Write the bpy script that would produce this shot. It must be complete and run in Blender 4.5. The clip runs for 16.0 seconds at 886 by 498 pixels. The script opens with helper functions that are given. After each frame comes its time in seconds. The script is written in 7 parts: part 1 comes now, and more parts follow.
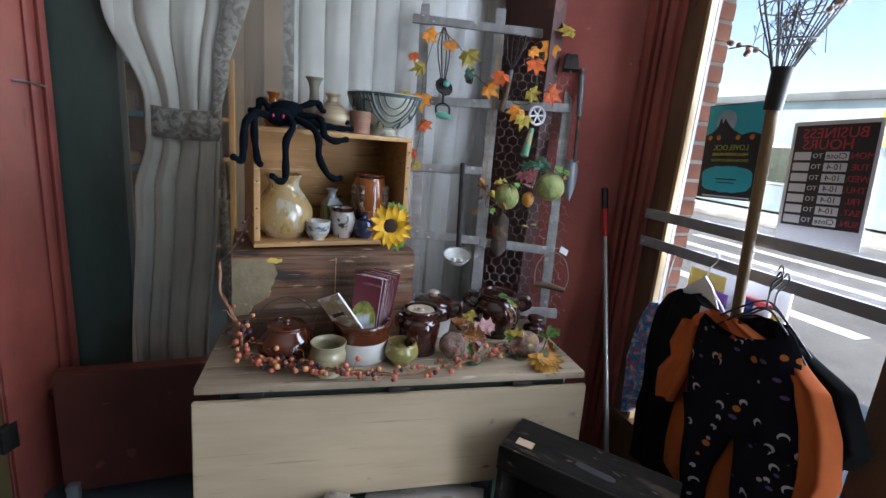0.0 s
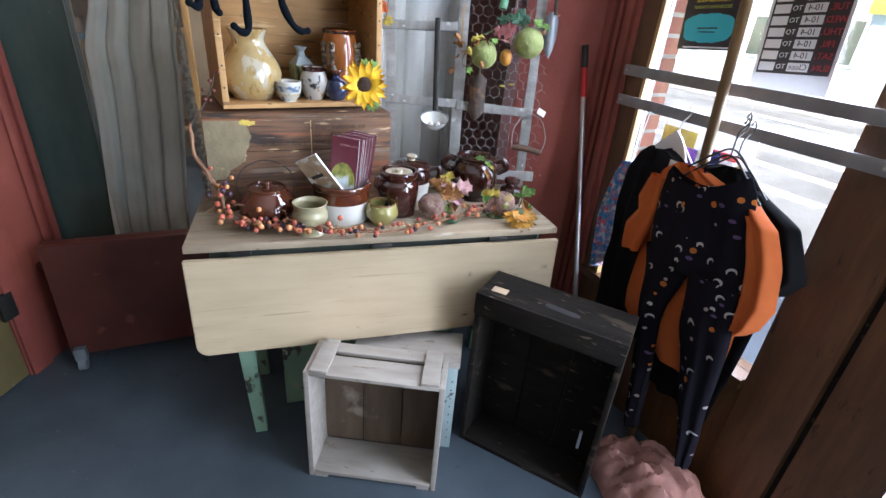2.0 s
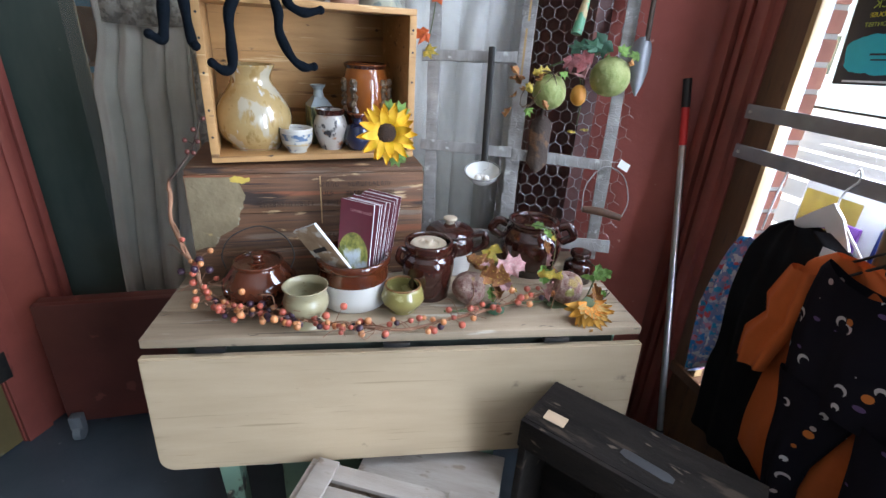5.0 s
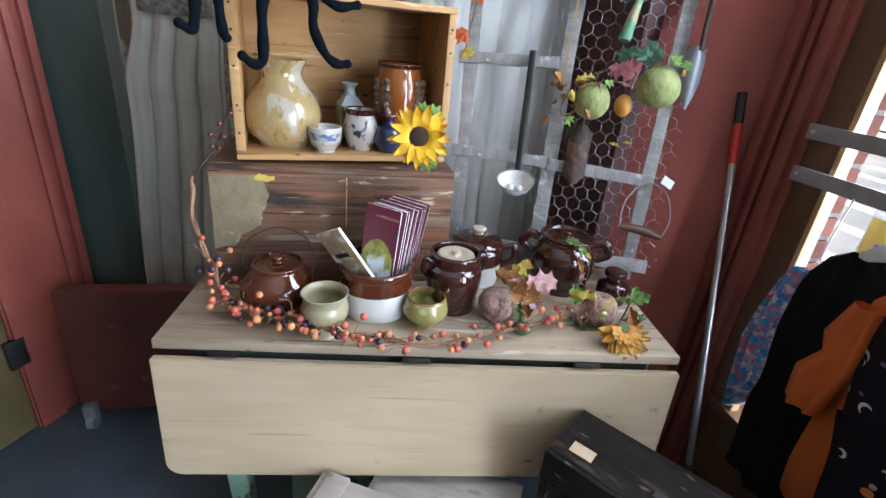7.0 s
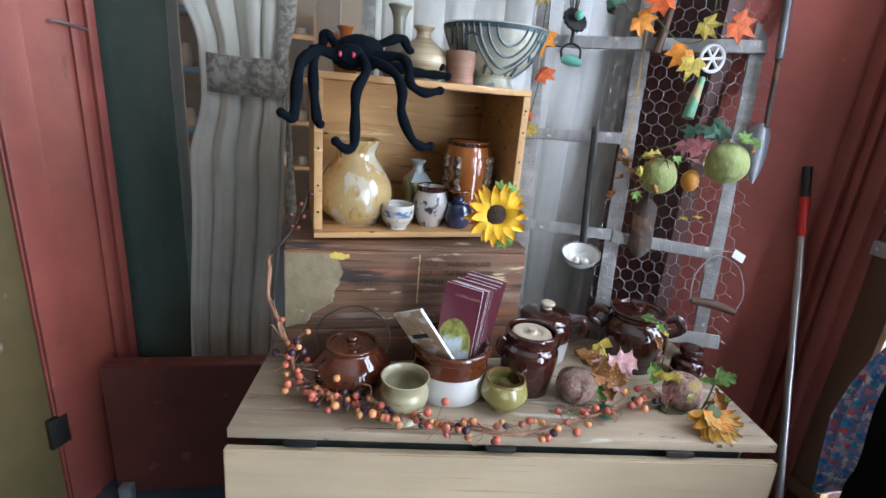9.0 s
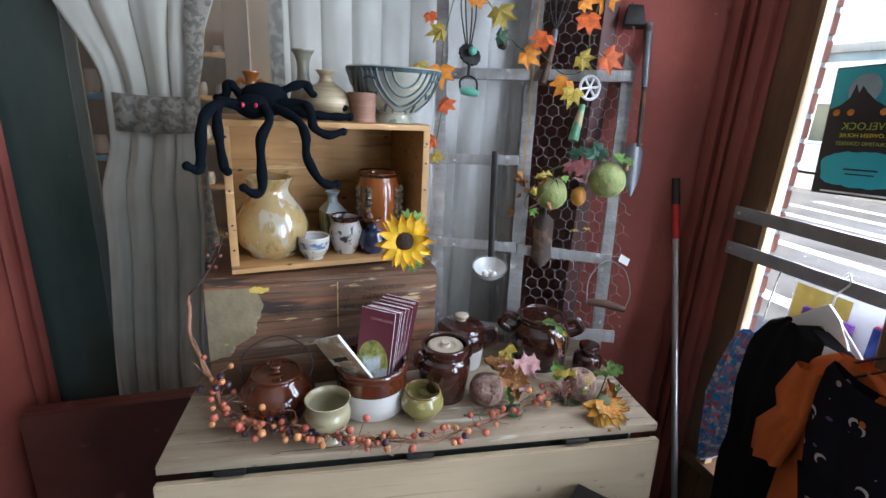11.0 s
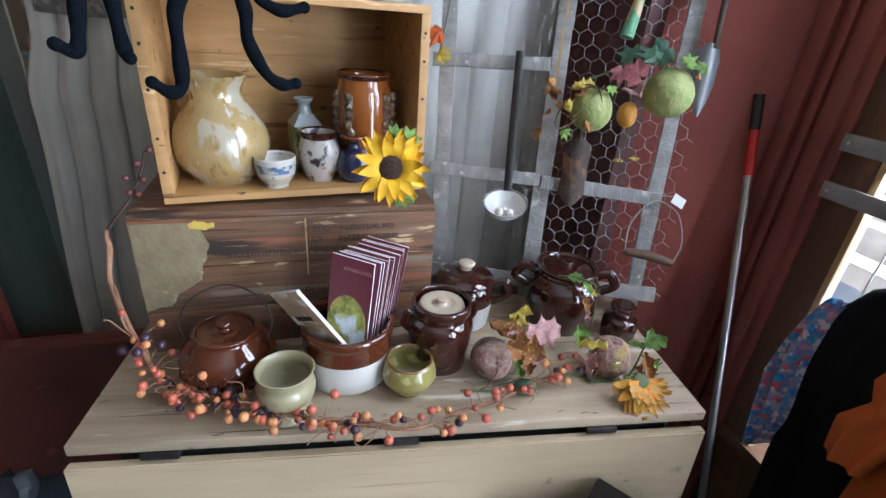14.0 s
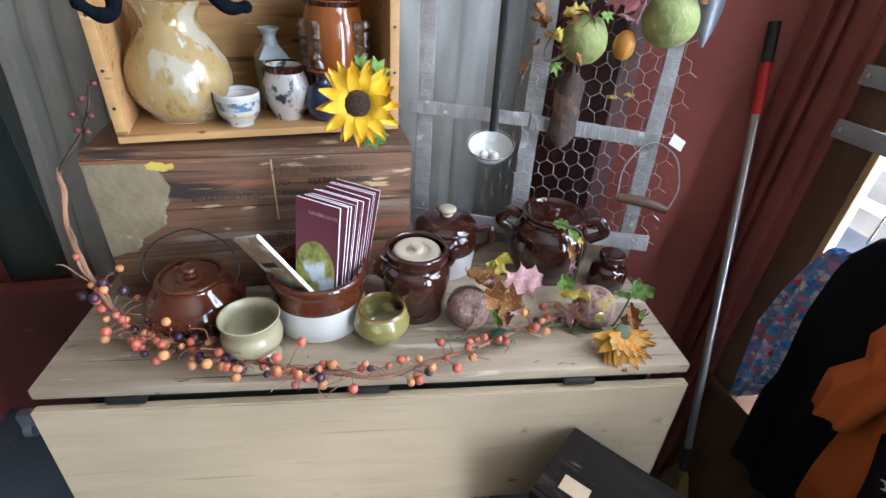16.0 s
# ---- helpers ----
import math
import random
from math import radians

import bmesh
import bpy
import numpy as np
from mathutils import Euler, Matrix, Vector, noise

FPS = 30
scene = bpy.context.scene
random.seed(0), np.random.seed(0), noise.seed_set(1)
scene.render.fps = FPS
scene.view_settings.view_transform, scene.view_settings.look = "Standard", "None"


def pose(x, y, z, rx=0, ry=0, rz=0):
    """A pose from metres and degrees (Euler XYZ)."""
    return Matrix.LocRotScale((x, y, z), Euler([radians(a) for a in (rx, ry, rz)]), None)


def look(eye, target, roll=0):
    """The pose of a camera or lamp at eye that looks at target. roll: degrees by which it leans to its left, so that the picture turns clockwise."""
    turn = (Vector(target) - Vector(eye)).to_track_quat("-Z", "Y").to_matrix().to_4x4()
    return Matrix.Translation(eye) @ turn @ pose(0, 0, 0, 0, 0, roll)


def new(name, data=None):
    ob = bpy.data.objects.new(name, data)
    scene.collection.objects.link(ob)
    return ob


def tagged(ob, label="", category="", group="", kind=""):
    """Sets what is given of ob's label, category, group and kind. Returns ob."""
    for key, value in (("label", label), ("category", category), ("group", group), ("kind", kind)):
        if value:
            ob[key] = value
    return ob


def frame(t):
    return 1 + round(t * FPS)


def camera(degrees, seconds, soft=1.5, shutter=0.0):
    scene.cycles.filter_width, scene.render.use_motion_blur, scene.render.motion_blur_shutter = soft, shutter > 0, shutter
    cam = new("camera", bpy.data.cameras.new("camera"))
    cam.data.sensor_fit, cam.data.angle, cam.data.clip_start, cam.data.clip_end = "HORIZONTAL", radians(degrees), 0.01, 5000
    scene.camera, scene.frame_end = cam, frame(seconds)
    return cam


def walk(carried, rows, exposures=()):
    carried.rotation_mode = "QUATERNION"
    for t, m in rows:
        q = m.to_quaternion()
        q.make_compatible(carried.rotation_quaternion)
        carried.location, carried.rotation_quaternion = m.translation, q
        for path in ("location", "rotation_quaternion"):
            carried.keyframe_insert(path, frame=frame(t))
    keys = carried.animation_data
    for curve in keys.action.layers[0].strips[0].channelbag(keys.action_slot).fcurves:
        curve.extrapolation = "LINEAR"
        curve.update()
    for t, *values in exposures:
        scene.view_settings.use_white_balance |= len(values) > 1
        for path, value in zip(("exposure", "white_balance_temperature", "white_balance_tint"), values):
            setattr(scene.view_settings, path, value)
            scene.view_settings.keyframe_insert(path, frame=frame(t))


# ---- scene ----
cam = camera(85.9, 16.0)
PATH = [
    (0, (-0.251, -1.221, 1.451), (0.247, 0.659, 0.987), 5.1),
    (0.5, (-0.249, -1.238, 1.437), (0.244, 0.636, 0.941), 4.8),
    (1, (-0.245, -1.261, 1.427), (0.282, 0.557, 0.782), 4.9),
    (1.5, (-0.244, -1.276, 1.391), (0.315, 0.478, 0.61), 4.9),
    (2, (-0.256, -1.278, 1.38), (0.317, 0.417, 0.486), 5.0),
    (2.5, (-0.252, -1.268, 1.369), (0.316, 0.411, 0.443), 5.2),
    (3, (-0.25, -1.25, 1.376), (0.285, 0.476, 0.518), 4.9),
    (3.5, (-0.216, -1.187, 1.385), (0.258, 0.599, 0.62), 5.0),
    (4, (-0.115, -1.066, 1.395), (0.272, 0.741, 0.631), 4.8),
    (4.5, (-0.054, -0.955, 1.393), (0.266, 0.848, 0.587), 4.0),
    (4.7, (-0.064, -0.928, 1.385), (0.23, 0.871, 0.561), 3.5),
    (7, (-0.078, -0.834, 1.375), (0.12, 0.978, 0.553), 5.7),
    (7.5, (-0.129, -0.805, 1.386), (0.016, 1.04, 0.627), 5.6),
    (8, (-0.216, -0.783, 1.407), (-0.091, 1.084, 0.703), 5.7),
    (8.2, (-0.238, -0.781, 1.401), (-0.12, 1.096, 0.722), 5.5),
    (10.3, (-0.242, -0.844, 1.473), (0.089, 1.039, 0.887), 3.8),
    (10.5, (-0.224, -0.861, 1.493), (0.13, 1.019, 0.909), 3.6),
    (11, (-0.175, -0.869, 1.495), (0.215, 0.999, 0.898), 3.2),
    (11.5, (-0.112, -0.819, 1.487), (0.245, 1.053, 0.883), 2.9),
    (12, (-0.025, -0.759, 1.487), (0.275, 1.114, 0.854), 3.2),
    (12.5, (-0.023, -0.723, 1.483), (0.237, 1.14, 0.804), 3.1),
    (13, (-0.073, -0.665, 1.467), (0.196, 1.179, 0.74), 3.3),
    (13.5, (-0.108, -0.637, 1.457), (0.2, 1.178, 0.674), 3.9),
    (14, (-0.079, -0.607, 1.422), (0.228, 1.158, 0.532), 4.6),
    (14.5, (-0.027, -0.597, 1.41), (0.254, 1.125, 0.432), 4.7),
    (15, (-0.016, -0.59, 1.4), (0.249, 1.095, 0.355), 4.8),
    (15.5, (0.0, -0.582, 1.4), (0.246, 1.075, 0.306), 4.4),
    (16, (0.0, -0.577, 1.396), (0.253, 1.089, 0.319), 4.3),
]
walk(cam, [(t, look(eye, target, roll)) for t, eye, target, roll in PATH],
     exposures=[(0.0, 1.12), (1.0, 1.24), (2.0, 2.06), (2.5, 1.98), (3.5, 1.64), (4.0, 1.28), (4.5, 1.79), (4.7, 1.84), (7.0, 1.91), (8.2, 1.89), (10.3, 1.71), (11.0, 1.55), (12.0, 1.49), (14.0, 1.74), (16.0, 1.97)])

# ---- light ----
world = bpy.data.worlds.new("sky")
scene.world = world
world.use_nodes = True
sky = world.node_tree.nodes.new("ShaderNodeTexSky")
sky.sky_type, sky.sun_disc = "NISHITA", False
sky.sun_elevation, sky.sun_rotation = radians(55), radians(-60)
background = world.node_tree.nodes["Background"]
background.inputs["Strength"].default_value = 0.15
world.node_tree.links.new(sky.outputs[0], background.inputs[0])
sun = new("sun", bpy.data.lights.new("sun", "SUN"))
sun.data.energy, sun.data.angle, sun.data.color = 5.0, radians(0.5), (1.0, 0.95, 0.86)
sun.matrix_basis = look((-8, 4, 13), (0, 0, 0))

ROOM = Matrix.Rotation(radians(7.0), 4, "Z")   # the room's walls are turned against the table


def window_light(name, u, v, z, width, height, energy, color, turn=90, tilt=90):
    lamp = new(name, bpy.data.lights.new(name, "AREA"))
    lamp.data.shape, lamp.data.size, lamp.data.size_y = "RECTANGLE", width, height
    lamp.data.energy, lamp.data.color = energy, color
    lamp.matrix_basis = ROOM @ pose(u, v, z, tilt, 0, turn)
    return lamp


DAY = (0.70, 0.81, 1.0)
window_light("window_daylight", 1.02, -0.3, 1.5, 0.62, 1.9, 27, DAY)
window_light("door_daylight", 1.02, -1.42, 1.15, 0.85, 1.8, 28, DAY)
window_light("far_window_daylight", 1.02, -2.72, 1.42, 1.0, 1.95, 20, (0.66, 0.82, 1.0))
# Fill lamp added for the room beyond; the wall behind it has no opening.
window_light("back_room_fill", 1.4, 2.2, 1.6, 1.6, 1.6, 24, (1.0, 0.97, 0.92))


# ---- materials ----
def mat(name, c1, c2=None, rough=0.6, metal=0.0, scale=12.0, stretch=(1, 1, 1), bump=0.15, fine=90.0,
        spots=None, coat=0.0, stain=0.35, vary=0.0, contrast=(0.32, 0.68)):
    """Two colours by a noise, broad stains, fine relief, and spots (colour, share, scale, stretch)."""
    m = bpy.data.materials.new(name)
    m.use_nodes = True
    t = m.node_tree
    n, l = t.nodes, t.links
    b = n["Principled BSDF"]
    c2 = c2 or tuple(x * 0.75 for x in c1)
    co = n.new("ShaderNodeTexCoord")
    mp = n.new("ShaderNodeMapping")
    mp.inputs["Scale"].default_value = stretch
    l.new(co.outputs["Object"], mp.inputs[0])
    tex = n.new("ShaderNodeTexNoise")
    tex.inputs["Scale"].default_value, tex.inputs["Detail"].default_value = scale, 6
    tex.inputs["Roughness"].default_value = 0.62
    l.new(mp.outputs[0], tex.inputs["Vector"])
    ramp = n.new("ShaderNodeValToRGB")
    e = ramp.color_ramp.elements
    e[0].position, e[1].position = contrast
    e[0].color, e[1].color = (*c1, 1), (*c2, 1)
    l.new(tex.outputs["Fac"], ramp.inputs[0])
    col = ramp.outputs[0]
    broad = n.new("ShaderNodeTexNoise")
    broad.inputs["Scale"].default_value, broad.inputs["Detail"].default_value = scale * 0.22, 3
    l.new(co.outputs["Object"], broad.inputs["Vector"])
    dim = n.new("ShaderNodeMapRange")
    dim.inputs["From Min"].default_value, dim.inputs["From Max"].default_value = 0.35, 0.65
    dim.inputs["To Min"].default_value, dim.inputs["To Max"].default_value = 1 - stain, 1 + stain * 0.25
    l.new(broad.outputs["Fac"], dim.inputs[0])
    mul = n.new("ShaderNodeMix")
    mul.data_type, mul.blend_type = "RGBA", "MULTIPLY"
    mul.inputs[0].default_value = 1
    l.new(col, mul.inputs[6])
    l.new(dim.outputs[0], mul.inputs[7])
    col = mul.outputs[2]
    if vary:
        info = n.new("ShaderNodeObjectInfo")
        rng = n.new("ShaderNodeMapRange")
        rng.inputs["To Min"].default_value, rng.inputs["To Max"].default_value = 1 - vary, 1 + vary
        l.new(info.outputs["Random"], rng.inputs[0])
        mv = n.new("ShaderNodeMix")
        mv.data_type, mv.blend_type = "RGBA", "MULTIPLY"
        mv.inputs[0].default_value = 1
        l.new(col, mv.inputs[6])
        l.new(rng.outputs[0], mv.inputs[7])
        col = mv.outputs[2]
    for colour, share, sc, st in (spots or []):
        m2 = n.new("ShaderNodeMapping")
        m2.inputs["Scale"].default_value = st
        m2.inputs["Location"].default_value = (sc, share * 7, 3)
        l.new(co.outputs["Object"], m2.inputs[0])
        s = n.new("ShaderNodeTexNoise")
        s.inputs["Scale"].default_value, s.inputs["Detail"].default_value = sc, 5
        l.new(m2.outputs[0], s.inputs["Vector"])
        r2 = n.new("ShaderNodeMapRange")
        r2.inputs["From Min"].default_value = 0.67 - share * 0.36
        r2.inputs["From Max"].default_value = 0.67 - share * 0.36 + 0.055
        l.new(s.outputs["Fac"], r2.inputs[0])
        mx = n.new("ShaderNodeMix")
        mx.data_type = "RGBA"
        l.new(r2.outputs[0], mx.inputs[0])
        l.new(col, mx.inputs[6])
        mx.inputs[7].default_value = (*colour, 1)
        col = mx.outputs[2]
    l.new(col, b.inputs["Base Color"])
    b.inputs["Roughness"].default_value, b.inputs["Metallic"].default_value = rough, metal
    if coat:
        b.inputs["Coat Weight"].default_value, b.inputs["Coat Roughness"].default_value = coat, 0.06
    if bump:
        f = n.new("ShaderNodeTexNoise")
        f.inputs["Scale"].default_value, f.inputs["Detail"].default_value = fine, 4
        l.new(mp.outputs[0], f.inputs["Vector"])
        bp = n.new("ShaderNodeBump")
        bp.inputs["Strength"].default_value, bp.inputs["Distance"].default_value = bump, 0.004
        l.new(f.outputs["Fac"], bp.inputs["Height"])
        l.new(bp.outputs[0], b.inputs["Normal"])
    return m


def print_mat(name, base, colours, scale=30.0, size=0.2, rough=0.85):
    """Cloth with a scattered print."""
    m = bpy.data.materials.new(name)
    m.use_nodes = True
    t = m.node_tree
    n, l = t.nodes, t.links
    b = n["Principled BSDF"]
    co = n.new("ShaderNodeTexCoord")
    warp = n.new("ShaderNodeTexNoise")
    warp.inputs["Scale"].default_value = scale * 1.3
    l.new(co.outputs["Object"], warp.inputs["Vector"])
    add = n.new("ShaderNodeVectorMath")
    add.operation = "MULTIPLY_ADD"
    l.new(warp.outputs["Color"], add.inputs[0])
    add.inputs[1].default_value = (0.022, 0.022, 0.022)
    l.new(co.outputs["Object"], add.inputs[2])
    v = n.new("ShaderNodeTexVoronoi")
    v.inputs["Scale"].default_value = scale
    l.new(add.outputs[0], v.inputs["Vector"])
    near = n.new("ShaderNodeMath")
    near.operation = "LESS_THAN"
    near.inputs[1].default_value = size
    l.new(v.outputs["Distance"], near.inputs[0])
    sep = n.new("ShaderNodeSeparateColor")
    l.new(v.outputs["Color"], sep.inputs[0])
    r = n.new("ShaderNodeValToRGB")
    r.color_ramp.interpolation = "CONSTANT"
    el = r.color_ramp.elements
    while len(el) < len(colours):
        el.new(0.5)
    for i, c in enumerate(colours):
        el[i].position, el[i].color = i / len(colours), (*c, 1)
    l.new(sep.outputs[0], r.inputs[0])
    mx = n.new("ShaderNodeMix")
    mx.data_type = "RGBA"
    l.new(near.outputs[0], mx.inputs[0])
    mx.inputs[6].default_value = (*base, 1)
    l.new(r.outputs[0], mx.inputs[7])
    l.new(mx.outputs[2], b.inputs["Base Color"])
    b.inputs["Roughness"].default_value, b.inputs["Specular IOR Level"].default_value = rough, 0.1
    return m


def moon_print_mat():
    """Black cotton with scattered crescents, discs and small marks, each turned its own way."""
    m = bpy.data.materials.new("black_cotton_with_moon_print")
    m.use_nodes = True
    n, l = m.node_tree.nodes, m.node_tree.links
    b = n["Principled BSDF"]

    def vec(op, a, c=None, scale=None):
        q = n.new("ShaderNodeVectorMath")
        q.operation = op
        l.new(a, q.inputs[0])
        if c is not None and isinstance(c, bpy.types.NodeSocket):
            l.new(c, q.inputs[1])
        elif c is not None:
            q.inputs[1].default_value = c
        if scale is not None:
            q.inputs["Scale"].default_value = scale
        return q.outputs["Value"] if op == "LENGTH" else q.outputs["Vector"]

    def less(a, limit):
        q = n.new("ShaderNodeMath")
        q.operation = "LESS_THAN"
        l.new(a, q.inputs[0])
        q.inputs[1].default_value = limit
        return q.outputs[0]

    def times(a, c):
        q = n.new("ShaderNodeMath")
        q.operation = "MULTIPLY"
        l.new(a, q.inputs[0])
        l.new(c, q.inputs[1])
        return q.outputs[0]

    def flip(a):
        q = n.new("ShaderNodeMath")
        q.operation = "SUBTRACT"
        q.inputs[0].default_value = 1.0
        l.new(a, q.inputs[1])
        return q.outputs[0]

    co = n.new("ShaderNodeTexCoord")
    flat = vec("MULTIPLY", co.outputs["Object"], (0.0, 28.0, 28.0))
    v = n.new("ShaderNodeTexVoronoi")
    v.inputs["Scale"].default_value = 1.0
    l.new(flat, v.inputs["Vector"])
    local = vec("SUBTRACT", flat, v.outputs["Position"])
    lean = vec("SUBTRACT", v.outputs["Color"], (0.5, 0.5, 0.5))
    lean = vec("SCALE", vec("NORMALIZE", vec("MULTIPLY", lean, (0.0, 1.0, 1.0))), scale=0.14)
    near = vec("LENGTH", local)
    bitten = vec("LENGTH", vec("SUBTRACT", local, lean))
    crescent = times(less(near, 0.33), flip(less(bitten, 0.28)))
    disc = less(near, 0.25)
    sliver = times(less(near, 0.46), less(vec("LENGTH", vec("MULTIPLY", local, (1.0, 1.0, 1.7))), 0.27))
    dot = less(near, 0.17)
    sep = n.new("ShaderNodeSeparateColor")
    l.new(v.outputs["Color"], sep.inputs[0])
    pick = sep.outputs[2]
    colour = None
    for shape, low, high, tint in ((crescent, 0.0, 0.33, (0.55, 0.52, 0.52)), (disc, 0.33, 0.48, (0.55, 0.17, 0.04)), (sliver, 0.48, 0.74, (0.13, 0.085, 0.20)), (dot, 0.74, 1.01, (0.42, 0.34, 0.33))):
        use = times(shape, times(less(pick, high), flip(less(pick, low))))
        mx = n.new("ShaderNodeMix")
        mx.data_type = "RGBA"
        l.new(use, mx.inputs[0])
        if colour is None:
            mx.inputs[6].default_value = (0.010, 0.009, 0.014, 1)
        else:
            l.new(colour, mx.inputs[6])
        mx.inputs[7].default_value = (*tint, 1)
        colour = mx.outputs[2]
    l.new(colour, b.inputs["Base Color"])
    b.inputs["Roughness"].default_value, b.inputs["Specular IOR Level"].default_value = 0.85, 0.1
    return m


def glass_mat(name="window_glass", gloss=0.04, rough=0.03):
    m = bpy.data.materials.new(name)
    m.use_nodes = True
    n, l = m.node_tree.nodes, m.node_tree.links
    n.clear()
    out, mix = n.new("ShaderNodeOutputMaterial"), n.new("ShaderNodeMixShader")
    tr, gl, fr = n.new("ShaderNodeBsdfTransparent"), n.new("ShaderNodeBsdfGlossy"), n.new("ShaderNodeLayerWeight")
    gl.inputs["Roughness"].default_value = rough
    p4, sc = n.new("ShaderNodeMath"), n.new("ShaderNodeMapRange")
    p4.operation, p4.inputs[1].default_value = "POWER", 4.0
    sc.inputs["To Min"].default_value, sc.inputs["To Max"].default_value = gloss, 0.6
    l.new(fr.outputs["Facing"], p4.inputs[0])
    l.new(p4.outputs[0], sc.inputs[0])
    l.new(sc.outputs[0], mix.inputs[0])
    l.new(tr.outputs[0], mix.inputs[1])
    l.new(gl.outputs[0], mix.inputs[2])
    l.new(mix.outputs[0], out.inputs[0])
    return m


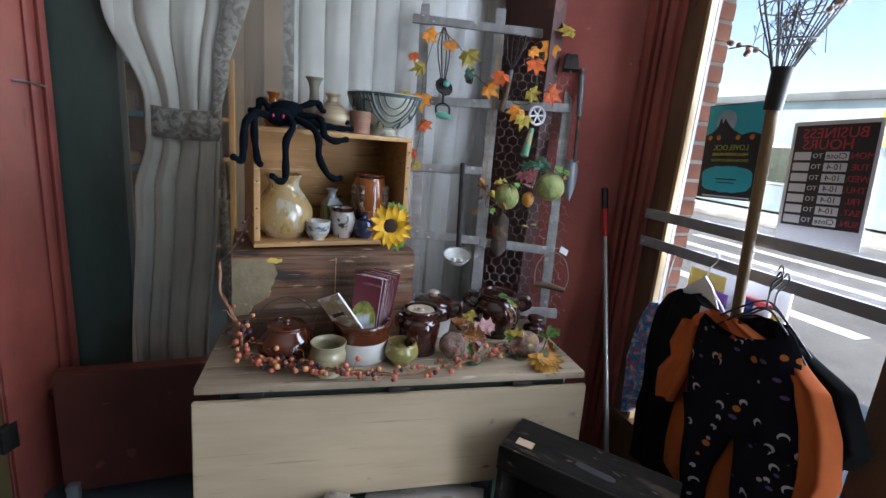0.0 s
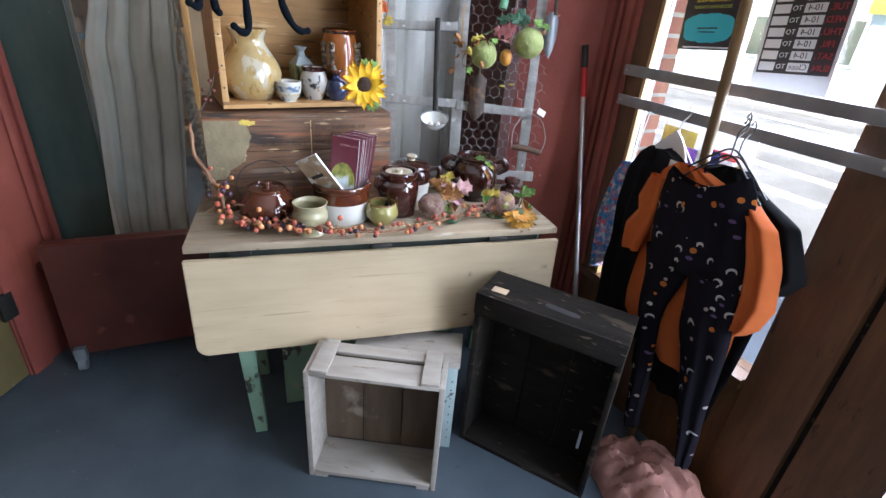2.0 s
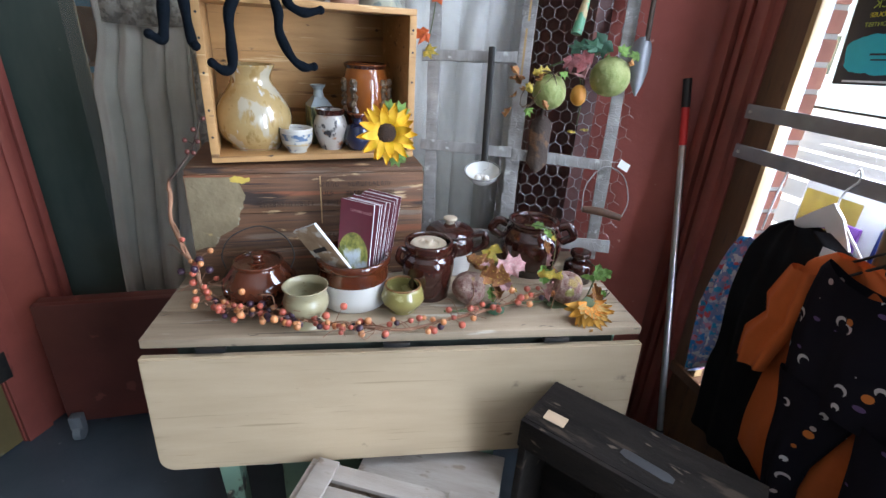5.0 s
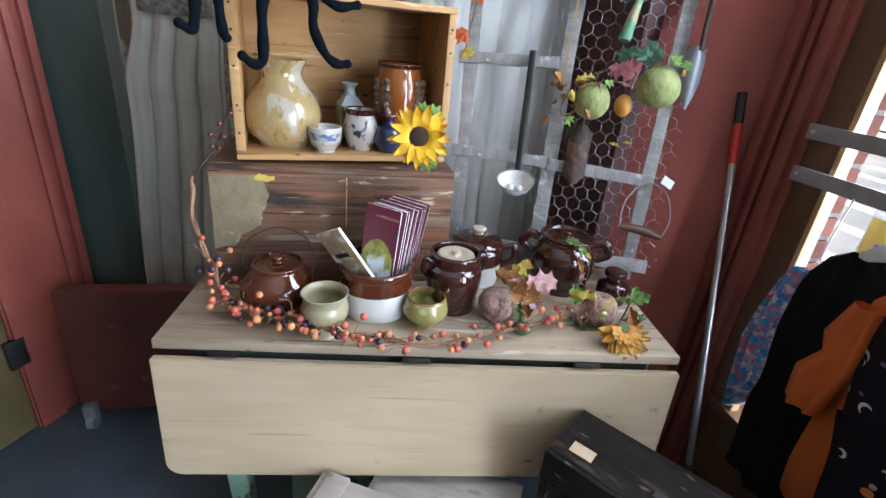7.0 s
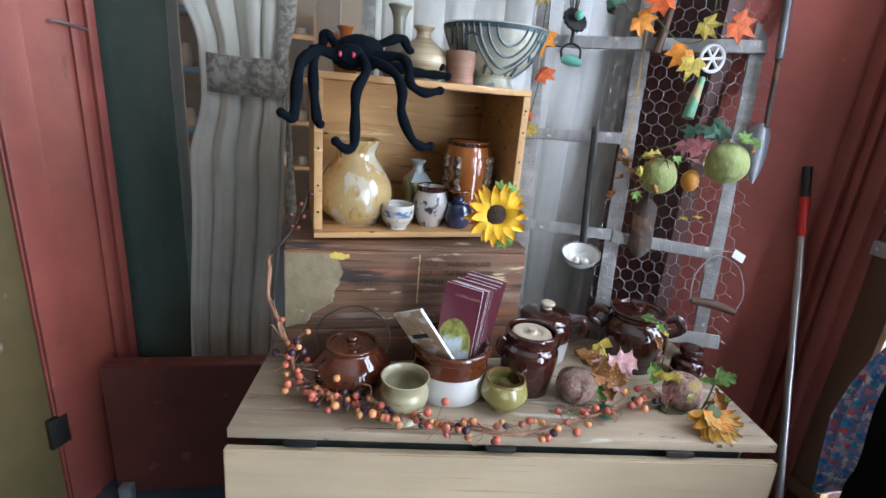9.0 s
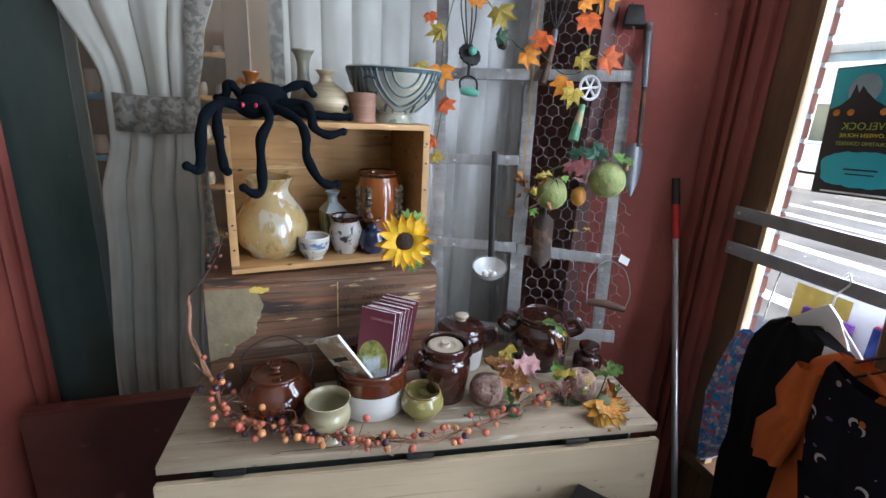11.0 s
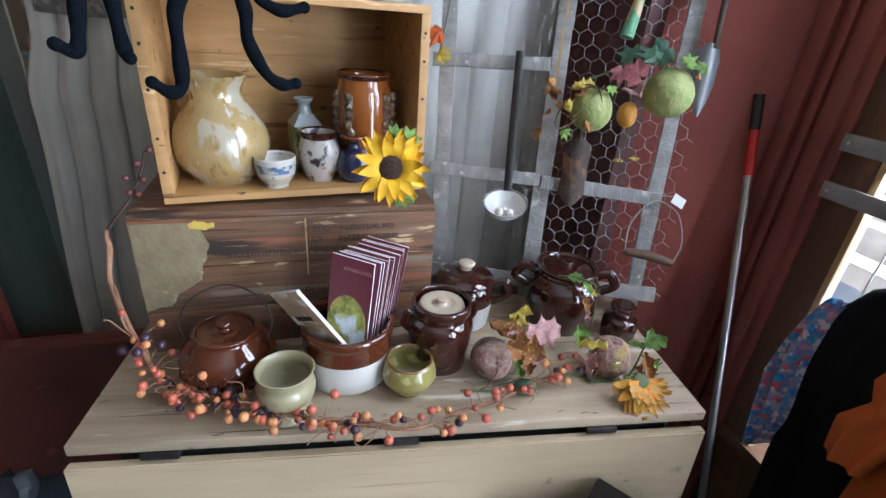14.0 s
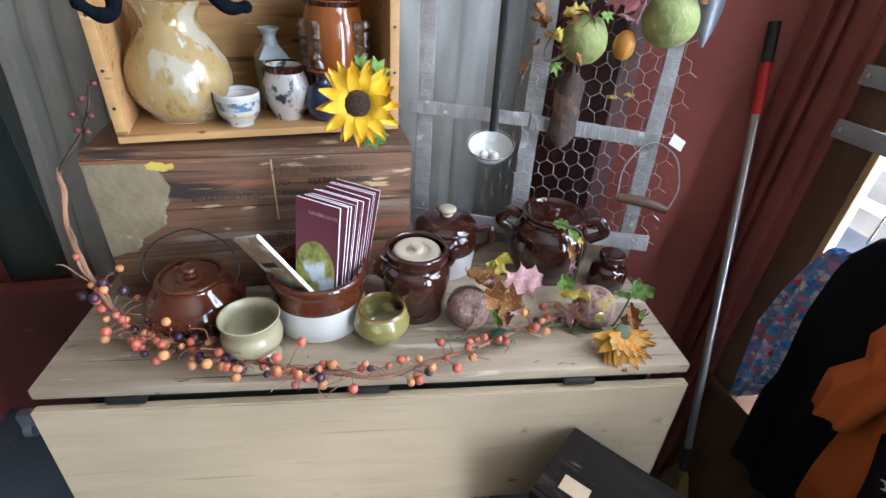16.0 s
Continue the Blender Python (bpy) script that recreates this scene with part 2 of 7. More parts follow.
M = {
    "floor": mat("painted_floor", (0.066, 0.083, 0.10), (0.044, 0.058, 0.072), 0.42, scale=5, bump=0.12, spots=[((0.03, 0.033, 0.04), -0.02, 9, (1, 1, 1)), ((0.2, 0.21, 0.22), -0.08, 26, (1, 1, 1))]),
    "red": mat("red_painted_wall", (0.33, 0.082, 0.062), (0.245, 0.06, 0.046), 0.45, scale=6, bump=0.14, spots=[((0.36, 0.14, 0.115), -0.02, 9, (1, 1, 0.6)), ((0.12, 0.03, 0.024), -0.06, 16, (1, 1, 0.3))]),
    "pink": mat("faded_red_plaster", (0.50, 0.135, 0.108), (0.40, 0.10, 0.08), 0.62, scale=5, bump=0.35, fine=40, spots=[((0.33, 0.075, 0.06), 0.1, 7, (1, 1, 0.6)), ((0.6, 0.33, 0.28), -0.08, 22, (1, 1, 1)), ((0.24, 0.05, 0.04), -0.1, 30, (1, 1, 1))]),
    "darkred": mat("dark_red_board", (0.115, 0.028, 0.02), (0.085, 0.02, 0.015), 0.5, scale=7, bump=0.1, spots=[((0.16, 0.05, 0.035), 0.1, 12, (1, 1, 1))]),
    "oldwood": mat("brown_varnished_wood", (0.17, 0.075, 0.03), (0.10, 0.042, 0.018), 0.5, scale=7, stretch=(5, 5, 0.6), bump=0.2, spots=[((0.05, 0.022, 0.012), 0.1, 10, (3, 3, 0.8))]),
    "palewood": mat("pale_window_wood", (0.5, 0.33, 0.15), (0.38, 0.23, 0.1), 0.55, scale=9, stretch=(5, 5, 0.5), bump=0.12),
    "olive": mat("olive_door_paint", (0.165, 0.12, 0.05), (0.105, 0.08, 0.035), 0.45, scale=5, spots=[((0.3, 0.26, 0.2), 0.05, 16, (1, 1, 0.5))]),
    "plaster": mat("tan_wall", (0.30, 0.24, 0.175), (0.23, 0.185, 0.135), 0.8, scale=3),
    "ceiling": mat("white_ceiling", (0.6, 0.58, 0.54), (0.52, 0.50, 0.46), 0.85, scale=3),
    # lighter greens and pale spots paint a hazy reflection into the dark glass
    "darkpane": mat("dark_pane_painted_haze", (0.022, 0.040, 0.033), (0.085, 0.105, 0.09), 0.2, scale=1.5, bump=0.02, stretch=(1.4, 1.4, 0.45), stain=0.25, contrast=(0.28, 0.75), coat=0.6, spots=[((0.10, 0.115, 0.10), -0.07, 14, (1, 1, 0.7))]),
    "curtain": mat("grey_linen_curtain", (0.53, 0.515, 0.455), (0.47, 0.455, 0.395), 0.9, scale=30, stretch=(1, 1, 0.3), bump=0.08, fine=500, stain=0.14),
    "trim": mat("patterned_grey_band", (0.26, 0.24, 0.205), (0.13, 0.12, 0.1), 0.85, scale=55, bump=0.1, contrast=(0.47, 0.53), stain=0.1),
    "leaf_wood": mat("scrubbed_pine", (0.49, 0.375, 0.245), (0.41, 0.305, 0.19), 0.6, scale=5, stretch=(0.7, 5, 5), bump=0.15, stain=0.25, contrast=(0.25, 0.8), spots=[((0.30, 0.2, 0.10), -0.07, 9, (0.35, 5, 8)), ((0.34, 0.255, 0.155), 0.1, 14, (0.3, 6, 10)), ((0.15, 0.10, 0.055), -0.05, 26, (0.5, 1, 1.4)), ((0.20, 0.15, 0.10), -0.1, 12, (1, 1, 1))]),
    "top_wood": mat("worn_pine_top", (0.43, 0.335, 0.23), (0.30, 0.22, 0.145), 0.6, scale=6, stretch=(0.7, 6, 6), bump=0.3, spots=[((0.20, 0.15, 0.10), 0.12, 11, (0.5, 4, 4)), ((0.5, 0.44, 0.35), 0.14, 8, (0.5, 3, 3)), ((0.06, 0.045, 0.032), -0.02, 30, (0.5, 1.6, 2)), ((0.10, 0.075, 0.05), 0.02, 12, (0.12, 9, 9)), ((0.05, 0.04, 0.03), -0.07, 70, (1, 1, 1))]),
    "mint": mat("chipped_mint_paint", (0.30, 0.46, 0.33), (0.25, 0.40, 0.29), 0.55, scale=12, spots=[((0.05, 0.045, 0.035), 0.24, 22, (1, 1, 0.6)), ((0.45, 0.42, 0.3), 0.07, 30, (1, 1, 1))]),
    "crate": mat("old_crate_pine", (0.60, 0.335, 0.13), (0.46, 0.24, 0.085), 0.62, scale=6, stretch=(0.7, 4, 6), bump=0.3, spots=[((0.20, 0.10, 0.04), 0.12, 7, (0.5, 3, 5)), ((0.60, 0.40, 0.2), 0.06, 18, (0.4, 3, 5)), ((0.07, 0.04, 0.022), -0.04, 34, (0.6, 1, 1.6))]),
    "crate_edge": mat("pale_crate_edge", (0.6, 0.4, 0.2), (0.45, 0.27, 0.12), 0.65, scale=10, stretch=(1, 4, 1), bump=0.15),
    "dark_crate": mat("stained_crate_board", (0.25, 0.115, 0.052), (0.09, 0.046, 0.028), 0.7, scale=9, stretch=(0.35, 3, 9), bump=0.6, fine=60, stain=0.55, contrast=(0.3, 0.7), spots=[((0.17, 0.115, 0.08), 0.2, 7, (0.5, 3, 6)), ((0.24, 0.08, 0.036), 0.16, 5, (0.3, 3, 9)), ((0.038, 0.022, 0.016), 0.2, 6, (0.6, 3, 5)), ((0.045, 0.027, 0.02), 0.12, 30, (0.12, 3, 6)), ((0.46, 0.31, 0.17), 0.03, 22, (0.5, 3, 2.2)), ((0.38, 0.24, 0.13), 0.05, 60, (0.15, 3, 3))]),
    "patch": mat("torn_grey_label", (0.25, 0.195, 0.11), (0.18, 0.135, 0.075), 0.8, scale=16, bump=0.5, stain=0.45, spots=[((0.29, 0.255, 0.175), 0.15, 20, (1, 1, 1)), ((0.11, 0.062, 0.033), 0.07, 34, (0.5, 1, 1)), ((0.38, 0.27, 0.11), -0.04, 18, (1, 1, 1))]),
    "greywood": mat("whitewashed_box_wood", (0.43, 0.38, 0.335), (0.33, 0.28, 0.24), 0.7, scale=8, stretch=(0.8, 4, 4), bump=0.25, spots=[((0.22, 0.17, 0.13), 0.1, 12, (1, 3, 3))]),
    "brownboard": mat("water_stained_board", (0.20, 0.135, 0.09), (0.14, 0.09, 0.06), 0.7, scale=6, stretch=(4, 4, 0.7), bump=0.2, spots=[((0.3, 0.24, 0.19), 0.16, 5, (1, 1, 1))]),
    "blackwood": mat("blackened_box_wood", (0.014, 0.012, 0.011), (0.026, 0.021, 0.018), 0.85, scale=7, stretch=(0.8, 4, 4), bump=0.5, spots=[((0.06, 0.045, 0.033), 0.15, 9, (0.6, 2, 2)), ((0.12, 0.095, 0.07), 0.02, 30, (0.6, 2, 2))]),
    "blueedge": mat("pale_blue_box_paint", (0.34, 0.42, 0.42), (0.28, 0.35, 0.36), 0.6, scale=12, spots=[((0.08, 0.08, 0.08), 0.08, 30, (1, 1, 1))]),
    "iron": mat("dark_iron", (0.03, 0.03, 0.032), (0.055, 0.05, 0.045), 0.45, 0.6, scale=30, bump=0.1),
    "trellis": mat("weathered_grey_lath", (0.40, 0.385, 0.37), (0.26, 0.245, 0.23), 0.75, scale=14, stretch=(3, 3, 1), bump=0.4, spots=[((0.52, 0.51, 0.49), 0.12, 30, (1, 1, 1)), ((0.13, 0.11, 0.095), 0.0, 26, (2, 2, 0.6))]),
    "wire": mat("galvanised_wire", (0.42, 0.42, 0.43), (0.27, 0.26, 0.26), 0.45, 0.55, bump=0),
    "steel": mat("brushed_steel", (0.6, 0.6, 0.6), (0.5, 0.5, 0.5), 0.3, 0.9, scale=40, bump=0.03, stain=0.1),
    "bar": mat("flat_metal_bar", (0.36, 0.36, 0.38), (0.29, 0.29, 0.31), 0.42, 0.5, scale=20, bump=0.05),
    "redplastic": mat("red_plastic", (0.6, 0.03, 0.03), (0.55, 0.025, 0.025), 0.35, scale=10, bump=0, stain=0.1),
    "black": mat("black_plastic", (0.018, 0.018, 0.02), (0.024, 0.024, 0.026), 0.45, scale=10, bump=0),
    "enamel": mat("white_enamel", (0.72, 0.72, 0.69), (0.65, 0.65, 0.62), 0.25, scale=18, bump=0.02, stain=0.08, coat=0.4),
    "brownglaze": mat("dark_brown_glaze", (0.05, 0.012, 0.007), (0.024, 0.006, 0.005), 0.1, scale=8, bump=0.04, fine=30, coat=0.8, stain=0.3),
    "rustglaze": mat("red_brown_glaze", (0.12, 0.027, 0.009), (0.045, 0.011, 0.006), 0.1, scale=8, bump=0.04, fine=30, coat=0.8),
    "amberglaze": mat("amber_brown_glaze", (0.36, 0.11, 0.022), (0.23, 0.06, 0.014), 0.15, scale=6, stretch=(3, 3, 0.6), bump=0.05, fine=30, coat=0.8),
    "relief": mat("grey_brown_relief_glaze", (0.19, 0.125, 0.07), (0.055, 0.033, 0.02), 0.3, scale=90, bump=0.9, fine=140, coat=0.4),
    "whiteglaze": mat("white_stoneware", (0.62, 0.60, 0.56), (0.55, 0.53, 0.49), 0.3, scale=6, bump=0.03, coat=0.3, stain=0.1),
    "creamlid": mat("cream_stoneware_lid", (0.6, 0.5, 0.37), (0.5, 0.4, 0.28), 0.45, scale=10, bump=0.05, spots=[((0.22, 0.15, 0.1), 0.08, 30, (1, 1, 1))]),
    "celadon": mat("pale_green_glaze", (0.40, 0.355, 0.215), (0.31, 0.26, 0.15), 0.35, scale=12, bump=0.06, coat=0.4, spots=[((0.22, 0.165, 0.08), 0.08, 30, (1, 1, 3)), ((0.16, 0.10, 0.05), -0.06, 50, (1, 1, 1))]),
    "oliveglaze": mat("olive_green_glaze", (0.32, 0.28, 0.09), (0.24, 0.2, 0.07), 0.2, scale=16, bump=0.05, coat=0.6, spots=[((0.42, 0.38, 0.17), 0.15, 28, (1, 1, 1))]),
    "oliverim": mat("brown_rim_glaze", (0.25, 0.12, 0.04), (0.2, 0.09, 0.03), 0.25, bump=0.02, coat=0.5),
    "jugglaze": mat("mottled_honey_grey_glaze", (0.43, 0.30, 0.13), (0.33, 0.225, 0.095), 0.2, scale=14, bump=0.05, fine=25, coat=0.9, stain=0.25, spots=[((0.38, 0.33, 0.24), 0.42, 24, (1, 1, 0.35)), ((0.46, 0.44, 0.41), 0.08, 30, (1, 1, 0.35)), ((0.27, 0.17, 0.06), 0.2, 30, (1, 1, 0.5)), ((0.17, 0.09, 0.035), 0.0, 44, (1, 1, 0.8))]),
    "clayfoot": mat("bare_clay", (0.30, 0.17, 0.1), (0.24, 0.13, 0.08), 0.7, scale=20, bump=0.1),
    "painted": mat("painted_cream_blue_glaze", (0.6, 0.57, 0.5), (0.5, 0.47, 0.4), 0.3, scale=10, bump=0.02, coat=0.4, spots=[((0.06, 0.10, 0.18), 0.22, 42, (1, 1, 1.2)), ((0.5, 0.33, 0.13), 0.14, 30, (1, 1, 2))]),
    "raku": mat("white_black_rust_glaze", (0.52, 0.48, 0.43), (0.42, 0.38, 0.34), 0.3, scale=10, bump=0.03, coat=0.4, spots=[((0.30, 0.12, 0.04), 0.16, 26, (1, 1, 1.5)), ((0.02, 0.018, 0.02), 0.36, 44, (1, 1, 0.8))]),
    "blueglaze": mat("dark_blue_glaze", (0.014, 0.022, 0.06), (0.025, 0.035, 0.09), 0.16, bump=0.02, coat=0.7),
    "squarevase": mat("pale_blue_grey_glaze", (0.36, 0.41, 0.42), (0.29, 0.33, 0.33), 0.3, scale=14, bump=0.03, coat=0.4),
    "reeds": mat("green_reed_pattern_glaze", (0.46, 0.47, 0.22), (0.06, 0.085, 0.04), 0.35, scale=34, stretch=(3, 3, 0.35), bump=0.25, contrast=(0.46, 0.54)),
    "stripe": mat("sandy_striped_stoneware", (0.43, 0.345, 0.22), (0.26, 0.18, 0.10), 0.45, scale=22, stretch=(0.3, 0.3, 7), bump=0.12, coat=0.15, contrast=(0.38, 0.62)),
    "pinkclay": mat("red_clay_tumbler", (0.33, 0.17, 0.105), (0.20, 0.088, 0.05), 0.6, scale=18, stretch=(0.5, 0.5, 8), bump=0.3, spots=[((0.15, 0.06, 0.035), 0.1, 30, (1, 1, 1)), ((0.42, 0.30, 0.22), 0.0, 24, (1, 1, 3))]),
    "bowlglaze": mat("grey_cream_bowl_glaze", (0.40, 0.385, 0.30), (0.27, 0.265, 0.205), 0.3, scale=16, bump=0.05, coat=0.4, spots=[((0.16, 0.185, 0.17), 0.08, 26, (1, 1, 1)), ((0.44, 0.39, 0.27), 0.12, 20, (1, 1, 1))]),
    "bowlpaint": mat("dark_teal_brushwork", (0.03, 0.055, 0.06), (0.09, 0.13, 0.14), 0.35, scale=40, bump=0.02),
    "greyglaze": mat("green_grey_glaze", (0.27, 0.26, 0.19), (0.2, 0.18, 0.12), 0.25, scale=10, bump=0.03, coat=0.5),
    "fur": mat("black_plush", (0.0022, 0.0035, 0.0055), (0.004, 0.007, 0.011), 0.95, scale=200, bump=0.9, fine=500, stain=0.1),
    "redeye": mat("red_bead", (0.6, 0.02, 0.08), (0.5, 0.02, 0.06), 0.15, bump=0, coat=0.8),
    "petal": mat("yellow_fabric_petal", (0.90, 0.56, 0.012), (0.80, 0.36, 0.008), 0.65, scale=24, bump=0.25, vary=0.16, stain=0.25),
    "seedhead": mat("dark_flower_centre", (0.03, 0.014, 0.008), (0.06, 0.028, 0.014), 0.9, scale=90, bump=0.8, fine=300),
    "green": mat("green_fabric_leaf", (0.085, 0.20, 0.035), (0.18, 0.28, 0.06), 0.7, scale=25, bump=0.1, vary=0.25),
    "darkgreen": mat("dark_green_leaf", (0.02, 0.07, 0.04), (0.04, 0.11, 0.06), 0.6, scale=25, bump=0.1, vary=0.3),
    "orangeleaf": mat("orange_maple_leaf", (0.75, 0.20, 0.02), (0.8, 0.33, 0.03), 0.65, scale=22, bump=0.15, vary=0.25, stain=0.3),
    "redleaf": mat("red_maple_leaf", (0.6, 0.07, 0.02), (0.7, 0.16, 0.025), 0.65, scale=22, bump=0.15, vary=0.25),
    "yellowleaf": mat("yellow_green_leaf", (0.42, 0.34, 0.05), (0.56, 0.36, 0.06), 0.65, scale=22, bump=0.15, vary=0.25, spots=[((0.14, 0.2, 0.03), 0.25, 20, (1, 1, 1))]),
    "dryleaf": mat("dry_brown_leaf", (0.36, 0.16, 0.05), (0.22, 0.075, 0.03), 0.7, scale=18, bump=0.2, vary=0.3, spots=[((0.55, 0.38, 0.08), 0.2, 12, (1, 1, 1))]),
    "pinkleaf": mat("faded_pink_leaf", (0.36, 0.13, 0.14), (0.46, 0.31, 0.29), 0.7, scale=18, bump=0.2, vary=0.2),
    "dahlia_faded": mat("faded_dahlia_petal", (0.55, 0.36, 0.10), (0.42, 0.24, 0.07), 0.75, scale=30, bump=0.15, vary=0.25),
    "dahlia_orange": mat("orange_dahlia_petal", (0.68, 0.26, 0.02), (0.6, 0.2, 0.02), 0.75, scale=30, bump=0.15, vary=0.2),
    "dahlia_yellow": mat("yellow_dahlia_petal", (0.62, 0.32, 0.03), (0.46, 0.2, 0.02), 0.75, scale=30, bump=0.15, vary=0.25),
    "faded_yellow": mat("faded_yellow_paint", (0.55, 0.40, 0.07), (0.45, 0.30, 0.06), 0.7, scale=40, bump=0.05),
    # front apron's green darkened: shade of the gap under the top, in the colour
    "darkapron": mat("apron_with_gap_shade", (0.05, 0.065, 0.05), (0.03, 0.035, 0.028), 0.7, scale=12, bump=0.2),
    "blueband": mat("blue_painted_band", (0.5, 0.48, 0.42), (0.09, 0.15, 0.26), 0.3, scale=70, bump=0.02, contrast=(0.47, 0.53), coat=0.4),
    "honeyband": mat("honey_glaze_band", (0.55, 0.38, 0.16), (0.45, 0.30, 0.12), 0.3, scale=40, bump=0.02, coat=0.4),
    "gourd": mat("green_gourd_skin", (0.20, 0.25, 0.07), (0.36, 0.38, 0.16), 0.7, scale=28, bump=0.7, fine=90, spots=[((0.36, 0.24, 0.09), 0.14, 14, (1, 1, 1)), ((0.5, 0.48, 0.3), 0.05, 40, (1, 1, 1))]),
    "orangegourd": mat("orange_gourd_skin", (0.6, 0.28, 0.04), (0.5, 0.2, 0.03), 0.5, scale=14, bump=0.2),
    "driedgourd": mat("mauve_frosted_gourd", (0.25, 0.11, 0.09), (0.46, 0.33, 0.27), 0.9, scale=70, bump=0.9, fine=160, contrast=(0.38, 0.62), spots=[((0.3, 0.2, 0.07), 0.1, 14, (1, 1, 1)), ((0.13, 0.05, 0.055), 0.1, 60, (1, 1, 1))]),
    "vine": mat("brown_vine", (0.24, 0.11, 0.06), (0.32, 0.16, 0.09), 0.75, scale=40, bump=0.3),
    "stem": mat("green_stem", (0.10, 0.13, 0.05), (0.07, 0.09, 0.035), 0.7, bump=0.1),
    "berry_red": mat("coral_berry", (0.52, 0.13, 0.075), (0.40, 0.085, 0.055), 0.4, scale=40, bump=0.05, vary=0.25),
    "berry_orange": mat("orange_berry", (0.62, 0.29, 0.12), (0.52, 0.19, 0.07), 0.4, scale=40, bump=0.05, vary=0.25),
    "berry_dark": mat("dark_purple_berry", (0.03, 0.015, 0.03), (0.05, 0.02, 0.035), 0.35, scale=40, bump=0.05),
    "orangecloth": mat("orange_cotton", (0.55, 0.12, 0.022), (0.46, 0.095, 0.017), 0.9, scale=10, bump=0.15, fine=400, stain=0.15),
    "blackcloth": mat("black_cotton", (0.008, 0.008, 0.009), (0.014, 0.014, 0.016), 0.95, scale=10, bump=0.15, fine=400),
    "whiteplastic": mat("white_plastic", (0.75, 0.75, 0.75), (0.7, 0.7, 0.7), 0.35, bump=0),
    "blanket": mat("dusty_pink_fleece", (0.52, 0.27, 0.23), (0.43, 0.21, 0.18), 0.95, scale=40, bump=0.6, fine=300),
    "paper": mat("cream_paper_tag", (0.62, 0.46, 0.3), (0.56, 0.4, 0.26), 0.8, scale=20, bump=0.03),
    "whitepaper": mat("white_paper", (0.72, 0.72, 0.72), (0.66, 0.66, 0.67), 0.6, bump=0, stain=0.05),
    "maroon": mat("maroon_brochure_cover", (0.16, 0.03, 0.045), (0.13, 0.025, 0.038), 0.35, bump=0, stain=0.08),
    "photo": mat("park_picture_print", (0.50, 0.47, 0.10), (0.16, 0.19, 0.045), 0.4, scale=45, bump=0, contrast=(0.4, 0.6), spots=[((0.62, 0.68, 0.72), 0.3, 14, (1, 1, 0.6)), ((0.05, 0.045, 0.02), 0.12, 70, (1.6, 1, 0.25))]),
    "cover2": mat("tan_leaflet_cover", (0.55, 0.42, 0.28), (0.34, 0.2, 0.11), 0.35, scale=25, bump=0, spots=[((0.68, 0.64, 0.56), 0.4, 22, (1, 1, 1))]),
    "ink": mat("dark_stencil_ink", (0.045, 0.028, 0.02), (0.11, 0.06, 0.036), 0.85, scale=90, bump=0),
    "glass": glass_mat(),
    "display_glass": glass_mat("display_window_glass", 0.10, 0.33),
    "brick": mat("sunlit_red_brick", (0.40, 0.15, 0.1), (0.33, 0.11, 0.075), 0.85, scale=12, bump=0.4, vary=0.2),
    "mortar": mat("pale_mortar", (0.5, 0.46, 0.42), (0.42, 0.39, 0.36), 0.9, scale=20, bump=0.3),
    "asphalt": mat("sun_bleached_asphalt", (0.13, 0.13, 0.135), (0.10, 0.10, 0.105), 0.9, scale=3, bump=0.3, fine=60),
    "concrete": mat("pale_concrete_pavement", (0.42, 0.41, 0.39), (0.35, 0.34, 0.32), 0.9, scale=4, bump=0.2),
    "lawn": mat("dry_grass", (0.14, 0.2, 0.05), (0.22, 0.25, 0.08), 0.9, scale=60, bump=0.8, fine=200),
    "roadpaint": mat("white_road_paint", (0.7, 0.7, 0.68), (0.6, 0.6, 0.58), 0.8, scale=20),
    "facade": mat("pale_blue_render", (0.42, 0.52, 0.55), (0.36, 0.45, 0.48), 0.85, scale=2),
    "roof": mat("grey_roof_edge", (0.18, 0.2, 0.21), (0.14, 0.15, 0.16), 0.8, scale=3),
    "yellowsign": mat("yellow_sign_panel", (0.75, 0.65, 0.05), (0.7, 0.6, 0.04), 0.6, bump=0, stain=0.1),
    "teal": mat("teal_poster_print", (0.03, 0.50, 0.60), (0.022, 0.43, 0.53), 0.45, scale=10, bump=0, stain=0.15),
    "navy": mat("dark_poster_print", (0.012, 0.012, 0.02), (0.02, 0.016, 0.025), 0.45, bump=0),
    "moon": mat("pale_poster_print", (0.42, 0.55, 0.62), (0.33, 0.47, 0.55), 0.5, scale=40, bump=0),
    "signblack": mat("black_sign_print", (0.03, 0.024, 0.026), (0.035, 0.028, 0.03), 0.5, bump=0),
    "signred": mat("red_sign_print", (0.6, 0.03, 0.05), (0.55, 0.03, 0.045), 0.5, bump=0),
    "green_text": mat("lime_poster_print", (0.45, 0.55, 0.08), (0.4, 0.5, 0.07), 0.5, bump=0),
    "purple": mat("purple_plastic", (0.28, 0.1, 0.5), (0.24, 0.08, 0.44), 0.4, bump=0),
    "flagblue": mat("flag_blue_cloth", (0.02, 0.04, 0.2), (0.018, 0.035, 0.17), 0.8, bump=0),
    "mintglaze": mat("turquoise_painted_wood", (0.16, 0.5, 0.38), (0.13, 0.42, 0.32), 0.35, scale=20, bump=0.03, spots=[((0.4, 0.22, 0.1), 0.1, 25, (1, 1, 1))]),
    "rust": mat("rusty_tool_steel", (0.09, 0.06, 0.045), (0.05, 0.035, 0.028), 0.7, 0.3, scale=20, bump=0.4, spots=[((0.16, 0.085, 0.045), 0.2, 16, (1, 1, 1))]),
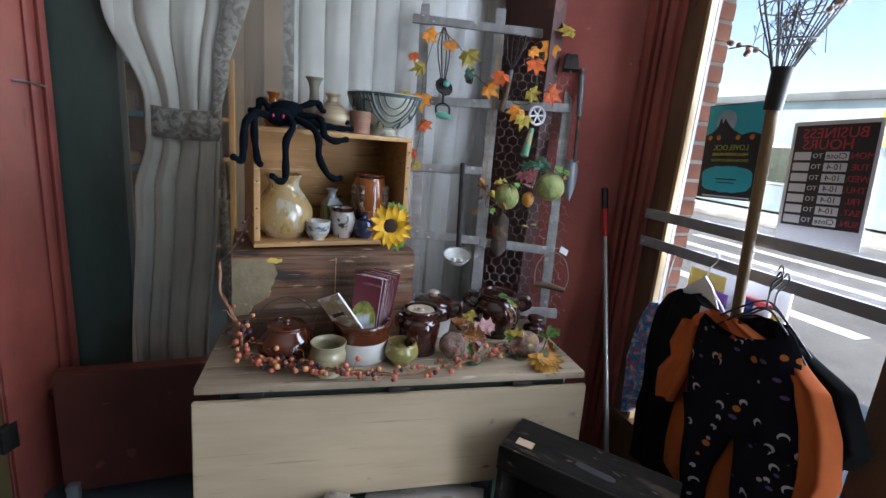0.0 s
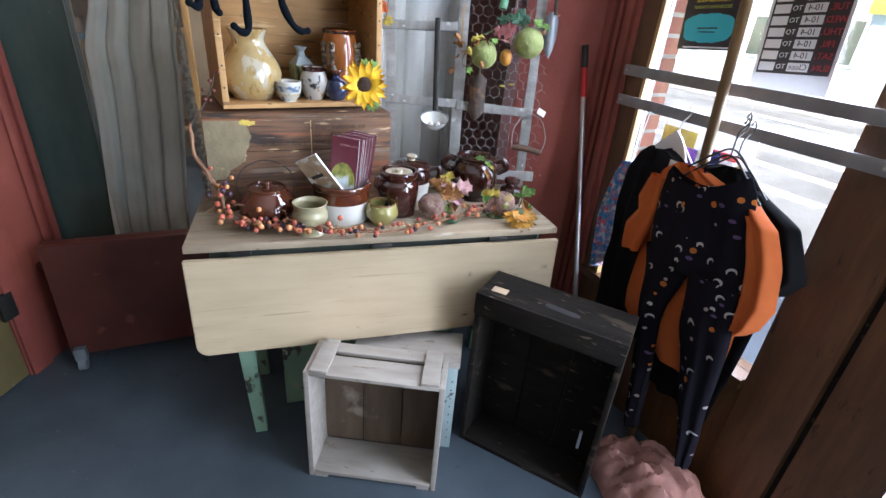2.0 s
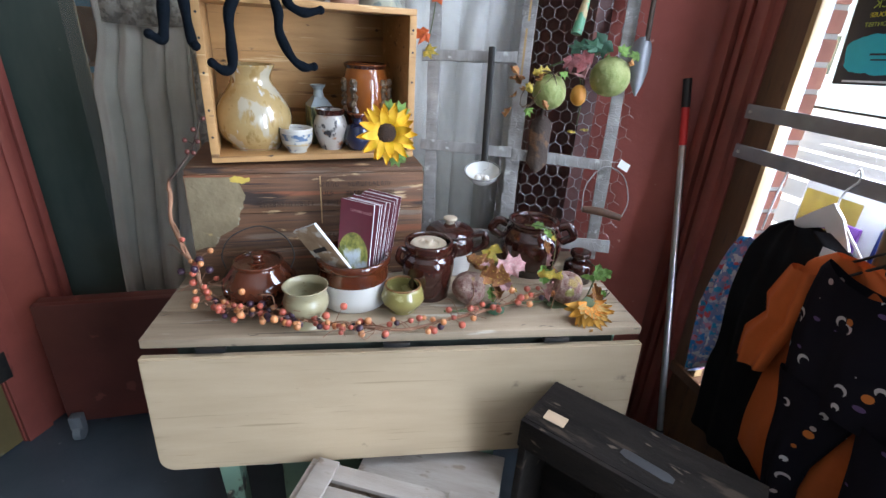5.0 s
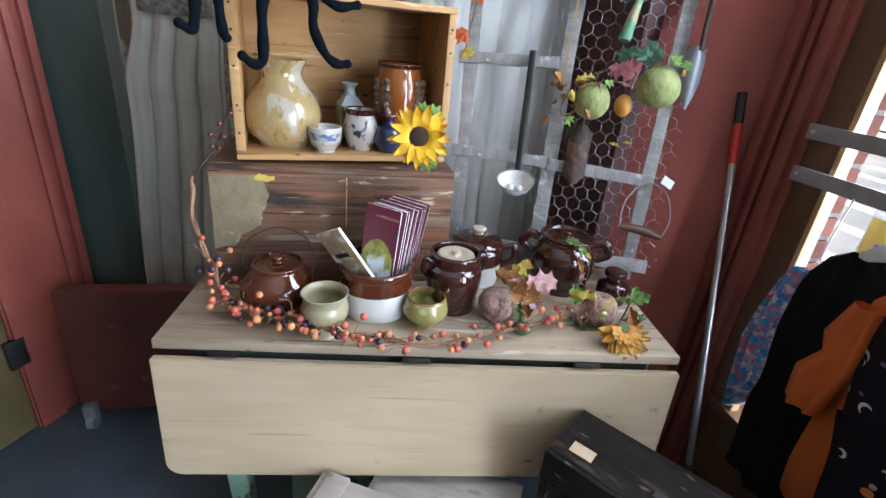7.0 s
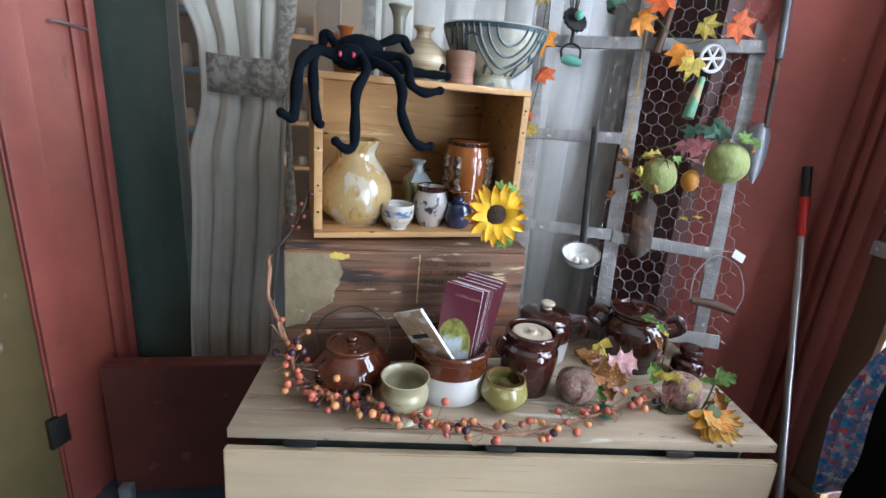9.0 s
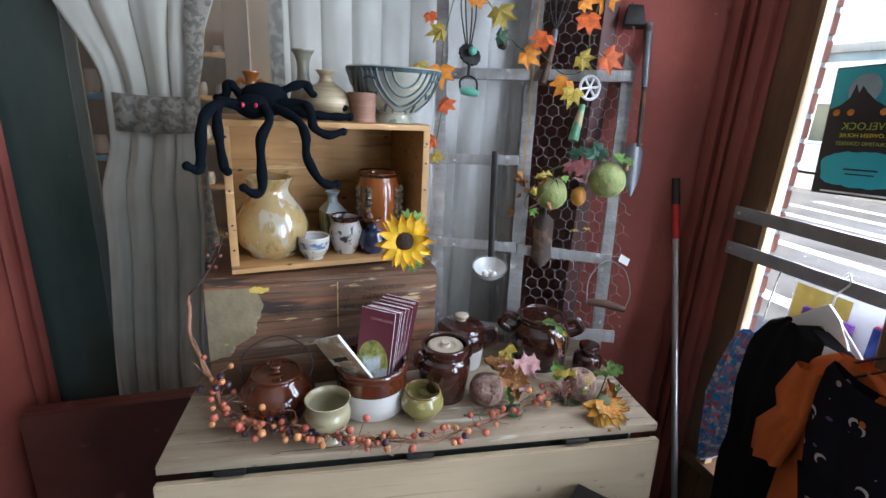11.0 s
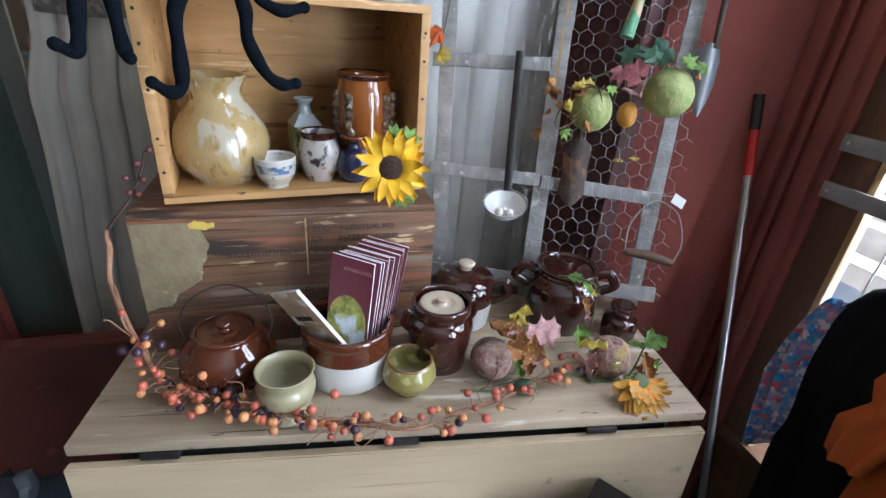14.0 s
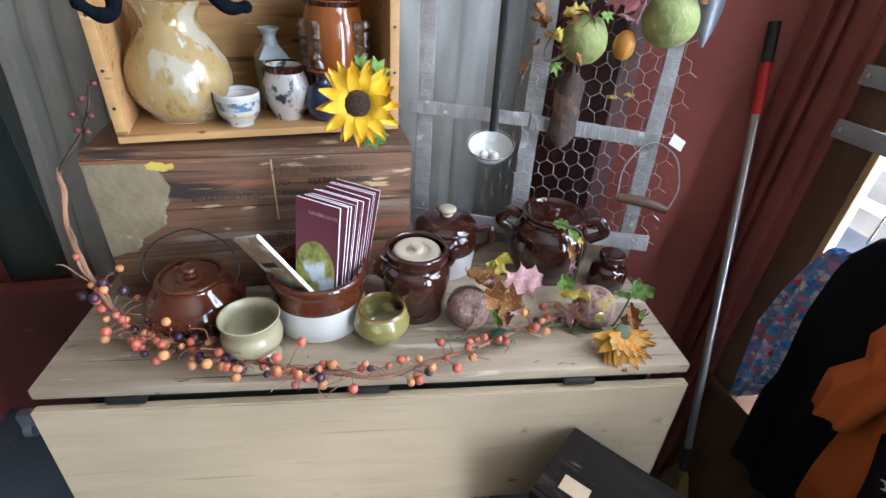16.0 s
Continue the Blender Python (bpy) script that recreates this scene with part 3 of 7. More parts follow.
    "blade": mat("grey_tool_steel", (0.25, 0.26, 0.28), (0.18, 0.185, 0.2), 0.4, 0.7, scale=20, bump=0.1, spots=[((0.12, 0.085, 0.06), 0.12, 20, (1, 1, 1))]),
    "handlewood": mat("worn_tool_handle", (0.12, 0.06, 0.035), (0.08, 0.038, 0.022), 0.55, scale=20, stretch=(4, 4, 1), bump=0.2),
    "caster": mat("grey_caster", (0.2, 0.22, 0.24), (0.14, 0.15, 0.17), 0.4, 0.3, bump=0.05),
    "shelfblue": mat("blue_shelf_paint", (0.06, 0.2, 0.3), (0.05, 0.17, 0.26), 0.6, scale=10),
    "shelfwood": mat("golden_shelf_wood", (0.46, 0.27, 0.09), (0.36, 0.2, 0.065), 0.6, scale=8, stretch=(4, 4, 1)),
    "pot": mat("cream_shop_pottery", (0.6, 0.54, 0.44), (0.5, 0.42, 0.32), 0.4, scale=10, vary=0.4, bump=0.02),
    "straw": mat("broom_straw", (0.42, 0.3, 0.13), (0.3, 0.2, 0.085), 0.85, scale=60, stretch=(4, 4, 0.4), bump=0.4),
    "darktwig": mat("dark_brown_twig", (0.06, 0.03, 0.018), (0.035, 0.018, 0.011), 0.75, scale=40, bump=0.3),
    "dulltitle": mat("dull_pink_title_print", (0.42, 0.25, 0.24), (0.36, 0.21, 0.2), 0.5, bump=0, stain=0.05),
    "postwood": mat("brown_window_post_wood", (0.24, 0.15, 0.075), (0.17, 0.10, 0.05), 0.55, scale=9, stretch=(5, 5, 0.5), bump=0.15),
    "polewood": mat("worn_brown_pole", (0.23, 0.135, 0.055), (0.15, 0.085, 0.036), 0.55, scale=12, stretch=(4, 4, 0.5), bump=0.2, spots=[((0.07, 0.04, 0.02), 0.05, 14, (2, 2, 0.6))]),
    "wineleaf": mat("wine_red_leaf", (0.30, 0.055, 0.06), (0.40, 0.15, 0.15), 0.65, scale=22, bump=0.15, vary=0.25),
    "wornhandle": mat("worn_green_painted_handle", (0.16, 0.42, 0.24), (0.13, 0.36, 0.21), 0.45, scale=12, bump=0.1, contrast=(0.4, 0.6), spots=[((0.46, 0.36, 0.19), 0.62, 16, (1, 1, 1.4)), ((0.13, 0.07, 0.03), 0.05, 30, (1, 1, 1))]),
    "egg": mat("white_egg", (0.75, 0.72, 0.66), (0.7, 0.67, 0.62), 0.5, bump=0.02, stain=0.05),
}
for key in ("fur", "blackwood", "blackcloth", "curtain", "trim", "blanket"):
    M[key].node_tree.nodes["Principled BSDF"].inputs["Specular IOR Level"].default_value = 0.08
M["moonprint"] = moon_print_mat()
M["floral"] = print_mat("bright_floral_cloth", (0.26, 0.30, 0.52), [(0.7, 0.12, 0.14), (0.05, 0.25, 0.62), (0.72, 0.68, 0.7), (0.68, 0.3, 0.42), (0.55, 0.55, 0.65), (0.7, 0.66, 0.66), (0.05, 0.35, 0.6)], 62, 0.55)


# ---- building tools ----
def box(bm, x0, x1, y0, y1, z0, z1, bevel=0.0, m=None):
    r = bmesh.ops.create_cube(bm, size=1)
    vs = r["verts"]
    for v in vs:
        v.co = Vector(((x0 + x1) / 2 + v.co.x * (x1 - x0), (y0 + y1) / 2 + v.co.y * (y1 - y0), (z0 + z1) / 2 + v.co.z * (z1 - z0)))
    if bevel:
        es = list({e for v in vs for e in v.link_edges})
        r = bmesh.ops.bevel(bm, geom=es, offset=bevel, segments=2, affect="EDGES", profile=0.6)
        vs = list({v for f in r["faces"] for v in f.verts} | {v for v in vs if v.is_valid})
    if m is not None:
        bmesh.ops.transform(bm, matrix=m, verts=vs)
    return bm


def one_box(*a, **k):
    return box(bmesh.new(), *a, **k)


def lathe(profile, seg=40, bm=None, wobble=0.0):
    bm = bm or bmesh.new()
    rings = []
    for k, (r, z) in enumerate(profile):
        if r < 1e-5:
            rings.append([bm.verts.new((0, 0, z))])
        else:
            rings.append([bm.verts.new((r * (1 + wobble * noise.noise(Vector((math.cos(i * math.tau / seg) * 2, math.sin(i * math.tau / seg) * 2, z * 30)))) * math.cos(i * math.tau / seg), r * math.sin(i * math.tau / seg), z)) for i in range(seg)])
    for a, b in zip(rings, rings[1:]):
        for i in range(seg):
            j = (i + 1) % seg
            if len(a) == 1 and len(b) == 1:
                continue
            if len(a) == 1:
                bm.faces.new((a[0], b[j], b[i]))
            elif len(b) == 1:
                bm.faces.new((a[i], a[j], b[0]))
            else:
                bm.faces.new((a[i], a[j], b[j], b[i]))
    bmesh.ops.recalc_face_normals(bm, faces=bm.faces)
    return bm


def smooth_profile(pts, n=5):
    """Catmull-Rom through the profile's points."""
    out = []
    p = [pts[0]] + list(pts) + [pts[-1]]
    for i in range(1, len(p) - 2):
        for k in range(n):
            t = k / n
            out.append(tuple(0.5 * (2 * p[i][a] + (p[i + 1][a] - p[i - 1][a]) * t + (2 * p[i - 1][a] - 5 * p[i][a] + 4 * p[i + 1][a] - p[i + 2][a]) * t * t + (3 * p[i][a] - p[i - 1][a] - 3 * p[i + 1][a] + p[i + 2][a]) * t ** 3) for a in range(2)))
    out.append(tuple(pts[-1]))
    return [(max(r, 0.0), z) for r, z in out]


def spline(pts, n=8):
    p = [Vector(q) for q in pts]
    p = [p[0] * 2 - p[1]] + p + [p[-1] * 2 - p[-2]]
    out = []
    for i in range(1, len(p) - 2):
        for k in range(n):
            t = k / n
            out.append(0.5 * (2 * p[i] + (p[i + 1] - p[i - 1]) * t + (2 * p[i - 1] - 5 * p[i] + 4 * p[i + 1] - p[i + 2]) * t * t + (3 * p[i] - p[i - 1] - 3 * p[i + 1] + p[i + 2]) * t ** 3))
    return out + [p[-2].copy()]


def tube(pts, radius, seg=8, bm=None, flat=1.0):
    """A tube along points; radius is a number or a function of 0..1."""
    bm = bm or bmesh.new()
    pts = [Vector(p) for p in pts]
    rings, side = [], None
    for i, p in enumerate(pts):
        d = (pts[min(i + 1, len(pts) - 1)] - pts[max(i - 1, 0)]).normalized()
        if side is None:
            side = d.cross(Vector((0, 0, 1)) if abs(d.z) < 0.9 else Vector((0, 1, 0))).normalized()
        side = (side - d * side.dot(d)).normalized()
        up = d.cross(side)
        r = radius(i / max(1, len(pts) - 1)) if callable(radius) else radius
        rings.append([bm.verts.new(p + side * r * math.cos(k * math.tau / seg) + up * r * flat * math.sin(k * math.tau / seg)) for k in range(seg)])
    for a, b in zip(rings, rings[1:]):
        for k in range(seg):
            bm.faces.new((a[k], a[(k + 1) % seg], b[(k + 1) % seg], b[k]))
    bm.faces.new(rings[0][::-1])
    bm.faces.new(rings[-1])
    bmesh.ops.recalc_face_normals(bm, faces=bm.faces)
    return bm


def ball(r, bm=None, sub=2, at=(0, 0, 0), scale=(1, 1, 1), rough=0.0):
    bm = bm or bmesh.new()
    v = bmesh.ops.create_icosphere(bm, subdivisions=sub, radius=r)["verts"]
    for q in v:
        k = 1 + rough * noise.noise(q.co * (1.5 / r))
        q.co = Vector((q.co.x * scale[0] * k + at[0], q.co.y * scale[1] * k + at[1], q.co.z * scale[2] * k + at[2]))
    return bm


def mesh_of(name, bm, material, smooth=True):
    me = bpy.data.meshes.new(name)
    bm.to_mesh(me)
    bm.free()
    me.materials.append(material)
    if smooth:
        me.polygons.foreach_set("use_smooth", [True] * len(me.polygons))
        me.set_sharp_from_angle(angle=radians(38))
    return me


def part(name, bm, material, parent, label="", m=None):
    me = bm if isinstance(bm, bpy.types.Mesh) else mesh_of(name, bm, material)
    ob = new(name, me)
    ob.parent = parent
    if m is not None:
        ob.matrix_basis = m
    if label:
        tagged(ob, label)
    return ob


def thing(name, m, label, category, group="", kind=""):
    ob = new(name)
    ob.empty_display_size = 0.05
    ob.matrix_basis = m
    return tagged(ob, label, category, group, kind)


def solid(name, bm, material, m, label, category, group="", kind=""):
    ob = new(name, mesh_of(name, bm, material))
    ob.matrix_basis = m
    return tagged(ob, label, category, group, kind)


def structure(name, bm, material, label, category="wall", m=None):
    return solid(name, bm, material, ROOM if m is None else m, label, category, kind="structure")


def room_point(u, v, z=0.0, rz=0.0):
    return ROOM @ pose(u, v, z, 0, 0, rz)


# ---- the room ----
structure("floor", one_box(-4.0, 0.93, -3.3, 0.96, -0.1, 0.0), M["floor"], "blue-grey painted concrete floor with scuffs", "floor")
# Ceiling is out of view, added so daylight enters only through the openings.
structure("ceiling", one_box(-4.0, 0.93, -3.3, 0.96, 2.9, 3.0), M["ceiling"], "unseen white shop ceiling that shuts out the sky", "ceiling")

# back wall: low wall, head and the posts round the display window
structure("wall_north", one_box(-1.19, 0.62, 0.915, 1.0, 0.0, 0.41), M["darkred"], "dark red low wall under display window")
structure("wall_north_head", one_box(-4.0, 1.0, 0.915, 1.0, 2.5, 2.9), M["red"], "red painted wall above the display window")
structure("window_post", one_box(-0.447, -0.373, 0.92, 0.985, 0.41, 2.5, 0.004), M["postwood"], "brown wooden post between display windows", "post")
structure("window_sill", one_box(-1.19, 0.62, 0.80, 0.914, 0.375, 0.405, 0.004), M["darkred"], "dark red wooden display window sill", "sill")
pane = structure("window_1", one_box(-1.075, -0.846, 0.925, 0.94, 0.41, 2.5), M["darkpane"], "dark glossy green-black glass pane with painted-in reflection", "window")
glazing = thing("window_3", ROOM.copy(), "large clear pane before the curtains", "window", kind="structure")
g = part("pane", one_box(-0.84, 0.615, 0.812, 0.816, 0.405, 2.5), M["display_glass"], glazing, "clear display window glass")
g.visible_shadow = False
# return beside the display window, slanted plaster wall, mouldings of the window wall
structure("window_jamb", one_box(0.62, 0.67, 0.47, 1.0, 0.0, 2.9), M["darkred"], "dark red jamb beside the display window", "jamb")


def slanted_wall():
    bm = bmesh.new()
    a, b = Vector((0.672, 0.478)), Vector((0.893, 0.284))
    d = (b - a).normalized()
    o = Vector((-d.y, d.x)) * 0.08
    cells = 12
    rows = 30
    grid = []
    for j in range(rows + 1):
        row = []
        for i in range(cells + 1):
            q = a.lerp(b, i / cells)
            z = 2.9 * j / rows
            w = 0.0025 * noise.noise(Vector((i * 0.5, z * 3, 2)))
            row.append(bm.verts.new((q.x - o.normalized().x * w, q.y - o.normalized().y * w, z)))
        grid.append(row)
    for j in range(rows):
        for i in range(cells):
            bm.faces.new((grid[j][i], grid[j][i + 1], grid[j + 1][i + 1], grid[j + 1][i]))
    back = [bm.verts.new((q.x + o.x, q.y + o.y, z)) for q, z in ((a, 0), (b, 0), (b, 2.9), (a, 2.9))]
    bm.faces.new(back[::-1])
    bm.faces.new([r[0] for r in grid] + [back[3], back[0]])
    bm.faces.new([r[-1] for r in grid][::-1] + [back[1], back[2]])
    bmesh.ops.recalc_face_normals(bm, faces=bm.faces)
    return bm


structure("wall_corner", slanted_wall(), M["pink"], "faded red plaster wall with peeling paint")
# Two unseen blocks, added to close a light leak behind wall and casing.
structure("leak_filler_back", one_box(0.898, 1.02, 0.285, 1.0, 0.0, 2.9), M["darkred"], "unseen dark red filler block behind the casing")
structure("leak_filler_side", one_box(0.672, 0.897, 0.60, 1.0, 0.0, 2.9), M["darkred"], "unseen dark red filler block behind the plaster")
mould = bmesh.new()
for v0, v1, d in ((0.121, 0.283, 0.0), (0.232, 0.272, 0.018), (0.198, 0.218, 0.012), (0.145, 0.182, 0.016)):
    box(mould, 0.895 - d, 0.99, v0, v1, 0.0, 2.9, 0.004)
structure("trim", mould, M["red"], "dark red moulded window casing", "casing")

# window wall: frame, sill wall, header, post and door
structure("wall_east", one_box(0.91, 1.02, -0.63, 0.12, 0.0, 0.44), M["oldwood"], "brown wooden panel below the shop window")
structure("wall_east_head", one_box(0.91, 1.02, -3.3, 0.15, 2.45, 2.9), M["oldwood"], "brown wooden board above the shop window")
win = thing("window_2", ROOM.copy(), "large shop window in brown wooden frame", "window", kind="structure")
part("stile", one_box(0.90, 0.925, 0.0455, 0.1205, 0.476, 2.45, 0.003), M["oldwood"], win, "brown varnished stile")
part("stile", one_box(0.9255, 0.99, 0.085, 0.1205, 0.476, 2.45, 0.002), M["oldwood"], win)
part("bead", one_box(0.899, 0.9253, 0.031, 0.045, 0.476, 2.45, 0.002), M["palewood"], win, "pale wooden glazing bead")
part("sill", one_box(0.89, 1.0, -0.625, 0.1205, 0.44, 0.475, 0.004), M["oldwood"], win)
part("gasket", one_box(0.966, 0.98, 0.066, 0.0845, 0.476, 2.45), M["bar"], win, "grey metal glazing strip")
g = part("pane", one_box(0.952, 0.957, -0.625, 0.0845, 0.475, 2.45), M["glass"], win, "clear window glass")
g.visible_shadow = False
post = bmesh.new()
box(post, 0.90, 1.02, -0.80, -0.63, 0.0, 2.45, 0.006)
structure("door_post", post, M["oldwood"], "dark brown wooden post beside the entrance", "post")
# Added strip: stops light leaking through the gap, its black stands for shade.
structure("door_gap_shade", one_box(0.925, 0.95, -0.8145, -0.8005, 0.0, 2.4), M["blackwood"], "added black strip for the shaded gap beside the door", "trim")
door = thing("door_1", ROOM.copy(), "brown wooden shop entrance door with glass", "door", kind="structure")
for nm, dims in (("stile", (0.915, 0.96, -1.0, -0.815, 0.0, 2.4)), ("stile", (0.915, 0.96, -2.1, -1.93, 0.0, 2.4)), ("rail", (0.915, 0.96, -1.925, -1.005, 0.0, 0.22)), ("rail", (0.915, 0.96, -1.925, -1.005, 2.2, 2.4))):
    part(nm, one_box(*dims, 0.004), M["oldwood"], door)
g = part("pane", one_box(0.935, 0.941, -1.93, -1.0, 0.22, 2.2), M["glass"], door, "clear door glass")
g.visible_shadow = False
structure("wall_east_far", one_box(0.91, 1.02, -3.3, -2.11, 0.0, 0.44), M["oldwood"], "brown wooden panel below the far shop window")
far = thing("window_4", ROOM.copy(), "second large shop window beyond the entrance", "window", kind="structure")
for v0 in (-3.3, -2.17):
    part("stile", one_box(0.905, 0.99, v0, v0 + 0.055, 0.441, 2.449, 0.003), M["oldwood"], far)
g = part("pane", one_box(0.952, 0.957, -3.244, -2.171, 0.441, 2.449), M["glass"], far, "clear window glass")
g.visible_shadow = False
# Unseen walls added to shut out the sky; dark tan keeps their bounce low.
structure("wall_south", one_box(-4.0, 0.93, -3.42, -3.32, 0.0, 2.9), M["plaster"], "unseen plain tan wall closing the shop off from the sky")
structure("wall_west", one_box(-4.1, -4.0, -3.3, 0.96, 0.0, 2.9), M["plaster"], "unseen plain tan wall closing the shop off from the sky")

# red casing and the olive door beyond the display
SIDE = ROOM @ Matrix.Translation((-1.066, 0.912, 0)) @ Matrix.Rotation(radians(-118.4), 4, "Z")   # x runs along the slanted side wall
cas = bmesh.new()
box(cas, 0.0, 0.29, -0.12, 0.0, 0.0, 2.5, 0.004)
for x0, x1, d in ((0.004, 0.03, 0.016), (0.05, 0.075, 0.010), (0.20, 0.286, 0.014)):
    box(cas, x0, x1, 0.0005, d, 0.0, 2.5, 0.004)
structure("trim_west", cas, M["red"], "red painted moulded door casing", "casing", SIDE)
odoor = thing("door_2", SIDE @ pose(0.293, 0, 0), "olive brown painted door with worn edge", "door", kind="structure")
part("leaf", one_box(0.0, 0.80, -0.045, -0.003, 0.01, 2.1, 0.003), M["olive"], odoor)
part("panel", one_box(0.14, 0.66, -0.0025, 0.008, 0.25, 0.9, 0.006), M["olive"], odoor)
part("hinge", one_box(-0.03, 0.025, 0.0005, 0.016, 0.27, 0.37, 0.001), M["iron"], odoor, "dark iron hinge")
structure("wall_west_side", one_box(0.29, 1.3, -0.2, -0.05, 0.0, 2.9), M["red"], "red painted wall behind the olive door", m=SIDE)
structure("wall_north_west", one_box(-4.0, -1.08, 0.945, 1.0, 0.0, 2.5), M["red"], "red painted shop wall")
hook = bmesh.new()
tube(spline([(-1.135, 0.80, 1.50), (-1.112, 0.80, 1.503), (-1.09, 0.83, 1.50), (-1.07, 0.88, 1.494)]), 0.004, bm=hook)
solid("hook_latch", hook, M["steel"], ROOM, "small steel hook latch on red casing", "latch")

# wheeled dark red panel standing before the display window
panel = thing("rolling_panel", ROOM.copy(), "low dark red wooden display base on casters", "display base")
part("board", one_box(-1.065, 0.5, 0.665, 0.69, 0.055, 0.53, 0.003), M["darkred"], panel)
part("top_rail", one_box(-1.065, 0.5, 0.69, 0.73, 0.495, 0.528, 0.003), M["darkred"], panel)
for u in (-1.03, 0.42):
    c = part("caster", one_box(u - 0.02, u + 0.02, 0.63, 0.664, 0.045, 0.10, 0.006), M["caster"], panel, "small grey caster")
    w = tube([(u - 0.012, 0.645, 0.03), (u + 0.012, 0.645, 0.03)], 0.03, 20)
    part("wheel", w, M["caster"], c)

# ---- curtains ----
def curtain(name, left, right, z0, z1, v, folds, depth, label, seed=0):
    """left and right give the edges' u at a height 0..1; a pleated cloth with thickness."""
    nu, nz = 180, 60
    bm = bmesh.new()
    rows = []
    for j in range(nz + 1):
        h = j / nz
        row = []
        for i in range(nu + 1):
            s = i / nu
            u = left(h) + (right(h) - left(h)) * s
            ph = s * folds * math.tau + seed + 0.7 * noise.noise(Vector((s * 4, h * 1.5, seed)))
            q = abs(math.sin(ph / 2))
            d = depth * (0.75 - 1.6 * q ** 0.45) * (0.75 + 0.45 * noise.noise(Vector((s * 5, seed, 1)))) + 0.010 * noise.noise(Vector((s * 5, h * 4, seed + 4))) + 0.006 * math.sin(ph * 2 + h * 3) * noise.noise(Vector((s * 3, h * 3, seed + 8)))
            row.append(bm.verts.new((u, v + d, z0 + (z1 - z0) * h)))
        rows.append(row)
    for j in range(nz):
        for i in range(nu):
            bm.faces.new((rows[j][i], rows[j][i + 1], rows[j + 1][i + 1], rows[j + 1][i]))
    me = mesh_of(name, bm, M["curtain"])
    ob = new("cloth", me)
    s = ob.modifiers.new("thickness", "SOLIDIFY")
    s.thickness = 0.003
    top = thing(name, ROOM.copy(), label, "curtain")
    ob.parent = top
    return top


def bez(points):
    def f(h):
        for (a, x), (b, y) in zip(points, points[1:]):
            if h <= b:
                t = (h - a) / (b - a)
                t = t * t * (3 - 2 * t)
                return x + (y - x) * t
        return points[-1][1]
    return f


left_curtain = curtain("tied_curtain", bez([(0, -0.87), (0.35, -0.825), (0.45, -0.778), (0.51, -0.778), (0.66, -0.89), (1, -1.04)]),
                       bez([(0, -0.60), (0.35, -0.545), (0.45, -0.535), (0.51, -0.535), (0.70, -0.44), (1, -0.40)]), 0.41, 2.5, 0.875, 4.0, 0.026,
                       "grey curtain tied back with patterned band", 1)
band = bmesh.new()
pts = []
for k in range(41):
    s = k / 40
    pts.append((-0.784 + 0.256 * s, 0.845 + 0.006 * math.sin(s * 26) + 0.03 * (2 * s - 1) ** 4, 1.358 - 0.006 * math.sin(s * 3.1) - 0.004 * s))
lower = [band.verts.new(p) for p in pts]
upper = [band.verts.new((p[0] + 0.004, p[1] - 0.002, p[2] + 0.110)) for p in pts]
for k in range(40):
    band.faces.new((lower[k], lower[k + 1], upper[k + 1], upper[k]))
b = part("tie_band", band, M["trim"], left_curtain, "patterned grey tie band")
b.modifiers.new("thickness", "SOLIDIFY").thickness = 0.006
edge = bmesh.new()
lo, hi = [], []
for k in range(31):
    h = k / 30
    z = 1.44 + 1.05 * h
    r = bez([(0, -0.54), (0.16, -0.51), (0.42, -0.435), (1, -0.40)])(h)
    w = 0.012 + 0.075 * min(1, h * 2.2)
    lo.append(edge.verts.new((r - w, 0.84 + 0.008 * math.sin(h * 9), z)))
    hi.append(edge.verts.new((r + 0.012, 0.846 + 0.01 * math.sin(h * 7 + 1), z)))
for k in range(30):
    edge.faces.new((lo[k], hi[k], hi[k + 1], lo[k + 1]))
b = part("edge_trim", edge, M["trim"], left_curtain, "patterned grey edge trim")
b.modifiers.new("thickness", "SOLIDIFY").thickness = 0.004
tail = bmesh.new()
lo, hi = [], []
for k in range(31):
    h = k / 30
    z = 0.62 + 0.75 * h
    lo.append(tail.verts.new((-0.545 - 0.01 * math.sin(h * 5) + 0.03 * (1 - h), 0.842 + 0.012 * math.sin(h * 8), z)))
    hi.append(tail.verts.new((-0.50 + 0.05 * (1 - h) * h - 0.03 * h, 0.85 + 0.012 * math.sin(h * 6), z)))
for k in range(30):
    tail.faces.new((lo[k], hi[k], hi[k + 1], lo[k + 1]))
b = part("hanging_edge", tail, M["trim"], left_curtain, "patterned grey hanging edge")
b.modifiers.new("thickness", "SOLIDIFY").thickness = 0.004
right_curtain = curtain("long_curtain", bez([(0, -0.268), (1, -0.268)]), bez([(0, 0.615), (1, 0.615)]), 0.43, 2.5, 0.875, 9.0, 0.026,
                        "long grey pleated curtain behind the trellis", 5)
strip = one_box(-0.309, -0.268, 0.845, 0.85, 0.43, 2.5, 0.001)
part("edge_trim", strip, M["trim"], right_curtain, "patterned grey edge trim")
rod = tube([(-1.18, 0.89, 2.47), (0.615, 0.89, 2.47)], 0.011, 12)
solid("curtain_rod", rod, M["iron"], ROOM, "dark iron curtain rod above the display window", "curtain rod")

# ---- room beyond the curtains ----
structure("back_room_floor", one_box(-3.0, 1.4, 1.0, 3.6, -0.1, 0.0), M["floor"], "painted floor of the room beyond", "floor")
structure("back_room_wall", one_box(-3.0, 1.4, 3.6, 3.7, 0.0, 2.9), M["plaster"], "tan wall of the room beyond")
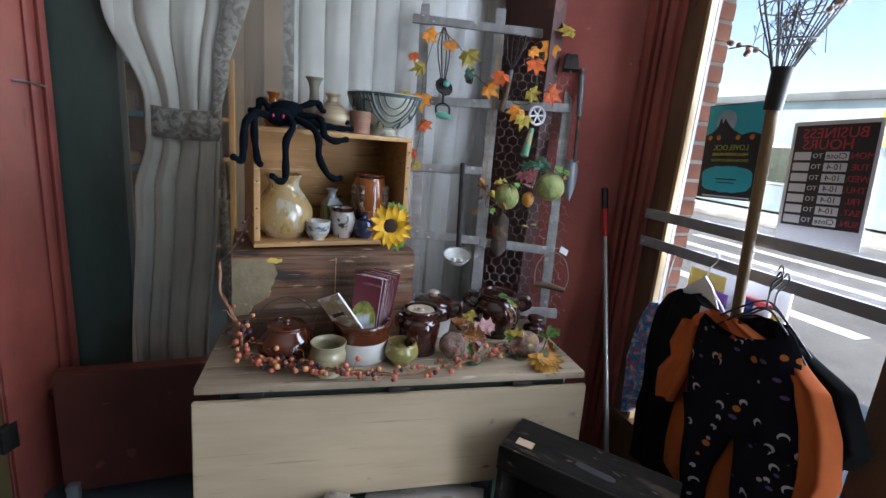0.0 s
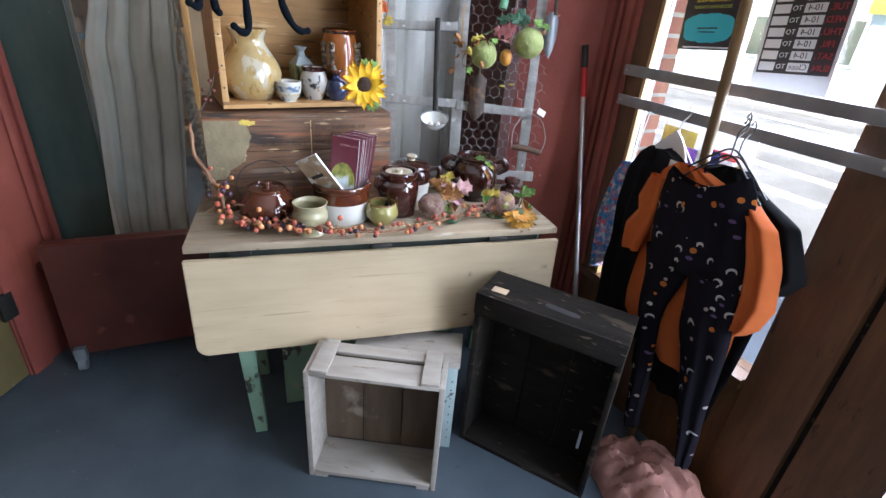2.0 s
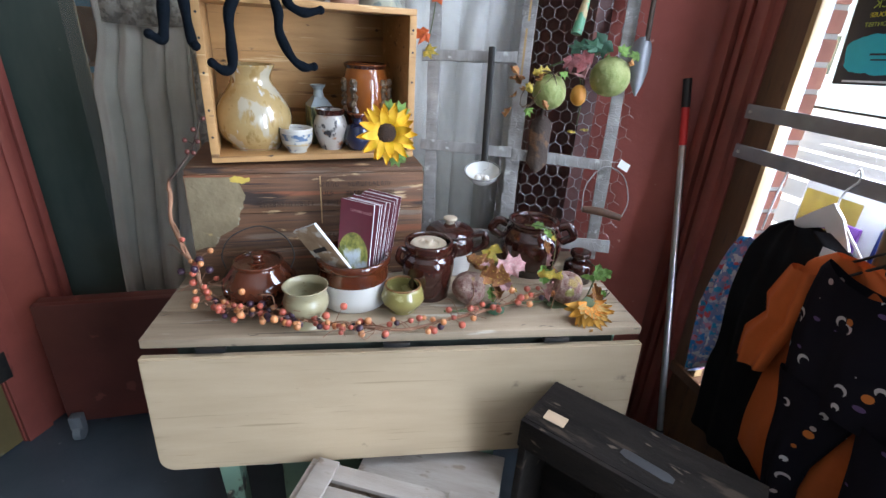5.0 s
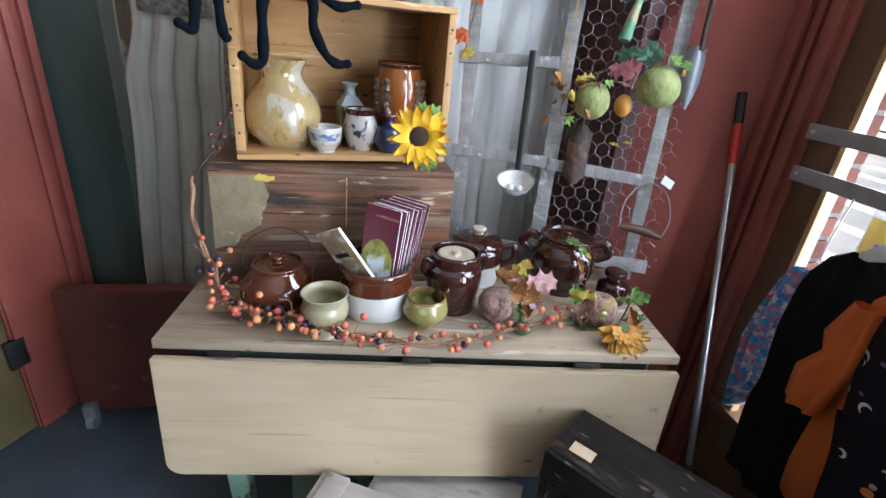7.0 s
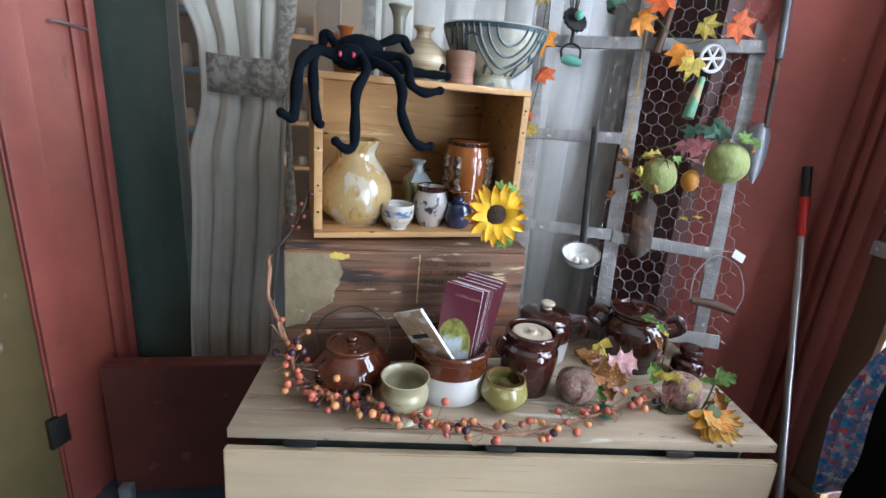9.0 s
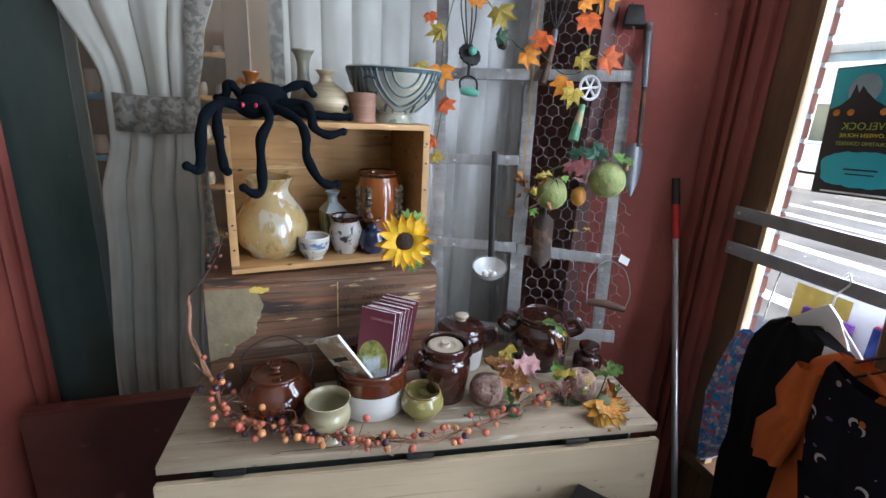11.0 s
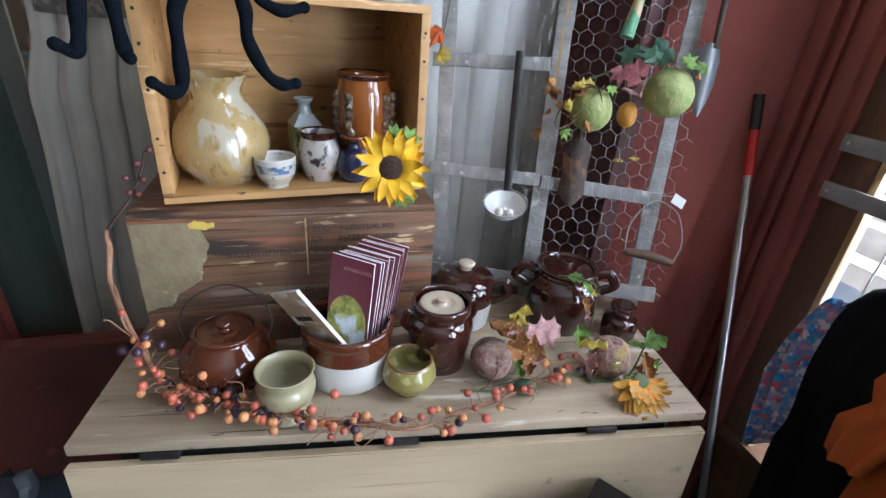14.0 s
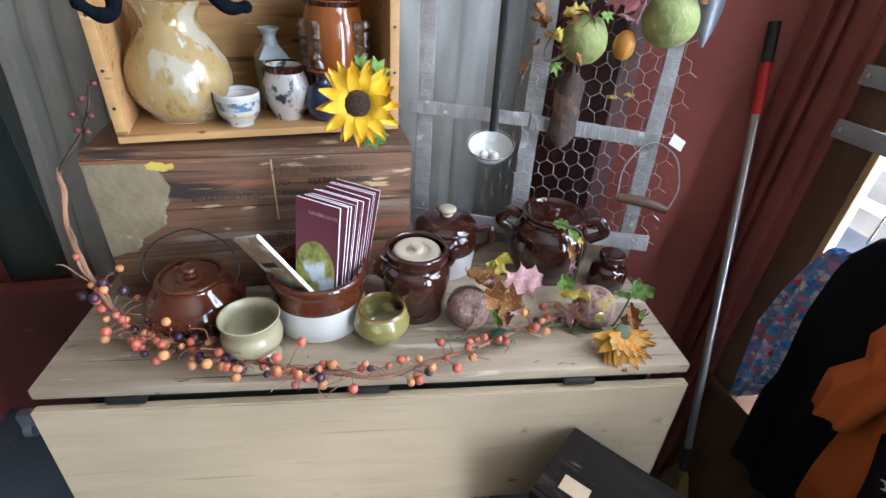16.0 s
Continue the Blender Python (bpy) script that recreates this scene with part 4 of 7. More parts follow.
structure("back_room_wall_west", one_box(-3.1, -3.0, 1.0, 3.6, 0.0, 2.9), M["plaster"], "tan wall of the room beyond")
structure("back_room_ceiling", one_box(-3.1, 1.4, 1.0, 3.7, 2.9, 3.0), M["ceiling"], "white ceiling of the room beyond", "ceiling")
structure("back_room_wall_east", one_box(1.45, 1.55, 1.0, 3.7, 0.0, 2.9), M["plaster"], "tan wall of the room beyond")


def pottery_shelf(u, v, colour, label):
    s = thing("pottery_shelf", room_point(u, v), label, "shelf")
    for x in (-0.45, 0.45):
        part("upright", one_box(x - 0.02, x + 0.02, -0.14, 0.14, 0, 1.9, 0.002), colour, s)
    for z in (0.35, 0.75, 1.1, 1.42, 1.72):
        part("board", one_box(-0.43, 0.43, -0.14, 0.14, z - 0.012, z + 0.012, 0.002), M["shelfwood"], s)
        part("edge_strip", one_box(-0.43, 0.43, -0.152, -0.1405, z - 0.018, z + 0.014, 0.002), colour, s)
    part("back", one_box(-0.45, 0.45, 0.141, 0.15, 0.1, 1.9), M["shelfwood"], s)
    return s


pottery_shelf(-1.45, 2.35, M["shelfblue"], "blue and brown wooden shelf full of pottery")
pottery_shelf(-1.05, 3.35, M["shelfwood"], "golden wooden shelf with small pottery")
small_pot = mesh_of("shelf_pot", lathe([(0, 0), (0.03, 0), (0.042, 0.03), (0.036, 0.07), (0.03, 0.09), (0.026, 0.09), (0.03, 0.07), (0, 0.012)], 16), M["pot"])
rng = random.Random(4)
for u0, v0 in ((-1.45, 2.35), (-1.05, 3.35)):
    for z in (0.762, 1.112, 1.432, 1.732):
        for k in range(6):
            ob = new("shelf_pot", small_pot)
            ob.matrix_basis = room_point(u0 - 0.34 + 0.135 * k, v0 - 0.04, z) @ Matrix.Diagonal((1, 1, rng.uniform(0.6, 1.5), 1))
            tagged(ob, "small cream pottery cup on a shelf", "cup", "pottery on the back shelves")

# ---- street outside ----
structure("ground", one_box(-60, 400, -400, 400, -0.32, -0.22), M["asphalt"], "sun-bleached asphalt street reaching far away", "ground")
structure("pavement", one_box(1.03, 3.4, -30, 30, -0.219, -0.06, 0.02), M["concrete"], "pale concrete pavement with kerb", "pavement")
structure("grass_verge", one_box(1.04, 1.45, -1.6, -0.45, -0.059, -0.03), M["lawn"], "strip of green grass below the window", "grass")
structure("far_pavement", one_box(12.5, 15.0, -60, 60, -0.219, -0.08, 0.02), M["concrete"], "pale concrete pavement across the street", "pavement")
# Made-up parapet, out of view; its height lengthens the shade on the pavement.
structure("roof", one_box(-4.1, 1.03, -3.5, 3.7, 3.02, 4.3), M["plaster"], "unseen added parapet that lengthens the pavement's shade", "roof")
for k in range(7):
    structure("road_line", one_box(4.2 + 1.1 * k, 4.45 + 1.1 * k, 1.5, 6.5, -0.219, -0.214), M["roadpaint"], "white painted crossing stripe on asphalt", "road marking")
structure("road_line", one_box(8.0, 8.15, -40, -1, -0.219, -0.214), M["roadpaint"], "white painted lane line on asphalt", "road marking")
bay = structure("parking_line", one_box(3.5, 6.5, 0.2, 0.32, -0.219, -0.214), M["roadpaint"], "white painted parking line on asphalt", "road marking")


def street_building(u, v0, v1, height, colour, label):
    b = thing("street_building", ROOM @ pose(u, 0, -0.1), label, "building")
    part("wall", one_box(0, 6, v0, v1, 0, height), colour, b)
    part("roof_edge", one_box(-0.15, 6.1, v0 - 0.1, v1 + 0.1, height, height + 0.25, 0.02), M["roof"], b)
    n = int((v1 - v0) / 2.2)
    for k in range(n):
        y = v0 + 1.1 + 2.2 * k
        w = part("window", one_box(-0.03, 0.02, y - 0.6, y + 0.6, 0.9, 2.2, 0.01), M["whiteplastic"], b)
        part("pane", one_box(-0.045, -0.031, y - 0.52, y + 0.52, 0.98, 2.12), M["darkpane"], w)
    return b


shop = street_building(16.0, -2.0, 20.0, 3.6, M["facade"], "low pale blue shop building across the street")
street_building(19.0, -24.0, -3.5, 3.0, M["concrete"], "low grey building across the street")
banner = part("signboard", one_box(-0.16, -0.06, 3.4, 7.4, 2.3, 3.3, 0.01), M["yellowsign"], shop, "yellow shop signboard")
part("picture", lathe([(0, 0), (0.42, 0), (0.42, 0.02), (0, 0.02)], 24), M["dryleaf"], banner, "round orange picture", m=pose(-0.165, 3.9, 2.8, 0, -90, 0))

# brick pier outside the window
pier = structure("brick_pier", one_box(1.04, 1.24, 0.24, 0.86, -0.06, 3.0), M["mortar"], "red brick pier with pale mortar beside the window", "pier")

# signs on the glass, seen from behind
def words(text, size, m, material, parent, name="lettering", depth=0.0004):
    c = bpy.data.curves.new(name, "FONT")
    c.body, c.size, c.extrude, c.align_x, c.align_y = text, size, depth, "CENTER", "CENTER"
    c.resolution_u = 3
    ob = new(name, c)
    c.materials.append(material)
    ob.parent = parent
    ob.matrix_basis = m
    return ob


# poster coordinates: x runs along the wall as it is read from the street, y up, z towards the room
def glass_sheet(name, v, z, w, h, lean, label, category, u=0.946):
    return thing(name, ROOM @ Matrix.Translation((u, v, z)) @ Matrix(((0, 0, -1, 0), (1, 0, 0, 0), (0, 1, 0, 0), (0, 0, 0, 1))) @ pose(0, 0, 0, 0, 0, lean), label, category)


poster = glass_sheet("event_poster", -0.105, 1.477, 0.19, 0.285, -3.5, "teal and black halloween contest poster on glass", "poster")
part("sheet", one_box(-0.096, 0.096, -0.143, 0.143, -0.001, 0.0), M["navy"], poster)
part("sky_print", one_box(-0.093, 0.093, 0.03, 0.14, 0.0003, 0.0012), M["teal"], poster, "teal night sky print")
part("moon_print", lathe([(0, 0), (0.033, 0), (0.033, 0.0008), (0, 0.0008)], 32), M["moon"], poster, "pale round moon print", m=pose(0.028, 0.092, 0.0014))
hill = bmesh.new()
tops = [(-0.093, 0.05), (-0.06, 0.058), (-0.03, 0.05), (0.0, 0.066), (0.02, 0.085), (0.032, 0.10), (0.038, 0.085), (0.046, 0.105), (0.054, 0.075), (0.07, 0.06), (0.093, 0.05)]
va = [hill.verts.new((x, 0.025, 0)) for x, y in tops]
vb = [hill.verts.new((x, y, 0)) for x, y in tops]
for k in range(len(tops) - 1):
    hill.faces.new((va[k], va[k + 1], vb[k + 1], vb[k]))
part("hill_print", hill, M["navy"], poster, m=pose(0, 0, 0.003))
for x in (-0.065, -0.02, 0.045, 0.075):
    part("pumpkin_print", lathe([(0, 0), (0.0075, 0), (0.0075, 0.0006), (0, 0.0006)], 14), M["orangeleaf"], poster, m=pose(x, 0.043, 0.0034))
blot = bmesh.new()
cv = [blot.verts.new((0.085 * math.cos(a) * (1 + 0.07 * noise.noise(Vector((a * 3, 0, 0)))), 0.04 * math.copysign(abs(math.sin(a)) ** 0.45, math.sin(a)) * (1 + 0.12 * noise.noise(Vector((a * 4, 2, 0)))), 0)) for a in (k * math.tau / 48 for k in range(48))]
blot.faces.new(cv)
part("teal_blot", blot, M["teal"], poster, m=pose(0, -0.083, 0.0012))
words("LOVELOCK", 0.023, pose(0, 0.012, 0.0016), M["green_text"], poster)
words("HALLOWEEN HOUSE", 0.0125, pose(0, -0.008, 0.0016), M["yellowsign"], poster)
words("DECORATING CONTEST", 0.0115, pose(0, -0.026, 0.0016), M["green_text"], poster)
part("text_bar", one_box(-0.035, 0.035, -0.085, -0.081, 0.0014, 0.0018), M["navy"], poster)
part("text_bar", one_box(-0.03, 0.03, -0.095, -0.092, 0.0014, 0.0018), M["navy"], poster)
part("text_bar", one_box(-0.085, 0.075, -0.138, -0.134, 0.0005, 0.0012), M["whitepaper"], poster)

sign = glass_sheet("opening_hours_sign", -0.39, 1.414, 0.19, 0.30, -4.0, "black, red and white opening hours sign on glass", "sign")
part("sheet", one_box(-0.102, 0.102, -0.158, 0.158, -0.001, 0.0), M["whitepaper"], sign, "white sign border")
part("field", one_box(-0.093, 0.093, -0.112, 0.148, 0.0002, 0.001), M["signblack"], sign, "black printed field")
words("BUSINESS", 0.036, pose(0, 0.126, 0.0012), M["signred"], sign)
words("HOURS", 0.036, pose(0.012, 0.098, 0.0012), M["signred"], sign)
for k, (day, hrs) in enumerate((("MON.", "Close"), ("TUE.", "10-4"), ("WED.", "10-4"), ("THU.", "10-4"), ("FRI.", "10-4"), ("SAT.", "10-4"), ("SUN.", "Close"))):
    y = 0.070 - 0.0275 * k
    words(day, 0.021, pose(-0.068, y, 0.0012), M["signred"], sign)
    words("TO", 0.017, pose(0.030, y, 0.0012), M["whitepaper"], sign)
    part("blank", one_box(-0.041, 0.012, y - 0.0105, y + 0.0105, 0.0011, 0.0016), M["whitepaper"], sign)
    part("blank", one_box(0.046, 0.088, y - 0.0105, y + 0.0105, 0.0011, 0.0016), M["whitepaper"], sign)
    words(hrs, 0.02, pose(-0.014, y, 0.0018), M["signblack"], sign)

# toy and flag board below, outside the glass
board = thing("toy_board", ROOM @ pose(0.985, -0.16, 0.98, 0, 0, 0), "colourful toy display board with small flag at window", "toy")
part("back_board", one_box(0.0, 0.008, -0.2, 0.14, -0.1, 0.14, 0.002), M["whitepaper"], board, "white printed board")
part("yellow_print", one_box(-0.0008, -0.0002, 0.0, 0.135, -0.09, 0.11), M["faded_yellow"], board, "faded yellow print")
part("yellow_print", one_box(-0.0008, -0.0002, -0.19, -0.15, -0.09, 0.05), M["faded_yellow"], board, "faded yellow print")
part("car_body", one_box(-0.012, -0.001, -0.02, 0.10, -0.03, 0.06, 0.004), M["purple"], board, "purple toy car print")
part("car_window", one_box(-0.016, -0.0125, 0.01, 0.06, 0.0, 0.035, 0.002), M["faded_yellow"], board)
for k in range(7):
    part("flag_stripe", one_box(-0.012, -0.001, -0.16, -0.06, -0.06 + 0.02 * k, -0.042 + 0.02 * k), M["signred"] if k % 2 == 0 else M["whitepaper"], board)
part("flag_canton", one_box(-0.016, -0.0125, -0.11, -0.06, 0.0, 0.075), M["flagblue"], board)

# ---- metal bars across the window ----
for z in (1.248, 1.150):
    bar = thing("window_bar", ROOM @ pose(0.878, -0.27, z), "flat grey metal bar across the shop window", "bar", "bars across the window")
    part("strip", one_box(-0.004, 0.004, -0.46, 0.385, -0.017, 0.017, 0.0015), M["bar"], bar)
    for y in (-0.445, 0.37):
        part("screw", lathe([(0, 0), (0.005, 0), (0.004, 0.003), (0, 0.0035)], 10), M["steel"], bar, m=pose(-0.004, y, 0, 0, -90, 0))
        part("spacer", one_box(0.0045, 0.02, y - 0.015, y + 0.015, -0.012, 0.012), M["bar"], bar)

# ---- drop-leaf table ----
TZ = 0.76
table = thing("drop_leaf_table", pose(0, 0, 0), "old drop-leaf pine table with mint green legs", "table")
seams = (0.0, 0.115, 0.23, 0.34, 0.44)
for k in range(4):
    part("top_board", one_box(-0.56, 0.575, seams[k] + 0.0008, seams[k + 1] - 0.0008, TZ - 0.022, TZ, 0.003), M["top_wood"], table, "worn scrubbed pine top board")


def drop_leaf():
    bm = bmesh.new()
    w0, w1, h, r = -0.565, 0.58, 0.31, 0.035
    outline = [(w0, 0), (w1, 0)]
    outline += [(w1 - 0.0 - r + r * math.cos(a), -h + r + r * math.sin(a)) for a in [-k * math.pi / 16 for k in range(9)]]
    outline += [(w0 + 0.0 + r - r * math.sin(a), -h + r - r * math.cos(a)) for a in [k * math.pi / 16 for k in range(9)]]
    top = [bm.verts.new((x, 0, z)) for x, z in outline]
    f = bm.faces.new(top)
    ex = bmesh.ops.extrude_face_region(bm, geom=[f])
    bmesh.ops.translate(bm, vec=(0, 0.02, 0), verts=[v for v in ex["geom"] if isinstance(v, bmesh.types.BMVert)])
    bmesh.ops.recalc_face_normals(bm, faces=bm.faces)
    bmesh.ops.bevel(bm, geom=[e for e in bm.edges if len(e.link_faces) == 2 and e.calc_face_angle() > 1.2], offset=0.003, segments=2, affect="EDGES")
    return bm


part("drop_leaf", drop_leaf(), M["leaf_wood"], table, "pale scrubbed pine drop leaf", m=pose(0, -0.012, TZ - 0.04, -3, 0, 0))
part("apron", one_box(-0.50, 0.52, 0.03, 0.05, TZ - 0.14, TZ - 0.0225), M["darkapron"], table, "green apron with the gap's shade painted in")
part("apron", one_box(-0.50, 0.52, 0.39, 0.41, TZ - 0.14, TZ - 0.0225), M["mint"], table)
for x in (-0.505, 0.50):
    part("end_apron", one_box(x, x + 0.02, 0.052, 0.388, TZ - 0.14, TZ - 0.0225), M["mint"], table)
for x in (-0.42, -0.02, 0.36):
    part("hinge", one_box(x - 0.03, x + 0.03, -0.006, 0.012, TZ - 0.034, TZ - 0.0225, 0.001), M["iron"], table, "dark iron hinge")


def leg(lean):
    bm = one_box(-0.03, 0.03, -0.03, 0.03, 0, TZ - 0.0228, 0.003)
    for v in bm.verts:
        k = 1 - v.co.z / TZ
        v.co.x *= 1 - 0.35 * k
        v.co.y *= 1 - 0.35 * k
        v.co.x += lean * k
    return bm


for x, y, d in ((-0.455, 0.06, 0.03), (0.50, 0.06, -0.02), (-0.455, 0.36, 0.03), (0.50, 0.36, -0.02)):
    part("leg", leg(d), M["mint"], table, "chipped mint green tapered leg", m=pose(x, y, 0))

# green painted chest under the table
solid("painted_chest", one_box(-0.34, 0.30, 0.16, 0.40, 0.0, 0.42, 0.006), M["mint"], pose(0, 0, 0), "mint green painted wooden chest beneath the table", "chest")

# ---- crates on the table ----
low = thing("stencilled_crate", pose(-0.506, 0.233, TZ, 0, 0, 7.7), "old dark wooden crate with faded stencilled lettering", "crate")
LW, LH, LD = 0.57, 0.29, 0.30
for k, (z0, z1) in enumerate(((0.0, 0.092), (0.0935, 0.19), (0.1915, LH))):
    part("front_board", one_box(0, LW, 0, 0.016, z0, z1, 0.002), M["dark_crate"], low)
part("back_board", one_box(0, LW, LD - 0.016, LD, 0, LH, 0.002), M["dark_crate"], low)
for x in (0.0, LW - 0.018):
    part("end_board", one_box(x, x + 0.018, 0.0165, LD - 0.0165, 0, LH, 0.002), M["dark_crate"], low)
part("top_board", one_box(0.002, LW - 0.002, 0.002, LD - 0.002, LH + 0.0005, LH + 0.014, 0.003), M["dark_crate"], low)
patch = bmesh.new()
ring = [(0.0, 0.10), (0.0, LH - 0.005), (0.115, LH - 0.006), (0.13, 0.23), (0.11, 0.19), (0.105, 0.16), (0.06, 0.135), (0.045, 0.11)]
ring = [(a[0] + (b[0] - a[0]) * j / 6, a[1] + (b[1] - a[1]) * j / 6) for a, b in zip(ring, ring[1:] + ring[:1]) for j in range(6)]
ring = [(max(0.0, x + (0.006 * noise.noise(Vector((x * 60, z * 60, 4)))) + 0.004 * noise.noise(Vector((x * 190, z * 190, 0)))), z + 0.004 * noise.noise(Vector((x * 80, z * 80, 9))) * (z < LH - 0.03)) for x, z in ring]
f = patch.faces.new([patch.verts.new((x + 0.001, -0.0012, z)) for x, z in ring])
part("torn_label", patch, M["patch"], low, "torn grey-green paper label")
part("worn_crack", one_box(LW * 0.535, LW * 0.535 + 0.003, -0.0012, 0.004, LH * 0.55, LH - 0.006), M["crate_edge"], low, "pale worn crack")
smear = bmesh.new()
smear.faces.new([smear.verts.new((0.122 + (0.022 + 0.012 * noise.noise(Vector((math.cos(a) * 2, math.sin(a) * 2, 7)))) * math.cos(a), -0.0017, LH - 0.012 + (0.008 + 0.006 * noise.noise(Vector((math.cos(a) * 3, math.sin(a) * 3, 1)))) * math.sin(a))) for a in [-k * math.tau / 30 for k in range(30)]])
part("yellow_mark", smear, M["faded_yellow"], low, "yellow paint smear")


rng = random.Random(11)
for z, x0, x1, hgt in ((0.262, 0.30, 0.345, 0.012), (0.262, 0.375, 0.48, 0.012), (0.238, 0.31, 0.34, 0.012), (0.238, 0.37, 0.49, 0.012), (0.214, 0.16, 0.29, 0.013), (0.214, 0.31, 0.33, 0.013), (0.214, 0.345, 0.50, 0.013), (0.12, 0.30, 0.41, 0.02)):
    x = x0
    while x < x1:
        w = rng.uniform(0.006, 0.009)
        low_z, high_z = z - hgt / 2, z + hgt / 2
        mark = one_box(x, x + 0.0018, -0.0016, -0.0004, low_z, high_z)
        if rng.random() < 0.7:
            box(mark, x + w - 0.0018, x + w, -0.0016, -0.0004, low_z, rng.choice((high_z, z + 0.001)))
        for level in rng.sample((low_z, z - 0.001, high_z - 0.002), rng.choice((1, 1, 2))):
            box(mark, x + 0.0019, x + w - 0.0019, -0.0016, -0.0004, level, level + 0.002)
        part("stencil_bar", mark, M["ink"], low)
        x += w + rng.uniform(0.002, 0.004)

CW, CH, CD = 0.493, 0.357, 0.27
crate = thing("open_crate", pose(-0.445, 0.258, 1.0735, 0, 0, 13.6), "open pine crate on its side holding pottery", "crate")
T = 0.014
part("bottom_board", one_box(0, CW, 0, CD, 0, T, 0.002), M["crate"], crate)
part("top_board", one_box(0, CW, 0, CD, CH - T, CH, 0.002), M["crate"], crate)
part("side_board", one_box(0, 0.018, 0.0, CD, T + 0.0005, CH - T - 0.0005, 0.002), M["crate"], crate)
part("side_board", one_box(CW - 0.018, CW, 0.0, CD, T + 0.0005, CH - T - 0.0005, 0.002), M["crate"], crate)
for z0, z1 in ((T, 0.1265), (0.1265, 0.2365), (0.2365, CH - T)):
    part("back_board", one_box(0.0185, CW - 0.0185, CD - 0.013, CD, z0 + 0.0003, z1 - 0.0003, 0.001), M["crate"], crate)
nail = mesh_of("nail", lathe([(0, 0), (0.003, 0), (0.0025, 0.001), (0, 0.0012)], 8), M["iron"])
for z in (0.05, 0.11, 0.19, 0.26, 0.31):
    part("nail", nail, None, crate, m=pose(CW - 0.009, -0.0002, z, 90, 0, 0))
    part("nail", nail, None, crate, m=pose(0.009, -0.0002, z + 0.01, 90, 0, 0))


# ---- wooden boxes on the floor ----
def white_box():
    b = thing("slatted_box", pose(-0.272, -0.174, 0.0, 0, 0, -21.5), "whitewashed wooden box standing on its side", "box")
    w, d, h = 0.41, 0.152, 0.43
    part("side_board", one_box(0, 0.016, 0, d, 0, h, 0.002), M["greywood"], b)
    part("side_board", one_box(w - 0.016, w, 0, d, 0, h, 0.002), M["greywood"], b)
    for y0, y1 in ((0.0, 0.05), (0.108, d)):
        part("top_slat", one_box(0.0165, w - 0.0165, y0, y1, h - 0.012, h, 0.002), M["greywood"], b)
    part("top_slat", one_box(0.0165, w - 0.0165, 0.053, 0.096, h - 0.018, h - 0.006, 0.002), M["greywood"], b)
    part("cleat", one_box(0.018, 0.07, 0.001, d - 0.001, h + 0.0005, h + 0.011, 0.002), M["greywood"], b)
    part("cleat", one_box(w - 0.07, w - 0.018, 0.001, d - 0.001, h + 0.0005, h + 0.011, 0.002), M["greywood"], b)
    part("bottom_board", one_box(0.0165, w - 0.0165, 0, d - 0.013, 0.012, 0.026, 0.002), M["greywood"], b)
    for k in range(3):
        x0 = 0.017 + k * 0.1292
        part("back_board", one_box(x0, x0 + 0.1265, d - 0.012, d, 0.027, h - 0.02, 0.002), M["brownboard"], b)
    part("foot", one_box(0.02, 0.06, 0.0, 0.03, 0.0, 0.0118), M["greywood"], b)
    part("foot", one_box(w - 0.06, w - 0.02, 0.0, 0.03, 0.0, 0.0118), M["greywood"], b)
    return b


white_box()
second = thing("pale_blue_box", pose(0.075, -0.12, 0.0, 0, 0, -21.5), "pale blue wooden box behind the whitewashed one", "box")
part("body", one_box(-0.2, 0.14, 0.0, 0.15, 0, 0.36, 0.003), M["blueedge"], second)
part("lid", one_box(-0.205, 0.145, -0.005, 0.155, 0.3605, 0.385, 0.003), M["greywood"], second)
for k in range(8):
    part("nail", nail, None, second, m=pose(0.125, -0.0002, 0.05 + 0.036 * k, 90, 0, 0))


def black_box():
    b = thing("blackened_box", pose(0.254, -0.134, 0.0, 0, 0, -46), "blackened old wooden box standing on end", "box")
    w, d, h = 0.452, 0.16, 0.626
    part("side_board", one_box(0, 0.018, 0, d, 0, h - 0.0195, 0.003), M["blackwood"], b)
    part("side_board", one_box(w - 0.018, w, 0, d, 0, h - 0.0195, 0.003), M["blackwood"], b)
    top = one_box(0, w, 0, d, h - 0.019, h, 0.004)
    part("top_board", top, M["blackwood"], b)
    part("lip", one_box(0.0, w, -0.012, -0.0005, h - 0.075, h, 0.003), M["blackwood"], b)
    part("bottom_board", one_box(0.0185, w - 0.0185, 0, d, 0.0, 0.02, 0.003), M["blackwood"], b)
    for k in range(3):
        x0 = 0.019 + k * 0.1392
        part("back_board", one_box(x0, x0 + 0.137, d - 0.015, d, 0.021, h - 0.02, 0.002), M["blackwood"], b)
    slot = bmesh.new()
    tube([(0.20, 0.052, h + 0.0005), (0.215, 0.05, h + 0.0005), (0.29, 0.045, h + 0.0005), (0.305, 0.044, h + 0.0005)], lambda q: 0.007 + 0.006 * math.sin(math.pi * q), 16, slot, flat=0.05)
    part("hand_slot", slot, M["black"], b, "dark hand slot")
    part("paper_tag", one_box(0.035, 0.083, 0.024, 0.055, h + 0.0006, h + 0.0016), M["paper"], b, "cream paper tag", m=pose(0, 0, 0, 0, 0, 2))
    part("latch", one_box(w - 0.06, w - 0.052, -0.002, 0.004, 0.2, 0.27), M["steel"], b, "small bright metal latch")
    return b


black_box()


